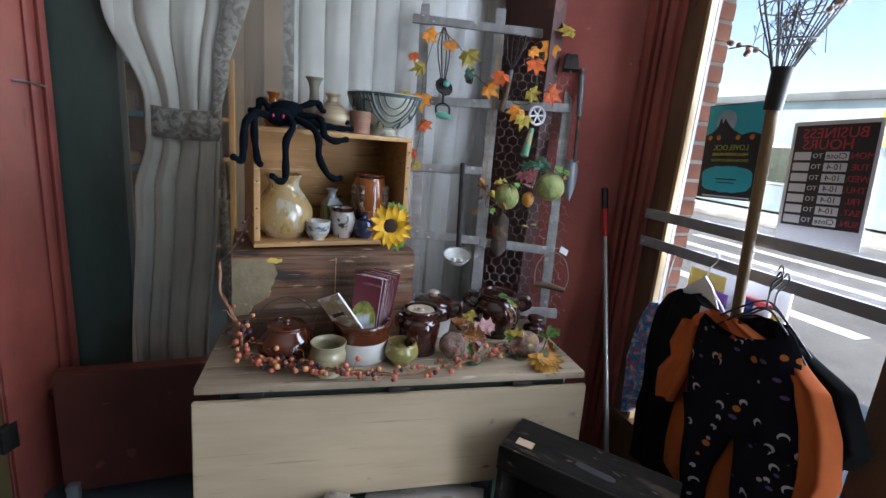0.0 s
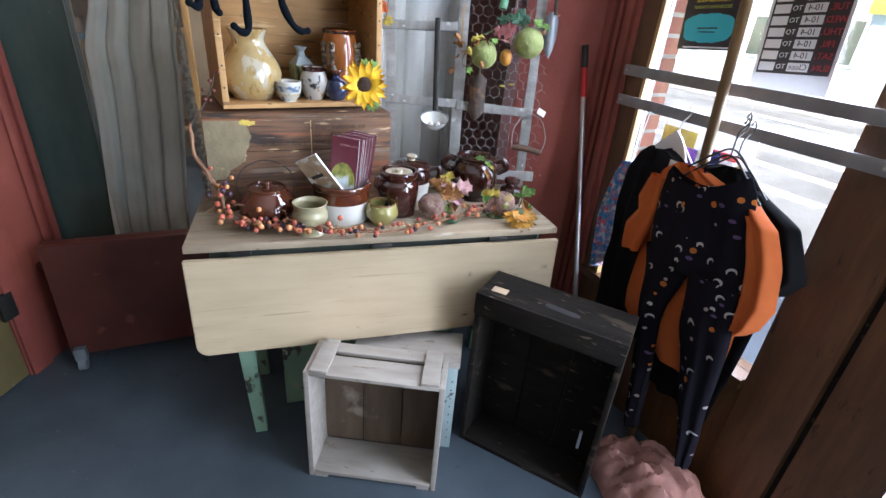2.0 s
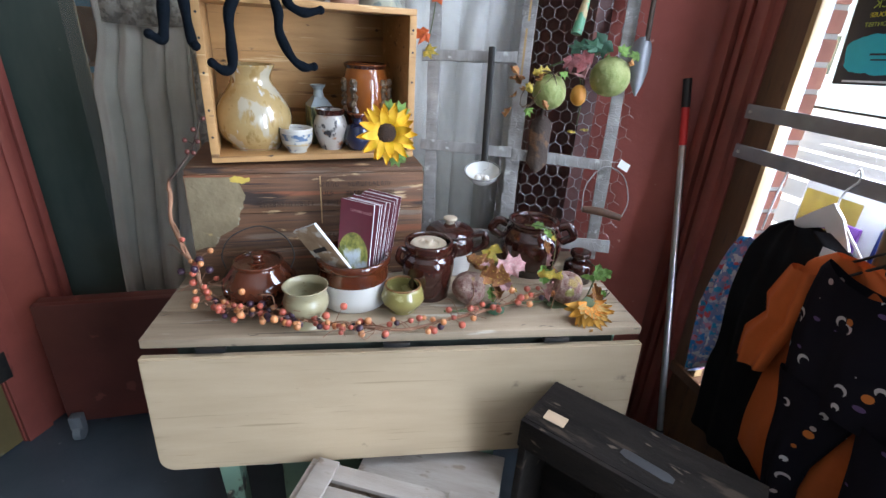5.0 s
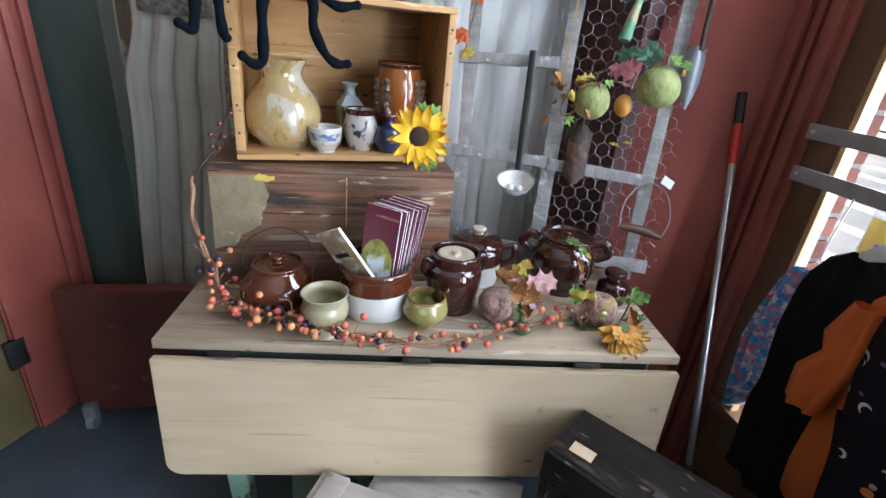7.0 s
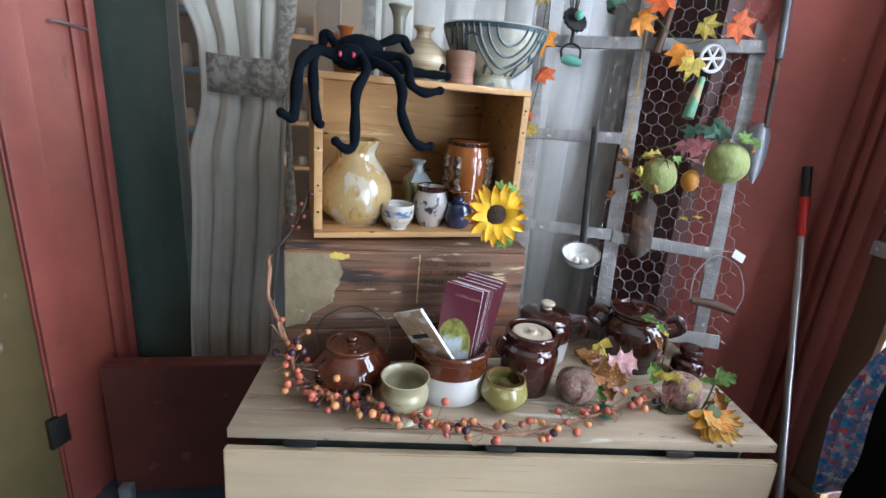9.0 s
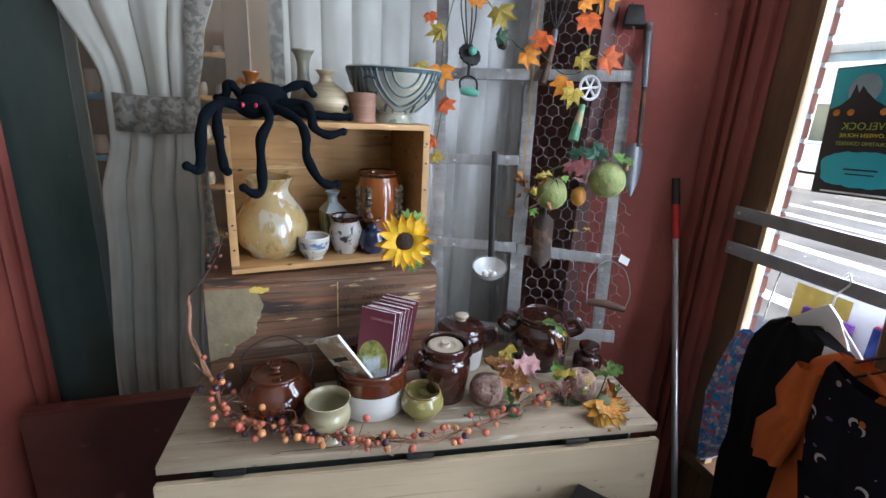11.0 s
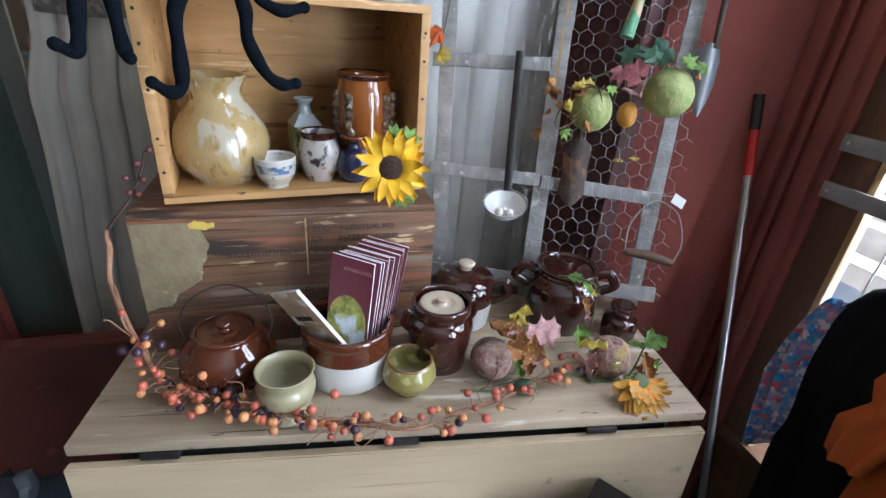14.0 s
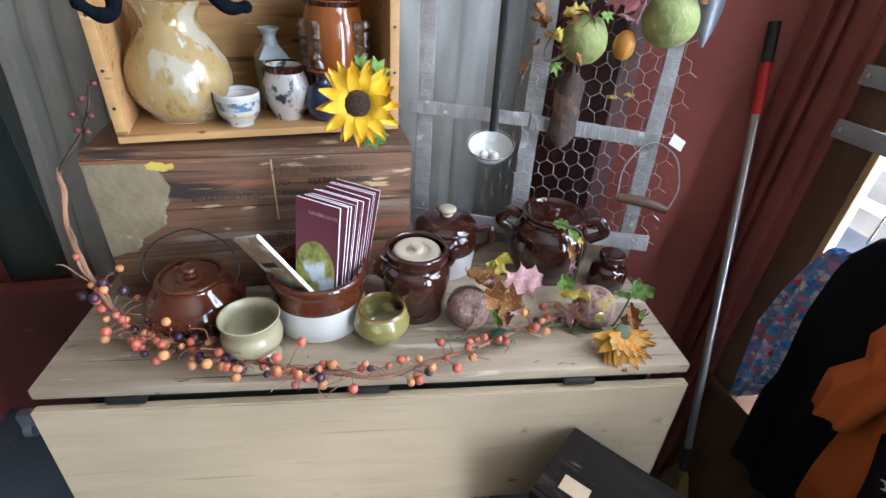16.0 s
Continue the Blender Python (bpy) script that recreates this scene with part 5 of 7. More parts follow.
# ---- pottery on the table ----
def pot(name, profile, material, m, label, category, group="", wob=0.012, n=5, seg=44):
    t = thing(name, m, label, category, group)
    part("body", lathe(smooth_profile(profile, n), seg, wobble=wob), material, t)
    return t


def ear(parent, material, r0, z0, r1, z1, out, angle, thick=0.007, label=""):
    """A looped handle in the plane at angle."""
    a = radians(angle)
    c, s = math.cos(a), math.sin(a)
    pts = spline([(r0 * c, r0 * s, z0), ((r0 + out * 0.9) * c, (r0 + out * 0.9) * s, z0 + 0.008), ((r1 + out) * c, (r1 + out) * s, (z0 + z1) / 2), (r1 * c, r1 * s, z1)], 7)
    return part("handle", tube(pts, thick, 10, flat=1.5), material, parent, label)


# red-brown bean pot with wire bail
p = pot("bean_pot", [(0, 0), (0.056, 0), (0.062, 0.004), (0.081, 0.03), (0.087, 0.052), (0.081, 0.072), (0.066, 0.091), (0.057, 0.102), (0.0575, 0.109), (0.0535, 0.111), (0.050, 0.105), (0.06, 0.05), (0, 0.01)], M["rustglaze"], pose(-0.342, 0.158, TZ), "red-brown glazed bean pot with wire bail", "pot")
lid = part("lid", lathe(smooth_profile([(0.0505, 0.100), (0.0500, 0.1065), (0.044, 0.1085), (0.042, 0.106), (0.026, 0.107), (0.024, 0.110), (0.015, 0.111), (0.011, 0.114), (0.0145, 0.121), (0.012, 0.127), (0, 0.1285)], 4), 40), M["rustglaze"], p)
part("bail", tube(spline([(-0.074, 0.0, 0.088), (-0.082, 0.012, 0.12), (-0.06, 0.03, 0.158), (0.0, 0.045, 0.178), (0.06, 0.03, 0.158), (0.082, 0.012, 0.12), (0.074, 0.0, 0.088)], 8), 0.0016, 6), M["iron"], p, "thin dark wire bail")
for k, ch in enumerate("BEANS"):
    a = radians(-136 + k * 17)
    words(ch, 0.030, Matrix.Translation((0.0862 * math.cos(a), 0.0862 * math.sin(a), 0.054)) @ pose(0, 0, 0, 90, 0, math.degrees(a) + 90), M["rustglaze"], p, "embossed_letter", 0.003)

# pale green pedestal cup
p = pot("pedestal_cup", [(0, 0), (0.041, 0), (0.043, 0.006), (0.036, 0.018), (0.035, 0.024), (0.050, 0.042), (0.053, 0.062), (0.048, 0.078), (0.050, 0.093), (0.053, 0.099), (0.049, 0.099), (0.044, 0.085), (0.047, 0.062), (0.03, 0.03), (0, 0.026)], M["celadon"], pose(-0.222, 0.060, TZ) @ Matrix.Scale(0.95, 4), "pale grey-green stoneware cup on pedestal foot", "cup")

# half brown, half white crock with brochures
p = thing("stoneware_crock", pose(-0.120, 0.168, TZ), "brown and white stoneware crock holding brochures", "crock")
part("body", lathe([(0, 0), (0.080, 0), (0.083, 0.004), (0.085, 0.03), (0.085, 0.066)], 48, wobble=0.006), M["whiteglaze"], p, "white glazed lower half")
part("rim", lathe(smooth_profile([(0.085, 0.0662), (0.0862, 0.07), (0.0862, 0.10), (0.090, 0.106), (0.091, 0.116), (0.088, 0.122), (0.081, 0.121), (0.078, 0.11), (0.078, 0.03), (0, 0.02)], 4), 48, wobble=0.006), M["rustglaze"], p, "glossy brown glazed upper half")
rng = random.Random(2)
for k in range(12):
    x = -0.126 + 0.0041 * k + (0.003 if k > 0 else 0)
    m = pose(x, 0.140 + 0.0062 * k + (0.002 if k > 0 else 0), TZ + 0.043 + rng.uniform(-0.004, 0.006), -6 + rng.uniform(-1, 1), 4 + 0.3 * k + rng.uniform(-0.8, 0.8), -25 + rng.uniform(-2, 2) + 0.5 * k)
    br = thing("brochure", m, "maroon folded brochure standing in the crock", "brochure", "brochures in the crock")
    part("page_block", one_box(-0.042, 0.042, 0.0, 0.0046, 0, 0.212, 0.0004), M["whitepaper"], br)
    part("cover", one_box(-0.0425, 0.0425, -0.0006, -0.0001, 0, 0.2125), M["maroon"], br, "maroon printed cover")
    if k == 0:
        arch = bmesh.new()
        arch.faces.new([arch.verts.new((x2, -0.0009, z2)) for x2, z2 in [(-0.042, 0.012), (0.038, 0.012)] + [(-0.002 + 0.04 * math.cos(a), 0.075 + 0.062 * math.sin(a)) for a in [j * math.pi / 16 for j in range(17)]]])
        part("picture", arch, M["photo"], br, "arched park picture")
        words("LOVERS LOCK", 0.0088, pose(0.012, -0.0009, 0.190, 90, 0, 0), M["dulltitle"], br)
lf = thing("leaflet", pose(-0.128, 0.122, TZ + 0.06, 0, 0, 10) @ pose(0, 0, 0, -8, -34, 0) @ pose(0, 0, 0, 0, 0, -48), "tan and white glossy leaflet leaning in crock", "leaflet")
part("page_block", one_box(-0.045, 0.045, 0.0, 0.006, 0, 0.175, 0.0006), M["whitepaper"], lf)
part("cover", one_box(-0.0445, 0.0445, -0.0006, -0.0001, 0.001, 0.174), M["cover2"], lf, "tan printed cover")
part("title_bar", one_box(-0.03, 0.02, -0.0012, -0.0007, 0.105, 0.116), M["signblack"], lf)

# olive bowl
p = pot("olive_bowl", [(0, 0), (0.030, 0), (0.033, 0.003), (0.050, 0.025), (0.053, 0.04), (0.047, 0.06), (0.043, 0.066), (0.040, 0.064), (0.044, 0.052), (0.046, 0.038), (0.03, 0.012), (0, 0.009)], M["oliveglaze"], pose(-0.002, 0.108, TZ), "small olive green glazed round bowl", "bowl")
part("rim", lathe([(0.0435, 0.0655), (0.0445, 0.068), (0.042, 0.070), (0.0395, 0.068), (0.040, 0.0642)], 40), M["oliverim"], p, "brown glazed rim")

# tall brown crock with cream lid
p = pot("lidded_crock", [(0, 0), (0.054, 0), (0.057, 0.004), (0.064, 0.05), (0.067, 0.09), (0.064, 0.108), (0.056, 0.117), (0.056, 0.124), (0.060, 0.128), (0.061, 0.145), (0.057, 0.149), (0.052, 0.146), (0.05, 0.12), (0, 0.11)], M["brownglaze"], pose(0.066, 0.188, TZ), "dark brown glazed crock with cream lid", "crock")
ear(p, M["brownglaze"], 0.058, 0.122, 0.062, 0.085, 0.016, 190, 0.005)
ear(p, M["brownglaze"], 0.058, 0.122, 0.062, 0.085, 0.014, 15, 0.005)
part("lid", lathe(smooth_profile([(0, 0.132), (0.043, 0.132), (0.0455, 0.137), (0.042, 0.143), (0.028, 0.1425), (0.022, 0.139), (0.013, 0.140), (0.010, 0.146), (0.011, 0.151), (0, 0.152)], 4), 36), M["creamlid"], p, "cream stoneware lid")

# small honey jar, brown over white
p = thing("lidded_jar", pose(0.142, 0.335, TZ) @ Matrix.Diagonal((1.2, 1.2, 0.95, 1)), "brown over white lidded stoneware jar with handle", "jar")
part("body", lathe([(0, 0), (0.05, 0), (0.053, 0.003), (0.056, 0.04), (0.057, 0.065)], 40), M["whiteglaze"], p, "white glazed base")
part("shoulder", lathe(smooth_profile([(0.057, 0.0652), (0.0585, 0.07), (0.0585, 0.095), (0.052, 0.112), (0.047, 0.118), (0.048, 0.122)], 4), 40), M["brownglaze"], p, "dark brown glazed shoulder")
part("lid", lathe(smooth_profile([(0.055, 0.118), (0.056, 0.123), (0.047, 0.134), (0.028, 0.142), (0.013, 0.145)], 4), 40), M["brownglaze"], p)
part("knob", lathe(smooth_profile([(0.011, 0.144), (0.009, 0.149), (0.016, 0.156), (0.014, 0.163), (0, 0.166)], 4), 24), M["creamlid"], p, "cream knob")
ear(p, M["brownglaze"], 0.054, 0.108, 0.055, 0.055, 0.03, -10, 0.006)

# large two-handled bean pot
p = pot("large_bean_pot", [(0, 0), (0.062, 0), (0.066, 0.004), (0.082, 0.05), (0.087, 0.09), (0.084, 0.12), (0.072, 0.14), (0.066, 0.148), (0.067, 0.16), (0.072, 0.168), (0.069, 0.172), (0.062, 0.17), (0.058, 0.15), (0.07, 0.1), (0, 0.02)], M["brownglaze"], pose(0.378, 0.315, TZ) @ Matrix.Diagonal((1, 1, 0.92, 1)), "large dark brown two-handled bean pot", "pot")
part("lid", lathe(smooth_profile([(0.061, 0.160), (0.06, 0.165), (0.045, 0.167), (0.02, 0.170), (0.012, 0.171), (0.013, 0.178), (0.010, 0.182), (0, 0.183)], 4), 36), M["brownglaze"], p)
ear(p, M["brownglaze"], 0.072, 0.150, 0.085, 0.105, 0.03, 165, 0.0085)
ear(p, M["brownglaze"], 0.072, 0.150, 0.085, 0.105, 0.03, -15, 0.0085)

p = pot("small_brown_bottle", [(0, 0), (0.028, 0), (0.031, 0.004), (0.033, 0.04), (0.030, 0.07), (0.016, 0.085), (0.015, 0.095), (0.022, 0.098), (0.023, 0.113), (0.019, 0.118), (0, 0.119)], M["brownglaze"], pose(0.505, 0.25, TZ) @ Matrix.Diagonal((1.25, 1.25, 0.75, 1)), "small dark brown glazed jar with cap", "jar")

# ---- pottery in and on the open crate ----
CZ = 1.0735 + T
p = pot("big_vase", [(0, 0), (0.060, 0), (0.064, 0.004), (0.088, 0.035), (0.097, 0.068), (0.092, 0.105), (0.068, 0.145), (0.053, 0.168), (0.051, 0.185), (0.060, 0.206), (0.062, 0.211), (0.056, 0.212), (0.047, 0.188), (0.06, 0.15), (0.085, 0.07), (0, 0.015)], M["jugglaze"], pose(-0.370, 0.388, CZ) @ Matrix.Scale(0.94, 4), "bulbous honey and grey glazed vase in crate", "vase")
part("foot", lathe([(0, -0.0002), (0.0615, -0.0002), (0.067, 0.008), (0.066, 0.011), (0.06, 0.009)], 40), M["clayfoot"], p, "bare brown clay foot")
p = pot("small_cup", [(0, 0), (0.020, 0), (0.022, 0.006), (0.033, 0.022), (0.037, 0.052), (0.034, 0.053), (0.029, 0.022), (0, 0.01)], M["painted"], pose(-0.262, 0.340, CZ) @ Matrix.Scale(1.08, 4), "small cream cup with blue painted band", "cup")
part("painted_band", lathe([(0.0345, 0.030), (0.0352, 0.030), (0.0374, 0.045), (0.0368, 0.045)], 36), M["blueband"], p, "blue and white painted band")
part("lower_band", lathe([(0.0245, 0.010), (0.025, 0.010), (0.0332, 0.021), (0.0328, 0.021)], 36), M["honeyband"], p, "honey glazed lower band")
part("glaze_inside", lathe([(0.0368, 0.0525), (0.0372, 0.0545), (0.0335, 0.0545), (0.0338, 0.05), (0.028, 0.02), (0, 0.0115)], 36), M["whiteglaze"], p, "white glazed rim")
p = pot("painted_jar", [(0, 0), (0.025, 0), (0.028, 0.004), (0.040, 0.035), (0.043, 0.06), (0.036, 0.083), (0.033, 0.089), (0.037, 0.098), (0.034, 0.099), (0.029, 0.088), (0.036, 0.06), (0, 0.01)], M["raku"], pose(-0.182, 0.392, CZ), "small white, black and rust glazed jar", "jar")
part("rim", lathe([(0.0335, 0.0872), (0.0345, 0.091), (0.0385, 0.0995), (0.036, 0.1012), (0.0325, 0.099)], 36), M["brownglaze"], p, "black glazed rim")
p = pot("blue_jug", [(0, 0), (0.024, 0), (0.036, 0.02), (0.038, 0.036), (0.030, 0.058), (0.014, 0.07), (0.013, 0.082), (0.026, 0.092), (0.024, 0.094), (0.01, 0.08), (0, 0.07)], M["blueglaze"], pose(-0.112, 0.388, CZ), "small dark blue jug with brown spout", "jug")
part("spout", lathe([(0.012, 0.0815), (0.028, 0.0925), (0.027, 0.0955), (0.01, 0.0835)], 28), M["amberglaze"], p, "amber glazed spout")
sq = thing("square_vase", pose(-0.217, 0.462, CZ, 0, 0, 22), "square pale blue-grey vase with reed pattern", "vase")
b4 = one_box(-0.030, 0.030, -0.030, 0.030, 0, 0.098, 0.004)
part("body", b4, M["reeds"], sq, "green reed patterned body")
nk = bmesh.new()
bmesh.ops.create_cone(nk, cap_ends=True, segments=4, radius1=0.0424, radius2=0.020, depth=0.022, matrix=pose(0, 0, 0.1095, 0, 0, 45))
part("shoulder", nk, M["squarevase"], sq)
part("neck", lathe(smooth_profile([(0.016, 0.119), (0.013, 0.13), (0.0125, 0.14), (0.020, 0.150), (0.018, 0.151), (0.010, 0.14), (0, 0.135)], 4), 24), M["squarevase"], sq)
p = pot("amber_vase", [(0, 0), (0.040, 0), (0.046, 0.01), (0.056, 0.06), (0.061, 0.12), (0.060, 0.165), (0.054, 0.19), (0.053, 0.20), (0.057, 0.208), (0.053, 0.209), (0.047, 0.195), (0.05, 0.1), (0, 0.02)], M["amberglaze"], pose(-0.092, 0.455, CZ), "tall amber brown glazed vase with relief", "vase")
for a in (-150, -118, -40, -8):
    pts = [((0.05 + 0.011 * min(1, z / 0.12)) * math.cos(radians(a + 2.5 * math.sin(z * 210))), (0.05 + 0.011 * min(1, z / 0.12)) * math.sin(radians(a + 2.5 * math.sin(z * 210))), z) for z in [0.02 + 0.005 * k for k in range(32)]]
    part("relief_band", tube(pts, lambda s: 0.0085 + 0.0025 * math.sin(s * 55), 8), M["relief"], p, "grey-brown moulded relief")
part("rim", lathe([(0.0535, 0.199), (0.0575, 0.2075), (0.0545, 0.2115), (0.048, 0.205)], 40), M["brownglaze"], p, "dark brown rim")

TOPZ = 1.0735 + CH
p = pot("patterned_bowl", [(0, 0), (0.055, 0), (0.057, 0.004), (0.050, 0.018), (0.052, 0.026), (0.085, 0.055), (0.108, 0.09), (0.121, 0.125), (0.124, 0.131), (0.119, 0.132), (0.10, 0.09), (0.07, 0.05), (0, 0.03)], M["bowlglaze"], pose(-0.055, 0.452, TOPZ, 0, 0, 13), "large cream bowl with dark painted arcs", "bowl")


def on_bowl(h, a, off=-0.0014):
    """A point on the bowl's outside at the height h and the angle a."""
    prof = [(0.026, 0.052), (0.055, 0.085), (0.09, 0.108), (0.125, 0.121), (0.131, 0.124)]
    for (z0, r0), (z1, r1) in zip(prof, prof[1:]):
        if h <= z1:
            r = r0 + (r1 - r0) * (h - z0) / (z1 - z0) + 0.0025
            break
    else:
        r = 0.1265
    return ((r + off) * math.cos(a), (r + off) * math.sin(a), h)


for c0 in (-1.62, 0.0, -3.2):
    for rr, w in ((0.30, 0.0026), (0.46, 0.0030), (0.62, 0.0040), (0.74, 0.0024)):
        pts = []
        for k in range(25):
            th = math.pi + math.pi * k / 24
            pts.append(on_bowl(max(0.03, 0.128 + 0.135 * rr * math.sin(th)), c0 + rr * math.cos(th)))
        part("painted_arc", tube(pts, w, 6), M["bowlpaint"], p)
    for k in range(9):
        th = math.pi + math.pi * (k + 0.5) / 9
        q = [on_bowl(max(0.03, 0.128 + 0.135 * r2 * math.sin(th)), c0 + r2 * math.cos(th)) for r2 in (0.78, 0.88, 0.96)]
        part("painted_stroke", tube(q, 0.0040, 6), M["bowlpaint"], p)
part("painted_rim", lathe([(0.1215, 0.122), (0.1265, 0.1315), (0.121, 0.1335), (0.117, 0.130)], 44), M["bowlpaint"], p, "dark painted rim")
p = pot("clay_tumbler", [(0, 0), (0.028, 0), (0.029, 0.004), (0.0275, 0.03), (0.031, 0.075), (0.028, 0.076), (0.024, 0.03), (0, 0.01)], M["pinkclay"], pose(-0.138, 0.385, TOPZ) @ Matrix.Diagonal((1.15, 1.15, 0.88, 1)), "small ridged red-brown clay tumbler", "tumbler")
p = pot("round_vase", [(0, 0), (0.035, 0), (0.038, 0.004), (0.056, 0.03), (0.058, 0.045), (0.048, 0.066), (0.022, 0.084), (0.016, 0.093), (0.016, 0.102), (0.024, 0.112), (0.021, 0.113), (0.012, 0.10), (0, 0.09)], M["stripe"], pose(-0.226, 0.405, TOPZ) @ Matrix.Scale(1.04, 4), "round sandy striped stoneware vase", "vase")
p = pot("flared_vase", [(0, 0), (0.03, 0), (0.036, 0.03), (0.030, 0.07), (0.017, 0.095), (0.015, 0.125), (0.019, 0.15), (0.028, 0.163), (0.025, 0.164), (0.012, 0.13), (0, 0.12)], M["greyglaze"], pose(-0.285, 0.47, TOPZ), "slender green-grey glazed vase with flared lip", "vase")
p = pot("twin_handled_vase", [(0, 0), (0.024, 0), (0.031, 0.03), (0.028, 0.05), (0.015, 0.07), (0.014, 0.09), (0.021, 0.104), (0.018, 0.105), (0.01, 0.085), (0, 0.08)], M["amberglaze"], pose(-0.408, 0.445, TOPZ), "small amber glazed vase with two handles", "vase")
ear(p, M["amberglaze"], 0.014, 0.078, 0.027, 0.052, 0.012, 0, 0.0035)
ear(p, M["amberglaze"], 0.014, 0.078, 0.027, 0.052, 0.012, 180, 0.0035)

# ---- plush spider ----
LEGS = [
    [(-0.385, 0.24, 1.457), (-0.428, 0.22, 1.465), (-0.45, 0.18, 1.444), (-0.453, 0.15, 1.414), (-0.453, 0.13, 1.366), (-0.457, 0.12, 1.342), (-0.473, 0.11, 1.35)],
    [(-0.346, 0.23, 1.458), (-0.335, 0.21, 1.435), (-0.351, 0.19, 1.397), (-0.351, 0.18, 1.344), (-0.351, 0.17, 1.298), (-0.365, 0.16, 1.289), (-0.383, 0.15, 1.303)],
    [(-0.326, 0.26, 1.458), (-0.281, 0.235, 1.436), (-0.264, 0.225, 1.403), (-0.263, 0.22, 1.362), (-0.241, 0.22, 1.316), (-0.219, 0.23, 1.298), (-0.199, 0.24, 1.299)],
    [(-0.329, 0.29, 1.468), (-0.274, 0.28, 1.471), (-0.255, 0.27, 1.452), (-0.249, 0.265, 1.421), (-0.219, 0.27, 1.405), (-0.185, 0.29, 1.412)],
    [(-0.35, 0.33, 1.48), (-0.303, 0.34, 1.504), (-0.272, 0.35, 1.512), (-0.251, 0.36, 1.488), (-0.183, 0.37, 1.464)],
    [(-0.398, 0.27, 1.459), (-0.428, 0.25, 1.468), (-0.435, 0.22, 1.462), (-0.435, 0.2, 1.426), (-0.431, 0.19, 1.384), (-0.424, 0.18, 1.34), (-0.417, 0.175, 1.331)],
    [(-0.402, 0.3, 1.476), (-0.42, 0.3, 1.498), (-0.431, 0.3, 1.503), (-0.438, 0.3, 1.477), (-0.458, 0.31, 1.472)],
    [(-0.322, 0.3, 1.463), (-0.273, 0.31, 1.45), (-0.221, 0.32, 1.444), (-0.169, 0.33, 1.444)],
]
VINE = [(-0.531, 0.221, 1.045), (-0.535, 0.22, 1.025), (-0.532, 0.215, 1.006), (-0.526, 0.18, 0.958), (-0.491, 0.13, 0.923), (-0.462, 0.1, 0.875), (-0.452, 0.118, 0.8), (-0.377, 0.079, 0.79), (-0.315, 0.057, 0.785), (-0.242, 0.025, 0.79), (-0.167, 0.008, 0.785), (-0.082, -0.011, 0.785), (0.002, -0.028, 0.79), (0.08, 0.009, 0.785), (0.152, 0.027, 0.79), (0.235, 0.07, 0.785), (0.311, 0.102, 0.785), (0.372, 0.129, 0.785)]
spider = bmesh.new()
ball(0.030, spider, 3, (-0.374, 0.252, 1.460), (1.2, 1, 0.85), 0.12)
ball(0.05, spider, 3, (-0.36, 0.33, 1.474), (1.1, 1.15, 0.75), 0.1)
for pts in LEGS:
    tube(spline(pts, 6), lambda s: 0.0102 * (1 + 0.12 * math.sin(s * 25)) * (0.75 + 0.25 * math.cos((s - 0.4) * 2)), 10, spider)
    for q in (pts[0], pts[-1]):
        ball(0.0095, spider, 2, q)
sp = thing("plush_spider", pose(0, 0, 0), "large black plush toy spider with red eyes", "toy spider")
part("body", spider, M["fur"], sp)
for x in (-0.388, -0.362):
    part("eye", ball(0.0050, None, 2, (x, 0.2215, 1.463), (0.8, 0.8, 1.15)), M["redeye"], sp, "shiny red bead eye")


# ---- sunflower and leaves ----
def petal_mesh(name, length, width, material, cup=0.25, points=0):
    bm = bmesh.new()
    n = 8
    rows = []
    for k in range(n + 1):
        t = k / n
        w = width * 0.5 * math.sin(math.pi * (0.12 + 0.88 * t) ** 0.8) ** 0.8 if k < n else 0.001
        z = cup * length * (t * t)
        rows.append([bm.verts.new((length * t, s * w, z + 0.12 * width * abs(s) + 0.004 * math.sin(t * 6))) for s in (-1, 0, 1)])
    for a, b in zip(rows, rows[1:]):
        for k in range(2):
            bm.faces.new((a[k], a[k + 1], b[k + 1], b[k]))
    ex = bmesh.ops.extrude_face_region(bm, geom=list(bm.faces))
    bmesh.ops.translate(bm, vec=(0, 0, -0.0008), verts=[v for v in ex["geom"] if isinstance(v, bmesh.types.BMVert)])
    bmesh.ops.recalc_face_normals(bm, faces=bm.faces)
    return mesh_of(name, bm, material)


def maple_mesh(name, material, seed):
    """A lobed leaf of size 1, a little curled, with thickness."""
    bm = bmesh.new()
    lobes = [(0, 1.0), (22, 0.55), (42, 0.9), (64, 0.48), (88, 0.72), (120, 0.36), (150, 0.3), (180, 0.1)]
    pts = [(a, r) for a, r in lobes] + [(-a, r) for a, r in reversed(lobes[1:-1])]
    r2 = random.Random(seed)
    vs = []
    for a, r in pts:
        q = r * r2.uniform(0.85, 1.1)
        x, y = 0.5 * q * math.cos(radians(a)), 0.5 * q * math.sin(radians(a))
        vs.append(bm.verts.new((x, y, 0.25 * abs(y) * r2.uniform(-0.8, 1) - 0.35 * x * x)))
    mid = bm.verts.new((0, 0, 0.03))
    for k in range(len(vs)):
        bm.faces.new((mid, vs[k], vs[(k + 1) % len(vs)]))
    bmesh.ops.subdivide_edges(bm, edges=list(bm.edges), cuts=1)
    ex = bmesh.ops.extrude_face_region(bm, geom=list(bm.faces))
    bmesh.ops.translate(bm, vec=(0, 0, -0.012), verts=[v for v in ex["geom"] if isinstance(v, bmesh.types.BMVert)])
    bmesh.ops.recalc_face_normals(bm, faces=bm.faces)
    return mesh_of(name, bm, material)


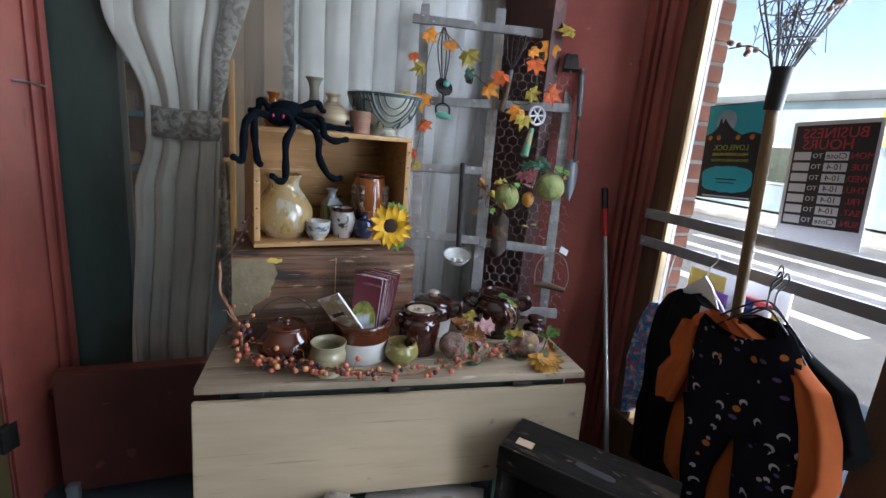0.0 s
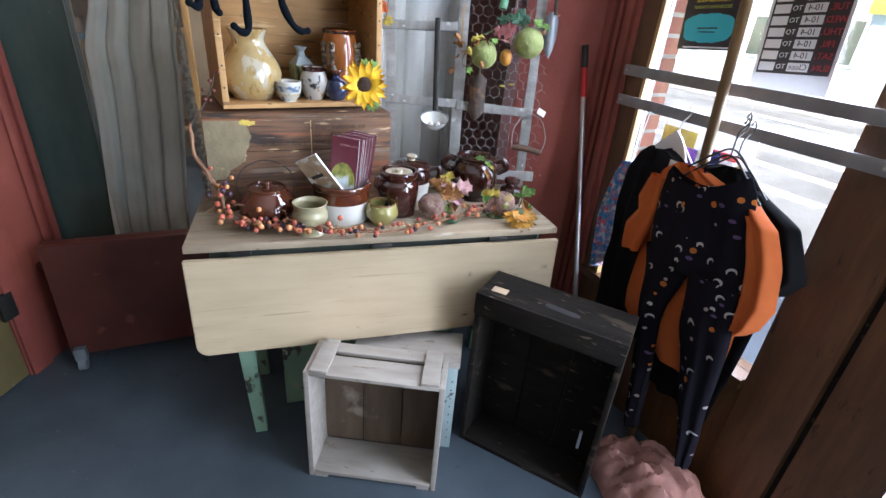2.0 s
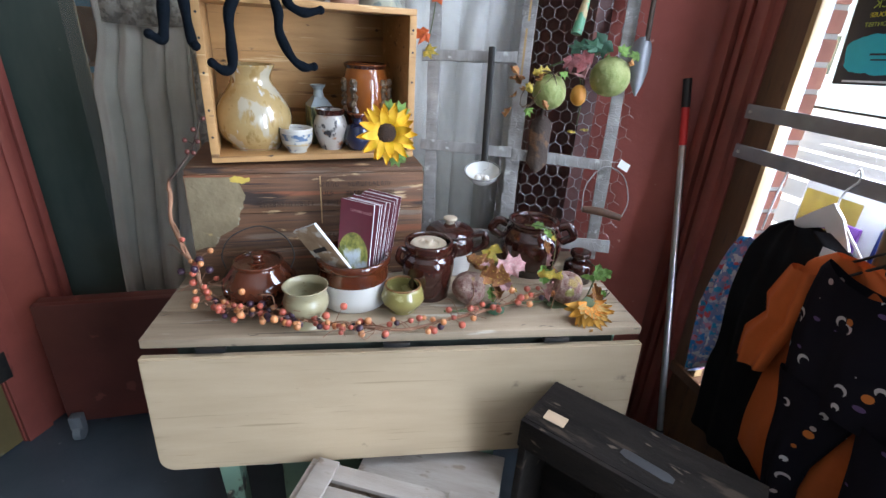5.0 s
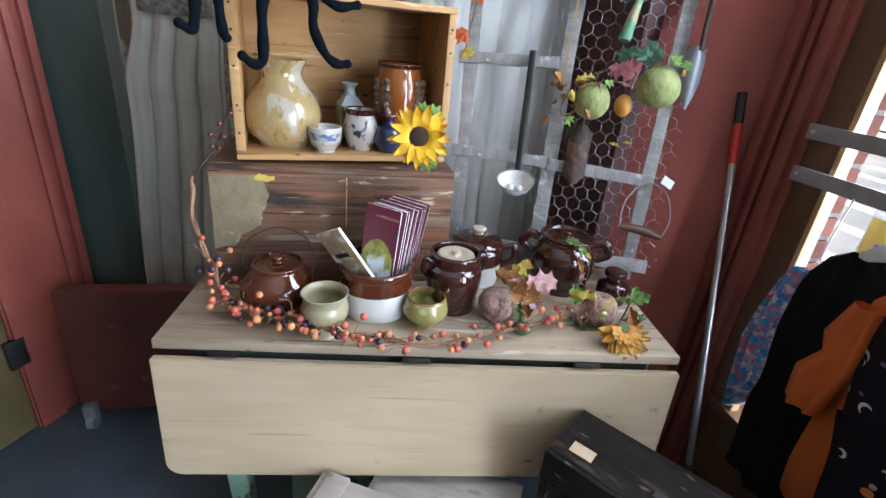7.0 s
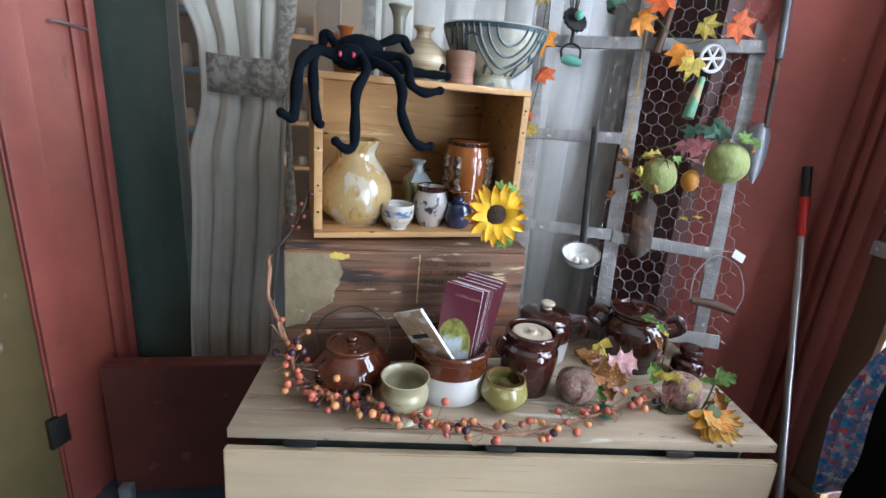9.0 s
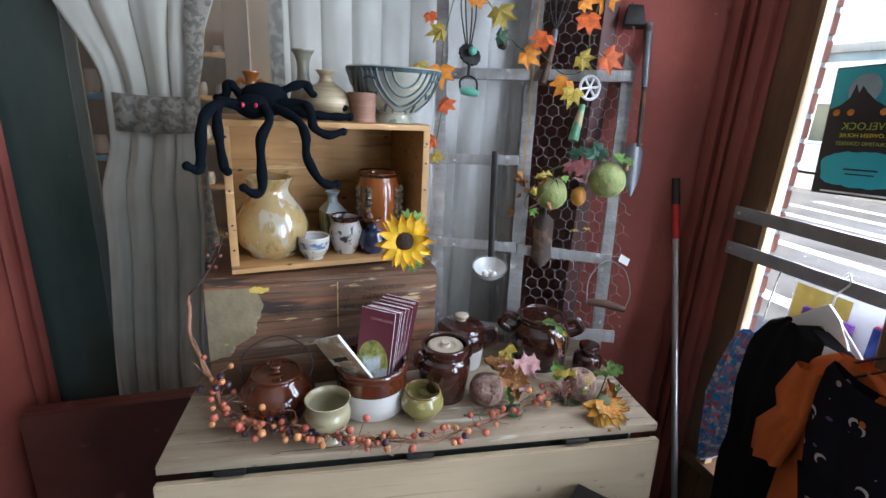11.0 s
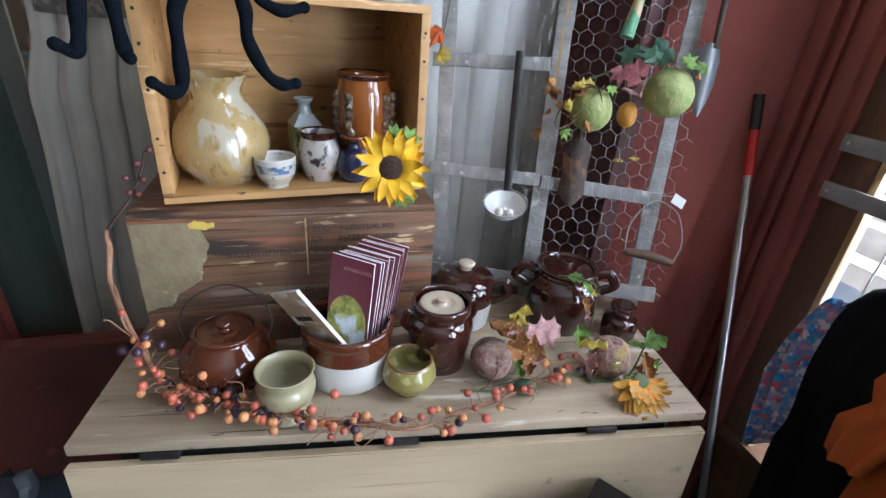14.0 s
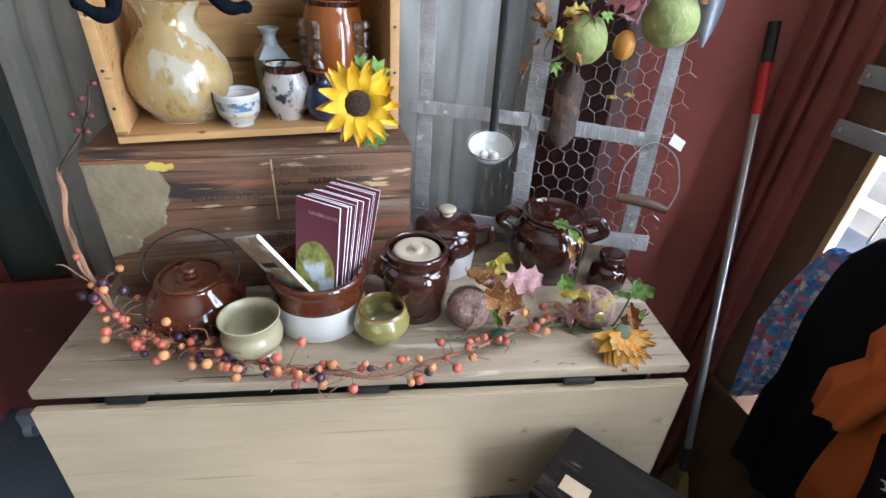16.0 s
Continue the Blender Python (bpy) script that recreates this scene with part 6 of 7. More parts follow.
MAPLE = {c: [maple_mesh("leaf", M[c], k) for k in range(3)] for c in ("orangeleaf", "redleaf", "yellowleaf", "darkgreen", "dryleaf", "pinkleaf", "wineleaf", "green")}


def leaf(parent, colour, at, size, tilt, spin, k=0):
    m = Matrix.Translation(at) @ Euler([radians(a) for a in tilt]).to_matrix().to_4x4() @ Matrix.Rotation(radians(spin), 4, "Z") @ Matrix.Diagonal((size, size, size, 1))
    return part("leaf", MAPLE[colour][k % 3], None, parent, m=m)


sf = thing("sunflower", pose(-0.038, 0.254, 1.157) @ pose(0, 0, 0, 78, 0, -4) @ Matrix.Scale(1.06, 4), "yellow artificial sunflower with green leaves", "flower")
pm = [petal_mesh("petal", ln, 0.0205, M["petal"], c) for ln, c in ((0.050, 0.1), (0.046, 0.34), (0.053, -0.08))]
for k in range(15):
    part("petal", pm[k % 3], None, sf, m=pose(0, 0, 0, 0, 0, k * 24 + 5 * math.sin(k * 7)) @ pose(0.018, 0, 0.0))
for k in range(12):
    part("petal", pm[(k + 1) % 3], None, sf, m=pose(0, 0, 0, 0, 0, k * 30 + 11) @ pose(0.016, 0, 0.005, 0, -18, 0))
ctr = bmesh.new()
ball(0.0225, ctr, 3, (0, 0, 0.007), (1, 1, 0.45), 0.15)
part("centre", ctr, M["seedhead"], sf, "dark brown seed head")
for ang, size in ((60, 0.06), (85, 0.05), (-70, 0.06), (-55, 0.045)):
    leaf(sf, "green", (0.055 * math.cos(radians(ang)), 0.055 * math.sin(radians(ang)), -0.008), size, (0, 0, 0), ang, 1)
part("stem", tube(spline([(0, 0, -0.004), (0.0, 0.01, -0.02), (0.0, 0.018, -0.026)], 5), 0.003, 8), M["stem"], sf)

# ---- berry garland ----
garland = thing("berry_garland", pose(0, 0, 0), "orange and purple artificial berry vine on table", "garland")
vine = spline(VINE, 8)
part("vine", tube(vine, lambda s: 0.0043 * (1.15 - 0.45 * s) * (1 + 0.18 * math.sin(s * 90) * math.sin(s * 37)) * min(1.0, 0.45 + s * 9), 8), M["vine"], garland)
part("vine", tube([v + Vector((0.004 * math.sin(k * 0.5), 0.005 * math.cos(k * 0.4), 0.003 + 0.002 * math.sin(k))) for k, v in enumerate(vine[25:95])], 0.0022, 6), M["vine"], garland, "thin second strand")
TWIG = [(-0.531, 0.221, 1.04), (-0.508, 0.221, 1.068), (-0.487, 0.238, 1.098), (-0.466, 0.246, 1.142), (-0.458, 0.250, 1.173)]
part("vine", tube(spline(TWIG, 6), lambda s: 0.0034 - 0.0016 * s, 6), M["darktwig"], garland, "dark brown twig")
for k in range(7):
    q = Vector(TWIG[2]).lerp(Vector(TWIG[4]), k / 6) + Vector((0.012 * math.sin(k * 2.4), -0.006, 0.008 * math.cos(k * 3)))
    part("dark_berry", ball(0.0055, None, 2, q), M["darkred"], garland)
    part("twig", tube([Vector(TWIG[2]).lerp(Vector(TWIG[4]), k / 6), q], 0.001, 5), M["darktwig"], garland)
bmesh_berry = {c: mesh_of("berry", ball(0.0082, None, 2, rough=0.05), M[c]) for c in ("berry_red", "berry_orange", "berry_dark")}
rng = random.Random(21)
for k in range(145):
    i = min(len(vine) - 1, max(0, int(rng.gauss(66, 12)) if k % 3 == 0 else rng.randrange(36, len(vine))))
    a = vine[i]
    flat = 1.0 if a.z > 0.82 else 0.35
    d = Vector((rng.uniform(-1, 1), rng.uniform(-1.0, 0.45), rng.uniform(-0.1, 1.0) * flat)).normalized() * rng.uniform(0.014, 0.05)
    q = a + d
    if q.y > 0 and q.z < TZ + 0.009:
        q.z = TZ + 0.009
    mid = a.lerp(q, 0.5) + Vector((0, 0, 0.006))
    part("twig", tube([a, mid, q], 0.0009, 5), M["vine"], garland)
    c = rng.choice(("berry_red", "berry_red", "berry_orange", "berry_red", "berry_dark", "berry_orange"))
    s = rng.uniform(0.72, 1.12)
    part("berry", bmesh_berry[c], None, garland, m=Matrix.Translation(q) @ Matrix.Diagonal((s, s, s, 1)))

for k in range(46):
    a = vine[rng.randrange(30, len(vine))]
    up = 1.0 if a.z > 0.82 else 0.3
    d = Vector((rng.uniform(-1, 1), rng.uniform(-0.9, 0.3), rng.uniform(0, 1.0) * up)).normalized() * rng.uniform(0.03, 0.07)
    pts = [a, a + d * 0.4 + Vector((0, 0, 0.008)), a + d * 0.8 + Vector((rng.uniform(-0.01, 0.01), 0, 0.006)), a + d + Vector((rng.uniform(-0.015, 0.015), 0, rng.uniform(-0.012, 0.006) * up))]
    pts = [Vector((q.x, q.y, max(q.z, TZ + 0.002))) if q.y > 0 else q for q in pts]
    part("tendril", tube(spline(pts, 4), 0.0009, 5), M["vine"], garland)

# ---- dried gourds, leaves and dahlia ----
def crinkled_mesh(name, material, cup):
    """A lobed dry leaf of length 1 with waves and a fold along its rib."""
    bm = bmesh.new()
    n = 14
    rows = []
    for k in range(n + 1):
        t = k / n
        w = 0.40 * math.sin(math.pi * min(1, 0.06 + 0.94 * t)) ** 0.7 * (1 + 0.32 * math.sin(t * 19 + cup * 9)) + 0.004
        row = []
        for s in (-1, -0.5, 0, 0.5, 1):
            fold = 0.22 * abs(s) * w / 0.4 + 0.10 * noise.noise(Vector((t * 4, s * 2.5, cup * 20))) + 0.05 * abs(s) * math.sin(t * 16 + s)
            row.append(bm.verts.new((t + 0.05 * abs(s) * math.sin(t * 19), s * w, cup * t * t + fold)))
        rows.append(row)
    for a, b in zip(rows, rows[1:]):
        for k in range(4):
            bm.faces.new((a[k], a[k + 1], b[k + 1], b[k]))
    ex = bmesh.ops.extrude_face_region(bm, geom=list(bm.faces))
    bmesh.ops.translate(bm, vec=(0, 0, -0.012), verts=[v for v in ex["geom"] if isinstance(v, bmesh.types.BMVert)])
    bmesh.ops.recalc_face_normals(bm, faces=bm.faces)
    return mesh_of(name, bm, material)


CURL = {c: crinkled_mesh("leaf", M[c], cu) for c, cu in (("dryleaf", 0.35), ("pinkleaf", -0.2), ("yellowleaf", 0.45), ("green", 0.2))}


def curled(parent, colour, at, length, azimuth, rise, roll=0.0, wide=1.0):
    """A broad curled leaf that starts at a point and points along azimuth, rising."""
    m = Matrix.Translation(at) @ pose(0, 0, 0, 0, 0, azimuth) @ pose(0, 0, 0, 0, -rise, 0) @ pose(0, 0, 0, roll, 0, 0) @ Matrix.Diagonal((length, length * wide, length, 1))
    return part("leaf", CURL[colour], None, parent, m=m)


dg = thing("dried_gourd", pose(0.168, 0.132, TZ), "mauve frosted dried gourd with autumn leaves", "gourd", "gourds on the table")
part("gourd", ball(0.043, None, 3, (0, 0, 0.043), (1, 1, 1.0), 0.12), M["driedgourd"], dg)
for c, at, ln, az, ri, ro, wd in (("dryleaf", (0.05, -0.005, 0.085), 0.075, 190, 22, 45, 1.0), ("dryleaf", (0.02, -0.02, 0.09), 0.075, -25, -12, 35, 0.9), ("yellowleaf", (0.025, 0.012, 0.085), 0.072, 60, 45, 60, 1.1),
                                  ("yellowleaf", (0.035, 0.0, 0.09), 0.05, 110, 60, 50, 1.0), ("pinkleaf", (0.062, 0.005, 0.085), 0.09, 8, 14, 50, 0.8), ("pinkleaf", (0.06, -0.005, 0.09), 0.06, -50, -35, 40, 0.9),
                                  ("pinkleaf", (0.045, -0.01, 0.105), 0.035, 200, 30, 40, 0.8), ("dryleaf", (0.07, -0.01, 0.06), 0.045, -90, -50, 20, 0.7), ("green", (0.05, -0.012, 0.05), 0.04, -80, -60, 10, 0.6), ("yellowleaf", (0.075, -0.012, 0.055), 0.042, -20, -30, 30, 0.6)):
    curled(dg, c, at, ln, az, ri, ro, wd)
part("stem", tube(spline([(0.02, 0, 0.08), (0.05, -0.02, 0.06), (0.06, -0.03, 0.015), (-0.03, -0.05, 0.008)], 6), 0.0016, 6), M["stem"], dg)
part("stem", tube(spline([(-0.01, 0.0, 0.085), (0.0, -0.035, 0.07), (0.0, -0.045, 0.04), (-0.02, -0.05, 0.01)], 6), 0.0013, 6), M["vine"], dg)
part("stem", tube(spline([(-0.07, -0.05, 0.006), (0.0, -0.055, 0.008), (0.08, -0.04, 0.012), (0.22, -0.02, 0.014), (0.28, -0.025, 0.012)], 6), 0.0024, 6), M["stem"], dg, "long green wire stem")
d2 = thing("dried_apple", pose(0.420, 0.125, TZ - 0.016), "mauve frosted artificial apple with ivy sprigs", "apple", "gourds on the table")
part("apple", lathe(smooth_profile([(0, 0.018), (0.02, 0.019), (0.036, 0.034), (0.042, 0.058), (0.036, 0.084), (0.02, 0.096), (0.008, 0.094), (0, 0.09)], 5), 36, wobble=0.02), M["driedgourd"], d2)
part("calyx", ball(0.011, None, 2, (-0.004, -0.039, 0.064), (1.2, 0.3, 1.2), 0.4), M["oliveglaze"], d2, "olive green calyx")
for c, at, ln, az, ri, ro, wd in (("yellowleaf", (-0.02, -0.015, 0.095), 0.065, 200, -5, 45, 0.9), ("pinkleaf", (-0.045, -0.02, 0.085), 0.05, 230, -40, 40, 0.8), ("green", (0.07, -0.005, 0.085), 0.042, 60, 45, 40, 0.8), ("green", (0.075, -0.005, 0.085), 0.045, 5, 25, 50, 0.7),
                                  ("green", (0.075, 0.0, 0.075), 0.04, 180, 10, 40, 0.8), ("dryleaf", (0.07, -0.01, 0.075), 0.06, -80, -60, 20, 0.45), ("green", (0.045, -0.03, 0.03), 0.035, -120, -10, 30, 0.8), ("dryleaf", (0.07, -0.015, 0.05), 0.045, -100, -50, 60, 0.5), ("green", (0.09, -0.01, 0.055), 0.022, -60, -40, 30, 0.8)):
    curled(d2, c, at, ln, az, ri, ro, wd)
part("stem", tube(spline([(0.03, -0.03, 0.012), (0.06, -0.01, 0.05), (0.08, 0.01, 0.10), (0.07, 0.02, 0.115)], 6), 0.002, 6), M["stem"], d2)
part("stem", tube(spline([(0.07, 0.0, 0.06), (0.10, 0.0, 0.04), (0.11, -0.01, 0.055), (0.095, -0.02, 0.03), (0.11, -0.02, 0.02)], 6), 0.0011, 5), M["iron"], d2)
part("stem", tube(spline([(0.06, 0.0, 0.03), (0.09, -0.01, 0.018), (0.105, -0.01, 0.03), (0.115, -0.015, 0.05)], 6), 0.0011, 5), M["iron"], d2)
part("stem", tube(spline([(-0.045, -0.03, 0.012), (-0.04, -0.035, 0.06), (-0.03, -0.03, 0.10), (-0.045, 0.0, 0.12)], 6), 0.0015, 6), M["vine"], d2)
part("moss", ball(0.030, None, 2, (-0.005, -0.005, 0.014), (1.5, 1.1, 0.5), 0.8), M["stem"], d2, "tangle of dark green stems")
ivy = thing("ivy_sprig", pose(0.378, 0.315, TZ) @ Matrix.Diagonal((1, 1, 0.92, 1)), "trailing variegated ivy sprig on bean pot", "ivy")
part("stem", tube(spline([(-0.045, -0.06, 0.178), (-0.01, -0.085, 0.186), (0.025, -0.095, 0.172), (0.035, -0.10, 0.12), (0.03, -0.11, 0.07), (0.03, -0.11, 0.03)], 6), 0.0016, 6), M["stem"], ivy)
for c, at, ln, az, ri, ro, wd in (("green", (-0.03, -0.075, 0.184), 0.035, -20, -15, 30, 0.8), ("green", (0.0, -0.09, 0.178), 0.032, -60, -50, 10, 0.7), ("yellowleaf", (0.01, -0.09, 0.168), 0.03, -40, -60, 10, 0.7), ("dryleaf", (0.0, -0.10, 0.15), 0.04, -70, -75, 0, 0.55), ("pinkleaf", (0.012, -0.108, 0.115), 0.05, -70, -80, 0, 0.45), ("green", (0.0, -0.115, 0.075), 0.055, -80, -78, 0, 0.8)):
    curled(ivy, c, at, ln, az, ri, ro, wd)
da = thing("dried_dahlia", pose(0.450, 0.048, TZ + 0.030) @ pose(0, 0, 0, 38, 0, 6) @ Matrix.Scale(1.3, 4), "faded orange-yellow fabric dahlia lying on table", "flower")
dm = petal_mesh("petal", 0.052, 0.017, M["dahlia_faded"], 0.12)
dm2 = petal_mesh("petal", 0.047, 0.016, M["dahlia_orange"], 0.2)
dm3 = petal_mesh("petal", 0.050, 0.017, M["dahlia_yellow"], 0.05)
for k in range(34):
    a = -188 + k * 196 / 34 + 5 * math.sin(k * 5)
    sc = 0.72 if k % 2 else 1.0
    part("petal", (dm3, dm, dm3, dm2)[(k * 7) % 4], None, da, m=pose(0, 0, 0.004 * (k % 2) + 0.001 * (k % 3), 0, -6 - 14 * (k % 2) + 5 * (k % 3), a) @ Matrix.Diagonal((sc, sc, sc, 1)))
part("core", ball(0.013, None, 2, (0, 0.004, 0.004), (1.3, 1, 0.7), 0.4), M["stem"], da, "green flower base")
solid("green_berry_pod", ball(0.018, None, 2, (0, 0, 0.014), (1.4, 1, 0.85), 0.15), M["darkgreen"], pose(0.225, 0.075, TZ), "small dark green artificial pod", "pod")


# ---- trellis of weathered laths with wire netting and old tools ----
TR = Matrix.Translation((0.267, 0.44, 0.86)) @ Matrix(((0.955, 0.284, 0.074, 0), (-0.296, 0.917, 0.239, 0), (0.0, -0.248, 0.9685, 0), (0, 0, 0, 1)))


def tl(s, z, off=0.0):
    """Trellis coordinates from the run along it, the world's height and the way to the front."""
    s, z = 0.041 + 0.942 * s - 0.034 * z, 0.034 + 0.044 * s + 0.925 * z
    return Vector((s, -off, (z - 0.86) / 0.9685))


trellis = thing("wire_trellis", TR, "weathered grey lath trellis with chicken wire", "trellis")


def lath(a, b, w=0.032, off=0.0, name="lath"):
    a, b = tl(*a, off), tl(*b, off)
    d = b - a
    bm = one_box(0, d.length, -0.006, 0.006, -w / 2, w / 2, 0.0015)
    bmesh.ops.subdivide_edges(bm, edges=[e for e in bm.edges if abs((e.verts[0].co - e.verts[1].co).x) > d.length * 0.5], cuts=14)
    for v in bm.verts:
        v.co.z += 0.0022 * noise.noise(Vector((v.co.x * 14 + a.x * 9, v.co.z * 30, a.z)))
        v.co.y += 0.0015 * noise.noise(Vector((v.co.x * 9, a.z * 3, 7)))
    ang = math.atan2(d.z, d.x)
    return part(name, bm, M["trellis"], trellis, m=Matrix.Translation(a) @ Matrix.Rotation(-ang, 4, "Y"))


lath((-0.195, 0.80), (-0.224, 2.07), 0.036, name="post")
lath((0.055, 0.80), (0.090, 2.06), 0.040, name="post")
lath((0.330, 0.80), (0.400, 1.98), 0.034, name="post")
lath((-0.27, 2.005), (0.445, 1.942), 0.032, 0.0125)
lath((-0.255, 1.672), (0.40, 1.661), 0.032, 0.0125)
lath((-0.245, 1.398), (0.05, 1.396), 0.030, 0.0125)
lath((-0.235, 1.13), (0.055, 1.117), 0.030, 0.0125)
lath((0.06, 1.112), (0.36, 1.088), 0.032, 0.0125)
lath((-0.22, 0.858), (0.385, 0.843), 0.034, 0.0125)
part("blind_strip", one_box(0.055, 0.061, -0.022, -0.019, 0.42, 0.56), M["palewood"], trellis, "thin pale wooden strip")
part("blind_strip", one_box(0.058, 0.064, -0.022, -0.019, 0.58, 1.0), M["palewood"], trellis, "thin pale wooden strip")

# hexagonal netting, one joined sheet of twisted wires
wires = bmesh.new()
hexw, hexh = 0.034, 0.041


def wire_edge(a, b, r=0.00055):
    d = (b - a).normalized()
    s1 = Vector((0, 1, 0))
    s2 = d.cross(s1)
    ra = [wires.verts.new(a + (s1 * math.cos(t) + s2 * math.sin(t)) * r) for t in (0.5, 2.6, 4.7)]
    rb = [wires.verts.new(b + (s1 * math.cos(t) + s2 * math.sin(t)) * r) for t in (0.5, 2.6, 4.7)]
    for k in range(3):
        wires.faces.new((ra[k], ra[(k + 1) % 3], rb[(k + 1) % 3], rb[k]))


def net_point(x, z):
    j = 0.004
    return Vector((x + j * noise.noise(Vector((x * 23, z * 23, 0))), -0.021 - 0.006 * noise.noise(Vector((x * 6, z * 6, 3))), z + j * noise.noise(Vector((x * 23, z * 23, 8)))))


rows_n = int(1.10 / (hexh * 0.75))
for r in range(rows_n):
    z = -0.03 + r * hexh * 0.75
    for c in range(19):
        x = -0.245 + c * hexw + (hexw / 2 if r % 2 else 0)
        if x > 0.37:
            continue
        top = net_point(x, z + hexh * 0.25)
        lo_l = net_point(x - hexw / 2, z)
        lo_r = net_point(x + hexw / 2, z)
        wire_edge(lo_l, top)
        wire_edge(lo_r, top)
        wire_edge(top, net_point(x, z + hexh * 0.75))
tagged(part("netting", wires, M["wire"], trellis, "galvanised hexagonal wire netting"), kind="stuff")

# things hung on the trellis
def hung(name, label, category, group=""):
    return thing(name, TR, label, category, group)


ladle = hung("enamel_ladle", "white enamel ladle with black handle holding eggs", "ladle")
part("handle", tube([tl(-0.024, 1.085, 0.05), tl(-0.026, 1.25, 0.04), tl(-0.027, 1.42, 0.035)], 0.0095, 8, flat=0.3), M["iron"], ladle, "flat black handle")
bowlm = lathe(smooth_profile([(0, -0.04), (0.025, -0.034), (0.042, -0.018), (0.052, 0.0), (0.0505, 0.001), (0.038, -0.018), (0.022, -0.031), (0, -0.036)], 4), 36)
part("bowl", bowlm, M["enamel"], ladle, m=Matrix.Translation(tl(-0.026, 1.055, 0.06)) @ pose(0, 0, 0, 34, 0, 0))
part("rim", lathe([(0.051, -0.001), (0.0535, 0.0005), (0.0515, 0.0025), (0.0495, 0.0005)], 36), M["iron"], ladle, "black rim", m=Matrix.Translation(tl(-0.026, 1.055, 0.06)) @ pose(0, 0, 0, 34, 0, 0))
for x, y in ((-0.012, -0.012), (0.012, -0.014), (0.0, 0.004)):
    eg = new("egg", mesh_of("egg", ball(0.0105, None, 2, (0, 0, 0), (1, 1, 1.25)), M["egg"]))
    eg.matrix_basis = TR @ Matrix.Translation(tl(-0.026, 1.055, 0.06)) @ pose(x, y, -0.022, 34, 0, 0)
    tagged(eg, "small white egg lying in the ladle", "egg", "eggs in the ladle")

beater = hung("rotary_beater", "black rotary egg beater with turquoise handle", "egg beater")
for dx in (-0.022, -0.009, 0.009, 0.022):
    part("wire", tube(spline([tl(-0.128 + dx * 0.3, 1.74, 0.035), tl(-0.13 + dx, 1.83, 0.035 + abs(dx)), tl(-0.135 + dx, 1.90, 0.035), tl(-0.138 + dx * 0.2, 1.96, 0.035)], 6), 0.0022, 6), M["iron"], beater)
gear = lathe([(0, -0.004), (0.033, -0.004), (0.033, 0.004), (0.012, 0.006), (0, 0.006)], 28)
for k, v in enumerate(gear.verts):
    if v.co.xy.length > 0.03 and k % 2:
        v.co.x *= 1.12
        v.co.y *= 1.12
part("gear", gear, M["iron"], beater, m=Matrix.Translation(tl(-0.122, 1.715, 0.05)) @ pose(0, 0, 0, 70, 0, 30))
part("knob", ball(0.013, None, 2), M["mintglaze"], beater, "turquoise knob", m=Matrix.Translation(tl(-0.112, 1.72, 0.07)))
part("shank", tube([tl(-0.122, 1.715, 0.035), tl(-0.124, 1.655, 0.035)], 0.005, 8), M["iron"], beater)
part("yoke", tube(spline([tl(-0.145, 1.605, 0.035), tl(-0.15, 1.64, 0.035), tl(-0.124, 1.655, 0.035), tl(-0.098, 1.64, 0.035), tl(-0.095, 1.605, 0.035)], 6), 0.0035, 8), M["iron"], beater)
part("handle", tube(spline([tl(-0.148, 1.61, 0.035), tl(-0.12, 1.607, 0.035), tl(-0.09, 1.598, 0.035)], 6), lambda s: 0.008 + 0.006 * math.sin(math.pi * s), 12), M["mintglaze"], beater, "turquoise wooden handle")

claw = hung("garden_claw", "dark hand cultivator with worn wooden handle", "garden tool")
part("handle", tube([tl(0.112, 1.63, 0.035), tl(0.125, 1.69, 0.035), tl(0.138, 1.76, 0.035)], lambda s: 0.012 - 0.003 * s, 12), M["handlewood"], claw)
part("ferrule", tube([tl(0.138, 1.76, 0.035), tl(0.143, 1.795, 0.035)], 0.009, 12), M["blade"], claw, "bright steel ferrule")
for dx in (-0.035, -0.012, 0.012, 0.035):
    part("tine", tube(spline([tl(0.143, 1.795, 0.035), tl(0.148 + dx * 0.7, 1.85, 0.04), tl(0.152 + dx, 1.90, 0.055), tl(0.153 + dx, 1.92, 0.075)], 6), 0.0028, 6), M["iron"], claw)

whisk = hung("hand_drill_beater", "white cast wheel with green wooden handle", "egg beater")
wh = bmesh.new()
ringp = [Vector((0.029 * math.cos(k * math.tau / 28), 0, 0.034 * math.sin(k * math.tau / 28))) for k in range(29)]
tube(ringp, 0.0045, 8, wh)
for a in (20, 80, 140):
    q = Vector((0.027 * math.cos(radians(a)), 0, 0.031 * math.sin(radians(a))))
    tube([q, -q], 0.0035, 6, wh)
part("wheel", wh, M["whiteplastic"], whisk, "white painted spoked wheel", m=Matrix.Translation(tl(0.255, 1.615, 0.05)) @ pose(0, 0, 0, 0, 12, 12))
part("handle", tube([tl(0.238, 1.565, 0.045), tl(0.226, 1.51, 0.045), tl(0.214, 1.455, 0.045)], lambda s: 0.008 + 0.009 * s * (1.35 - s * 0.55), 12), M["wornhandle"], whisk, "worn green wooden handle")

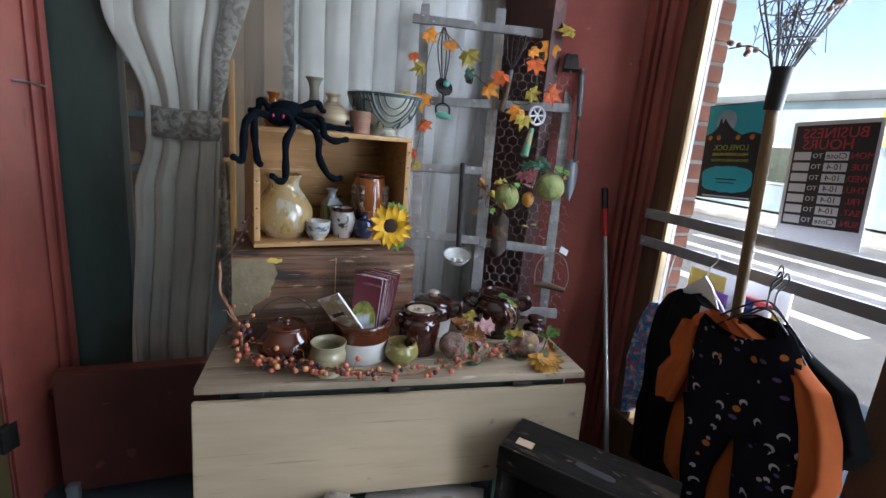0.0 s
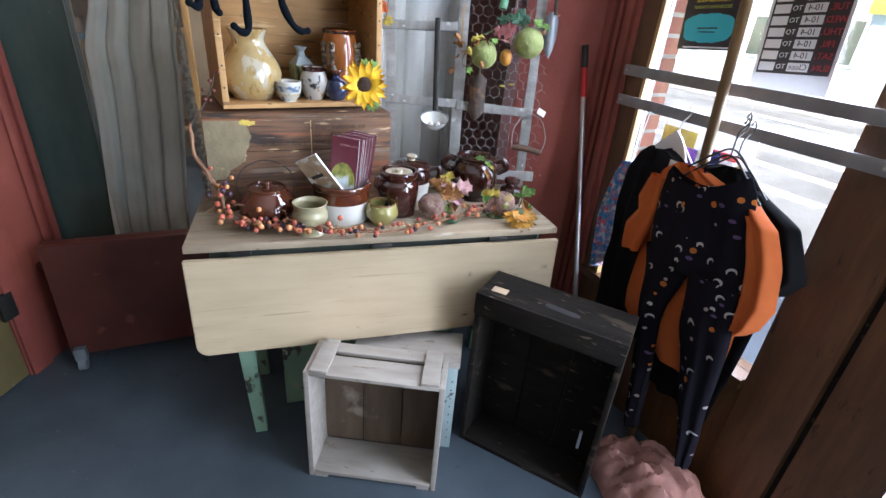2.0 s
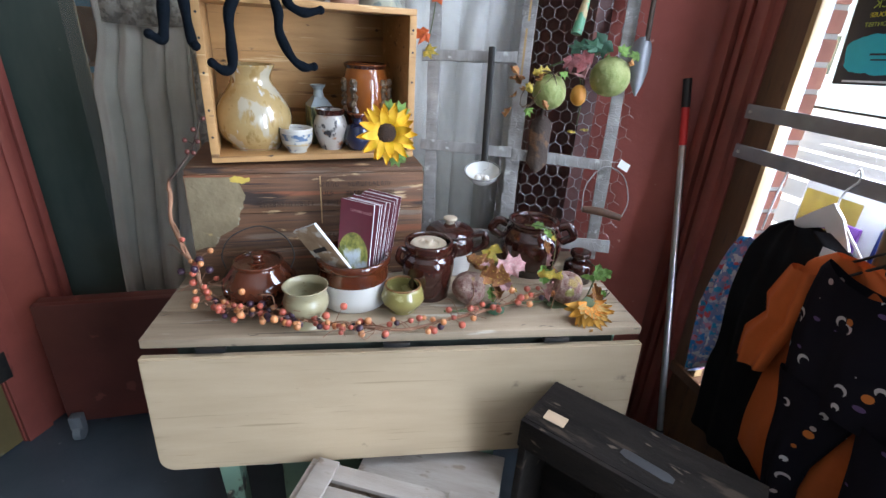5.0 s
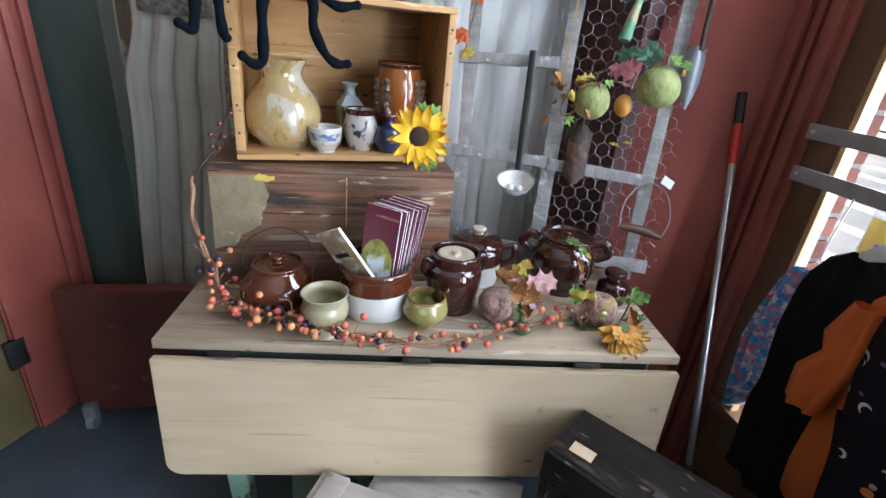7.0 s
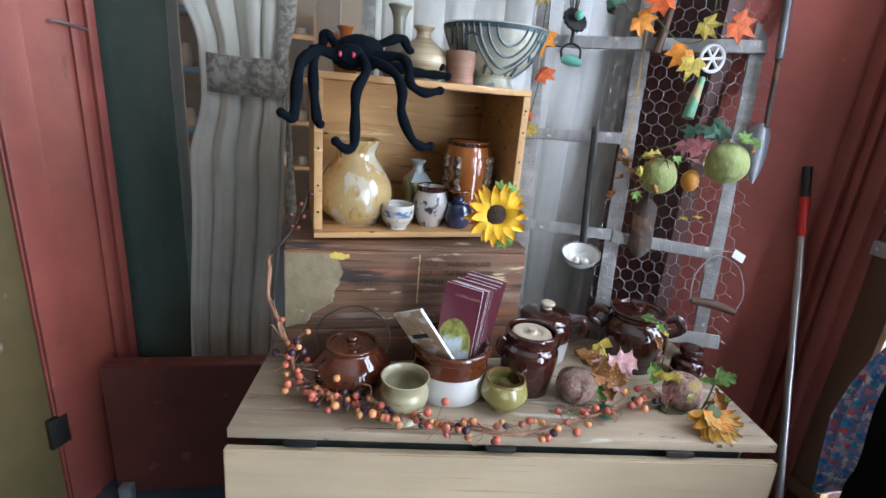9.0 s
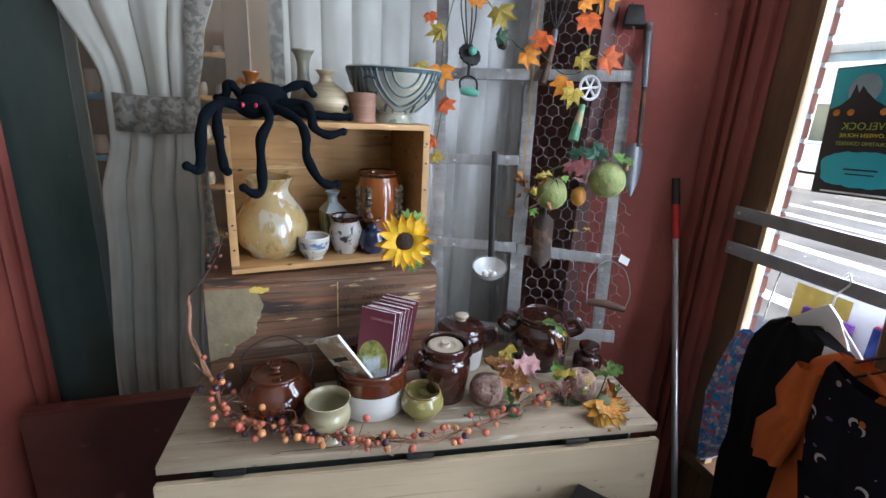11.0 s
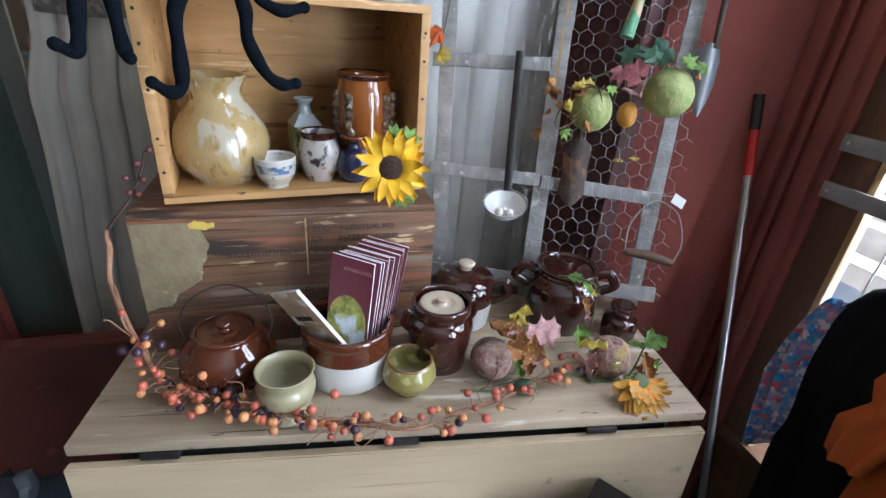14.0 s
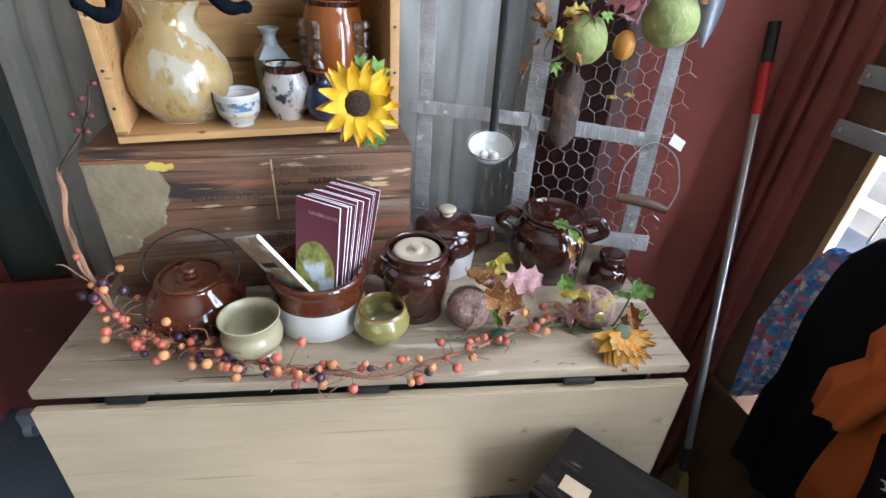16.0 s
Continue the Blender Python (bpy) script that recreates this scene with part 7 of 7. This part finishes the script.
bell = hung("cow_bell", "small dark iron cow bell", "bell")
bm = one_box(-0.031, 0.031, -0.02, 0.02, -0.03, 0.03, 0.006)
for v in bm.verts:
    k = (v.co.z + 0.03) / 0.06
    v.co.x *= 1 - 0.3 * k
    v.co.y *= 1 - 0.35 * k
part("bell_body", bm, M["iron"], bell, m=Matrix.Translation(tl(0.377, 1.83, 0.045)))
part("clapper", ball(0.006, None, 2), M["palewood"], bell, m=Matrix.Translation(tl(0.377, 1.795, 0.045)))
part("hanger", tube(spline([tl(0.37, 1.86, 0.045), tl(0.372, 1.90, 0.03), tl(0.375, 1.935, 0.02)], 5), 0.0014, 6), M["iron"], bell)

lt = hung("long_trowel", "grey steel trowel with long socket handle", "trowel")
part("handle", tube([tl(0.424, 1.81, 0.04), tl(0.422, 1.62, 0.04)], lambda s: 0.012 - 0.002 * s, 12), M["blade"], lt, "grey tubular handle")
part("shank", tube([tl(0.422, 1.62, 0.04), tl(0.414, 1.44, 0.04)], 0.007, 10), M["rust"], lt)


def blade(w, h, thick, tip=0.35):
    bm = bmesh.new()
    prof = [(0, 0.35), (0.08, 0.85), (0.2, 1.0), (0.55, 0.9), (0.8, tip + 0.25), (0.95, tip * 0.6), (1.0, 0.05)]
    rows = []
    for t, k in prof:
        rows.append([bm.verts.new((s * w / 2 * k, 0.25 * w * (s * s) * k, -h * t)) for s in (-1, -0.5, 0, 0.5, 1)])
    for a, b in zip(rows, rows[1:]):
        for k in range(4):
            bm.faces.new((a[k], a[k + 1], b[k + 1], b[k]))
    ex = bmesh.ops.extrude_face_region(bm, geom=list(bm.faces))
    bmesh.ops.translate(bm, vec=(0, thick, 0), verts=[v for v in ex["geom"] if isinstance(v, bmesh.types.BMVert)])
    bmesh.ops.recalc_face_normals(bm, faces=bm.faces)
    return bm


part("blade", blade(0.055, 0.155, 0.003, 0.3), M["blade"], lt, "pointed grey steel blade", m=Matrix.Translation(tl(0.405, 1.45, 0.045)))
dt = hung("rusty_trowel", "dark rusty garden trowel", "trowel")
part("blade", blade(0.062, 0.16, 0.003, 0.75), M["rust"], dt, m=Matrix.Translation(tl(0.140, 1.225, 0.045)))
part("shank", tube([tl(0.140, 1.215, 0.04), tl(0.138, 1.29, 0.035)], 0.006, 8), M["rust"], dt)

gd = hung("gourd_cluster", "two green gourds with autumn leaves hung together", "gourds")
part("gourd", ball(0.046, None, 3, (0, 0, 0), (1, 1, 1.02), 0.08), M["gourd"], gd, m=Matrix.Translation(tl(0.153, 1.288, 0.075)))
part("gourd", ball(0.052, None, 3, (0, 0, 0), (1.02, 1, 0.98), 0.08), M["gourd"], gd, m=Matrix.Translation(tl(0.318, 1.332, 0.08)))
part("small_gourd", ball(0.025, None, 2, (0, 0, 0), (0.9, 0.9, 1.15), 0.1), M["orangegourd"], gd, "small orange gourd", m=Matrix.Translation(tl(0.236, 1.282, 0.07)))
rng = random.Random(8)
for s, z, c, sz in ((0.205, 1.375, "wineleaf", 0.075), (0.245, 1.365, "wineleaf", 0.095), (0.24, 1.335, "pinkleaf", 0.075), (0.225, 1.405, "darkgreen", 0.085), (0.29, 1.42, "darkgreen", 0.10), (0.265, 1.40, "darkgreen", 0.085), (0.30, 1.375, "green", 0.06), (0.335, 1.39, "green", 0.055), (0.38, 1.385, "green", 0.055), (0.372, 1.36, "dryleaf", 0.035), (0.12, 1.315, "dryleaf", 0.05), (0.10, 1.28, "yellowleaf", 0.05), (0.095, 1.235, "green", 0.045), (0.15, 1.235, "dryleaf", 0.035), (0.15, 1.345, "yellowleaf", 0.06), (0.185, 1.335, "green", 0.04), (0.25, 1.185, "yellowleaf", 0.028), (0.236, 1.175, "yellowleaf", 0.026), (0.06, 1.33, "dryleaf", 0.05)):
    if c in CURL and c != "green":
        curled(gd, c, tl(s, z, 0.085 + rng.uniform(0, 0.03)), sz * 0.85, rng.uniform(-180, 0), rng.uniform(-60, 40), rng.uniform(20, 70), rng.uniform(0.5, 0.9))
    else:
        leaf(gd, c, tl(s, z, 0.085 + rng.uniform(0, 0.035)), sz, (80 + rng.uniform(-25, 25), rng.uniform(-25, 25), 0), rng.uniform(0, 360), rng.randrange(3))
for k in range(14):
    a = rng.uniform(0, 6.28)
    q = [tl(0.12 + 0.05 * math.cos(a + d), 1.29 + 0.05 * math.sin(a * 1.3 + d), 0.08 + 0.035 * math.cos(d)) for d in (0, 0.5, 1.0, 1.4)]
    part("dry_tendril", tube(spline(q, 5), 0.0009, 5), M["relief"], gd)
for k in range(6):
    curled(gd, "dryleaf", tl(rng.uniform(0.03, 0.11), rng.uniform(1.23, 1.33), 0.07), rng.uniform(0.03, 0.05), rng.uniform(-160, -20), rng.uniform(-70, 10), rng.uniform(0, 70), 0.7)
part("stem", tube(spline([tl(0.23, 1.36, 0.06), tl(0.245, 1.27, 0.07), tl(0.24, 1.20, 0.06)], 6), 0.0012, 5), M["stem"], gd)
part("stem", tube(spline([tl(0.10, 1.34, 0.06), tl(0.2, 1.38, 0.07), tl(0.31, 1.40, 0.07)], 6), 0.0025, 6), M["stem"], gd)

lg = hung("leaf_garland", "garland of orange, red and yellow maple leaves", "garland")
LEAVES = [(-0.197, 1.917, 'orangeleaf', 0.05), (-0.25, 1.827, 'redleaf', 0.035), (-0.21, 1.775, 'yellowleaf', 0.05), (-0.211, 1.666, 'orangeleaf', 0.065), (-0.201, 1.563, 'redleaf', 0.05), (-0.223, 1.443, 'redleaf', 0.045), (-0.218, 1.396, 'yellowleaf', 0.035), (-0.112, 1.888, 'orangeleaf', 0.05), (-0.034, 1.845, 'yellowleaf', 0.065), (0.053, 1.716, 'orangeleaf', 0.055), (0.108, 1.756, 'redleaf', 0.06), (-0.283, 1.685, 'yellowleaf', 0.04), (0.295, 1.894, 'orangeleaf', 0.06), (0.233, 1.813, 'redleaf', 0.06), (0.366, 1.939, 'yellowleaf', 0.06), (0.292, 1.695, 'redleaf', 0.06), (0.179, 1.627, 'orangeleaf', 0.06), (0.223, 1.703, 'yellowleaf', 0.05), (0.2, 1.593, 'yellowleaf', 0.05), (0.218, 1.863, 'orangeleaf', 0.04), (-0.033, 1.757, 'darkgreen', 0.04)]
rng = random.Random(5)
for k, (s, z, c, sz) in enumerate(LEAVES):
    leaf(lg, c, tl(s, z, 0.05 + rng.uniform(0, 0.04)), sz * 2.0, (80 + rng.uniform(-22, 22), rng.uniform(-25, 25), 0), rng.uniform(200, 340), k)
path = [tl(s, z, 0.045) for s, z in ((-0.225, 1.40), (-0.205, 1.55), (-0.21, 1.70), (-0.20, 1.80), (-0.16, 1.93), (-0.09, 1.90), (-0.03, 1.82), (0.03, 1.74), (0.10, 1.72), (0.17, 1.66), (0.24, 1.68), (0.25, 1.80), (0.29, 1.90), (0.37, 1.95))]
part("stem", tube(spline(path, 6), 0.0016, 6), M["stem"], lg)
part("pine_cone", ball(0.016, None, 2, tl(-0.02, 1.745, 0.06), (1, 1, 1.1), 0.6), M["seedhead"], lg, "small dark cone")

bail = hung("bail_handle", "dark wooden bail handle on bent wire", "handle")
part("grip", tube(spline([tl(0.285, 0.957, 0.05), tl(0.34, 0.952, 0.05), tl(0.40, 0.937, 0.05)], 5), lambda s: 0.009 + 0.003 * math.sin(math.pi * s), 12), M["handlewood"], bail)
part("wire", tube(spline([tl(0.283, 0.957, 0.05), tl(0.29, 1.03, 0.045), tl(0.34, 1.085, 0.035), tl(0.395, 1.06, 0.045), tl(0.415, 0.99, 0.05), tl(0.402, 0.94, 0.05)], 7), 0.0016, 6), M["wire"], bail)
ptag = hung("price_tag", "blank white paper price tag", "tag")
part("card", one_box(-0.016, 0.016, -0.001, 0.0, -0.012, 0.012), M["whitepaper"], ptag, m=Matrix.Translation(tl(0.392, 1.09, 0.045)) @ pose(0, 0, 0, -15, 25, 10))
part("string", tube([tl(0.355, 1.10, 0.03), tl(0.38, 1.10, 0.045)], 0.0006, 4), M["whitepaper"], ptag)

# ---- broom in the corner ----
broom = thing("broom", ROOM.copy(), "steel-handled broom with red and black grip", "broom")
b0, b1 = Vector((0.868, 0.005, 0.03)), Vector((0.852, 0.318, 1.305))
part("pole", tube([b0.lerp(b1, 0.17), b0.lerp(b1, 0.86)], 0.0098, 14), M["steel"], broom, "shiny steel pole")
part("lower_sleeve", tube([b0.lerp(b1, 0.11), b0.lerp(b1, 0.17)], 0.0112, 14), M["black"], broom)
part("red_sleeve", tube([b0.lerp(b1, 0.86), b0.lerp(b1, 0.94)], 0.0113, 14), M["redplastic"], broom, "red plastic sleeve")
part("grip", tube([b0.lerp(b1, 0.94), b0.lerp(b1, 1.0)], 0.0117, 14), M["black"], broom, "black rubber grip")
head = bmesh.new()
for k in range(60):
    a, r = rng.uniform(0, math.tau), rng.uniform(0, 0.022)
    q = b0.lerp(b1, 0.11) + Vector((r * math.cos(a) * 0.5, r * math.sin(a), 0))
    tube([q, Vector((q.x + math.cos(a) * r * 0.9, q.y - 0.02 + math.sin(a) * r * 3.0, 0.004))], 0.0022, 4, head)
part("bristles", head, M["straw"], broom, "worn straw bristles")

# ---- fruit picker with wire basket ----
pk = thing("fruit_picker", ROOM.copy(), "long wooden-handled wire fruit picker in window", "fruit picker")
p0, p1 = Vector((0.845, -0.385, 0.0)), Vector((0.835, -0.285, 1.60))
part("pole", tube([p0, p0.lerp(p1, 0.5), p1], 0.0145, 14), M["polewood"], pk, "worn round wooden pole")
part("socket", tube([p1 - Vector((0, 0, 0.015)), p1 + Vector((0, -0.004, 0.09))], lambda s: 0.021 + 0.004 * s, 14), M["iron"], pk, "dark iron socket")
for k in range(12):
    a = k * math.tau / 12
    pts = spline([p1 + Vector((0.02 * math.cos(a), 0.02 * math.sin(a), 0.08)), p1 + Vector((0.045 * math.cos(a), 0.05 * math.sin(a) - 0.005, 0.15)), p1 + Vector((0.085 * math.cos(a), 0.095 * math.sin(a) - 0.012, 0.25)), p1 + Vector((0.105 * math.cos(a), 0.125 * math.sin(a) - 0.016, 0.36))], 5)
    part("rib", tube(pts, 0.0022, 6), M["iron"], pk)
for h, r in ((0.15, 0.047), (0.23, 0.083), (0.31, 0.105)):
    part("hoop", tube([p1 + Vector((r * math.cos(k * math.tau / 24), r * 1.15 * math.sin(k * math.tau / 24) - 0.012, h)) for k in range(25)], 0.002, 6), M["iron"], pk)
rng = random.Random(9)
nest = bmesh.new()
for k in range(60):
    a, b = [p1 + Vector((rng.gauss(0, 0.03), rng.gauss(0, 0.04), rng.uniform(0.11, 0.3))) for _ in range(2)]
    tube(spline([a, (a + b) / 2 + Vector((0.01, 0.02, 0.02)), b], 3), 0.0012, 4, nest)
part("dried_tangle", nest, M["rust"], pk, "tangle of dried stems")
for sgn in (1, -1):
    a = p1 + Vector((0, 0.03 * sgn, 0.11))
    b = p1 + Vector((-0.02, 0.15 * sgn, 0.15 + (0.14 if sgn < 0 else 0)))
    part("berry_stem", tube(spline([a, (a + b) / 2 + Vector((0, 0, 0.02)), b], 5), 0.002, 6), M["rust"], pk)
    for k in range(7):
        part("dried_berry", ball(0.008, None, 2, a.lerp(b, 0.45 + 0.09 * k) + Vector((rng.uniform(-0.015, 0.015), rng.uniform(-0.01, 0.01), rng.uniform(-0.018, 0.018)))), M["driedgourd"], pk)


# ---- clothes on hangers ----
def cloth(name, outline, u, material, parent, label, folds=6, depth=0.012, thick=0.02, seed=0, bulge=0.03, dip=0.0, tilt=0.0):
    """A hanging cloth between left and right edges (v at heights z), both faces, with soft folds."""
    bm = bmesh.new()
    zs = [o[0] for o in outline]
    nz, nv = 46, 40
    sides = []
    for face in (-1, 1):
        rows = []
        for j in range(nz + 1):
            z = zs[0] + (zs[-1] - zs[0]) * j / nz
            for (za, a0, a1), (zb, b0, b1) in zip(outline, outline[1:]):
                if (za - z) * (zb - z) <= 0:
                    t = (z - za) / (zb - za)
                    v0, v1 = a0 + (b0 - a0) * t, a1 + (b1 - a1) * t
                    break
            row = []
            for i in range(nv + 1):
                s = i / nv
                v = v0 + (v1 - v0) * s
                w = math.sin(math.pi * s) ** 0.5
                fo = depth * math.sin(s * folds * math.tau + seed + 1.5 * noise.noise(Vector((s * 3, z * 3, seed)))) * min(1, 0.35 + 1.4 * j / nz)
                fo += 0.012 * noise.noise(Vector((v * 9, z * 6, seed + 3)))
                row.append(bm.verts.new((u + face * (thick * w + 0.001) + fo - (bulge * w if face < 0 else 0), v, z + 0.008 * noise.noise(Vector((v * 7, z, seed))) + max(0.0, 1 - j / 14) * (tilt * (s - 0.5) - dip * math.sin(math.pi * s)))))
            rows.append(row)
        for j in range(nz):
            for i in range(nv):
                bm.faces.new((rows[j][i], rows[j][i + 1], rows[j + 1][i + 1], rows[j + 1][i]))
        sides.append(rows)
    for e in (0, nv):
        for j in range(nz):
            bm.faces.new((sides[0][j][e], sides[0][j + 1][e], sides[1][j + 1][e], sides[1][j][e]))
    bmesh.ops.recalc_face_normals(bm, faces=bm.faces)
    return part(name, bm, material, parent, label)


def hanger(parent, v, z, u, material, width=0.36, label="wire hanger"):
    pts = [(u, v, z - 0.075), (u, v, z - 0.03), (u + 0.012, v - 0.012, z), (u + 0.02, v, z + 0.02), (u + 0.028, v + 0.012, z + 0.005)]
    part("hook", tube(spline(pts, 6), 0.0022, 6), material, parent, label)
    part("bar", tube(spline([(u, v + width / 2, z - 0.17), (u, v + width * 0.25, z - 0.115), (u, v, z - 0.075), (u, v - width * 0.25, z - 0.115), (u, v - width / 2, z - 0.17)], 6), 0.003, 6), material, parent)


# black shirts at the back
sh = thing("black_shirt", ROOM.copy(), "black cotton shirt on a white plastic hanger", "shirt", "clothes hung in the window")
cloth("torso", [(1.045, -0.105, -0.20), (1.02, -0.065, -0.26), (0.95, -0.030, -0.30), (0.85, -0.022, -0.32), (0.5, -0.04, -0.34), (0.40, -0.045, -0.34)], 0.858, M["blackcloth"], sh, "", 4, 0.008, 0.010, 3, 0.02)
hanger(sh, -0.19, 1.16, 0.862, M["whiteplastic"], 0.22, "white plastic hanger")
white = bmesh.new()
face = white.faces.new([white.verts.new((0.856, v, z)) for v, z in ((-0.185, 1.108), (-0.155, 1.082), (-0.118, 1.045), (-0.125, 1.028), (-0.185, 1.055), (-0.238, 1.008), (-0.252, 1.018), (-0.215, 1.082))])
moved = bmesh.ops.extrude_face_region(white, geom=[face])["geom"]
bmesh.ops.translate(white, vec=(0.007, 0, 0), verts=[v for v in moved if isinstance(v, bmesh.types.BMVert)])
bmesh.ops.recalc_face_normals(white, faces=white.faces)
part("hanger_body", white, M["whiteplastic"], sh, "white plastic hanger body")
part("price_tag", one_box(0.815, 0.816, -0.255, -0.225, 1.005, 1.03), M["whitepaper"], sh, "white paper price tag")
long_shirt = thing("black_shirt", ROOM.copy(), "black cotton shirt hung behind the orange one", "shirt", "clothes hung in the window")
cloth("torso", [(1.06, -0.37, -0.46), (1.04, -0.31, -0.495), (0.965, -0.27, -0.60), (0.80, -0.27, -0.635), (0.5, -0.28, -0.622), (0.30, -0.30, -0.61)], 0.842, M["blackcloth"], long_shirt, "", 4, 0.010, 0.010, 5, 0.012)
cloth("sleeve", [(1.03, -0.47, -0.51), (0.965, -0.52, -0.628), (0.90, -0.56, -0.665), (0.85, -0.59, -0.690), (0.80, -0.61, -0.665), (0.785, -0.62, -0.64)], 0.836, M["blackcloth"], long_shirt, "", 2, 0.006, 0.014, 7, 0.01)
hanger(long_shirt, -0.41, 1.165, 0.842, M["black"], 0.24, "black hanger")
# orange shirt
osh = thing("orange_shirt", ROOM.copy(), "orange halloween tee shirt with short sleeves", "shirt", "clothes hung in the window")
cloth("torso", [(1.032, -0.255, -0.375), (1.0, -0.215, -0.50), (0.95, -0.205, -0.54), (0.80, -0.205, -0.585), (0.6, -0.212, -0.60), (0.49, -0.218, -0.60), (0.43, -0.34, -0.57)], 0.808, M["orangecloth"], osh, "", 3, 0.008, 0.010, 1, 0.010)
cloth("sleeve", [(0.985, -0.20, -0.26), (0.90, -0.172, -0.26), (0.86, -0.185, -0.26), (0.80, -0.152, -0.25), (0.725, -0.160, -0.235)], 0.79, M["orangecloth"], osh, "", 2, 0.008, 0.012, 6, 0.01)
cloth("sleeve", [(1.02, -0.49, -0.52), (0.96, -0.53, -0.605), (0.87, -0.56, -0.65), (0.77, -0.585, -0.678), (0.70, -0.595, -0.66), (0.67, -0.60, -0.635)], 0.79, M["orangecloth"], osh, "", 2, 0.008, 0.016, 8, 0.012)
# printed leggings in front
lgn = thing("printed_leggings", ROOM.copy(), "black leggings with moon and pumpkin print", "leggings", "clothes hung in the window")
cloth("hip", [(1.052, -0.275, -0.515), (1.02, -0.262, -0.542), (0.94, -0.258, -0.558), (0.86, -0.262, -0.578), (0.765, -0.280, -0.598)], 0.77, M["moonprint"], lgn, "", 3, 0.006, 0.012, 2, 0.012, dip=0.045, tilt=0.045)
cloth("leg", [(0.785, -0.276, -0.450), (0.70, -0.295, -0.425), (0.62, -0.312, -0.405), (0.55, -0.330, -0.402), (0.40, -0.360, -0.425), (0.25, -0.385, -0.440), (0.15, -0.405, -0.448)], 0.768, M["moonprint"], lgn, "", 2, 0.005, 0.016, 4, 0.014)
cloth("leg", [(0.785, -0.440, -0.596), (0.72, -0.455, -0.610), (0.61, -0.475, -0.625), (0.45, -0.530, -0.637), (0.30, -0.585, -0.650), (0.19, -0.615, -0.655)], 0.765, M["moonprint"], lgn, "", 2, 0.005, 0.018, 5, 0.014)
hanger(lgn, -0.425, 1.175, 0.79, M["iron"], 0.24, "dark wire hanger")
hanger(osh, -0.405, 1.185, 0.82, M["iron"], 0.26, "thin wire hanger")
# floral cloth beside
fl = thing("floral_scarf", ROOM.copy(), "bright blue and red floral scarf hanging", "scarf", "clothes hung in the window")
cloth("cloth", [(0.96, -0.01, -0.05), (0.918, 0.007, -0.045), (0.84, 0.03, -0.05), (0.74, 0.05, -0.06), (0.65, 0.035, -0.06), (0.57, 0.015, -0.035), (0.54, 0.012, -0.01)], 0.855, M["floral"], fl, "", 3, 0.012, 0.01, 9, 0.01)
part("loop", tube(spline([(0.86, -0.06, 1.14), (0.85, -0.06, 1.07), (0.845, -0.06, 1.0)], 4), 0.002, 6), M["whiteplastic"], fl)


# pink fleece on the floor
def heap():
    bm = bmesh.new()
    n = 56
    g2 = []
    for j in range(n + 1):
        row = []
        for i in range(n + 1):
            x, y = i / n * 2 - 1, j / n * 2 - 1
            r = math.sqrt(x * x + y * y)
            a = math.atan2(y, x)
            edge = 0.85 + 0.18 * noise.noise(Vector((math.cos(a) * 1.5, math.sin(a) * 1.5, 2)))
            h = max(0, 1 - r / edge)
            z = 0.17 * h ** 0.55 * (0.8 + 0.5 * noise.noise(Vector((x * 2.2, y * 2.2, 5)))) + 0.075 * abs(noise.noise(Vector((x * 4 + y * 2.5, y * 3, 1)))) * min(1, h * 4) + 0.02 * abs(noise.noise(Vector((x * 11, y * 9 + x * 4, 6)))) * min(1, h * 5)
            s = min(1, edge / r) if r > 0 else 1
            row.append(bm.verts.new((x * 0.19 * s, y * 0.26 * s, max(0.002, z))))
        g2.append(row)
    for j in range(n):
        for i in range(n):
            bm.faces.new((g2[j][i], g2[j][i + 1], g2[j + 1][i + 1], g2[j + 1][i]))
    return bm


solid("pink_blanket", heap(), M["blanket"], room_point(0.735, -0.60, 0.0, 8), "crumpled dusty pink fleece blanket on floor", "blanket")

# ---- bricks of the pier, nearest the window ----
brick = mesh_of("brick", one_box(-0.012, 0.012, -0.098, 0.098, -0.029, 0.029, 0.003), M["brick"])
brick_end = mesh_of("brick", one_box(-0.012, 0.012, -0.045, 0.045, -0.029, 0.029, 0.003), M["brick"])
side = mesh_of("brick", one_box(-0.095, 0.095, -0.008, 0.008, -0.029, 0.029, 0.003), M["brick"])
for k in range(36):
    z = 0.02 + 0.0725 * k
    if k % 2:
        for v in (0.335, 0.541, 0.747):
            part("brick", brick, None, pier, m=pose(1.037, v, z))
    else:
        part("brick", brick_end, None, pier, m=pose(1.037, 0.282, z))
        for v in (0.436, 0.642):
            part("brick", brick, None, pier, m=pose(1.037, v, z))
        part("brick", brick_end, None, pier, m=pose(1.037, 0.796, z))
    part("brick", side, None, pier, m=pose(1.14, 0.238, z))
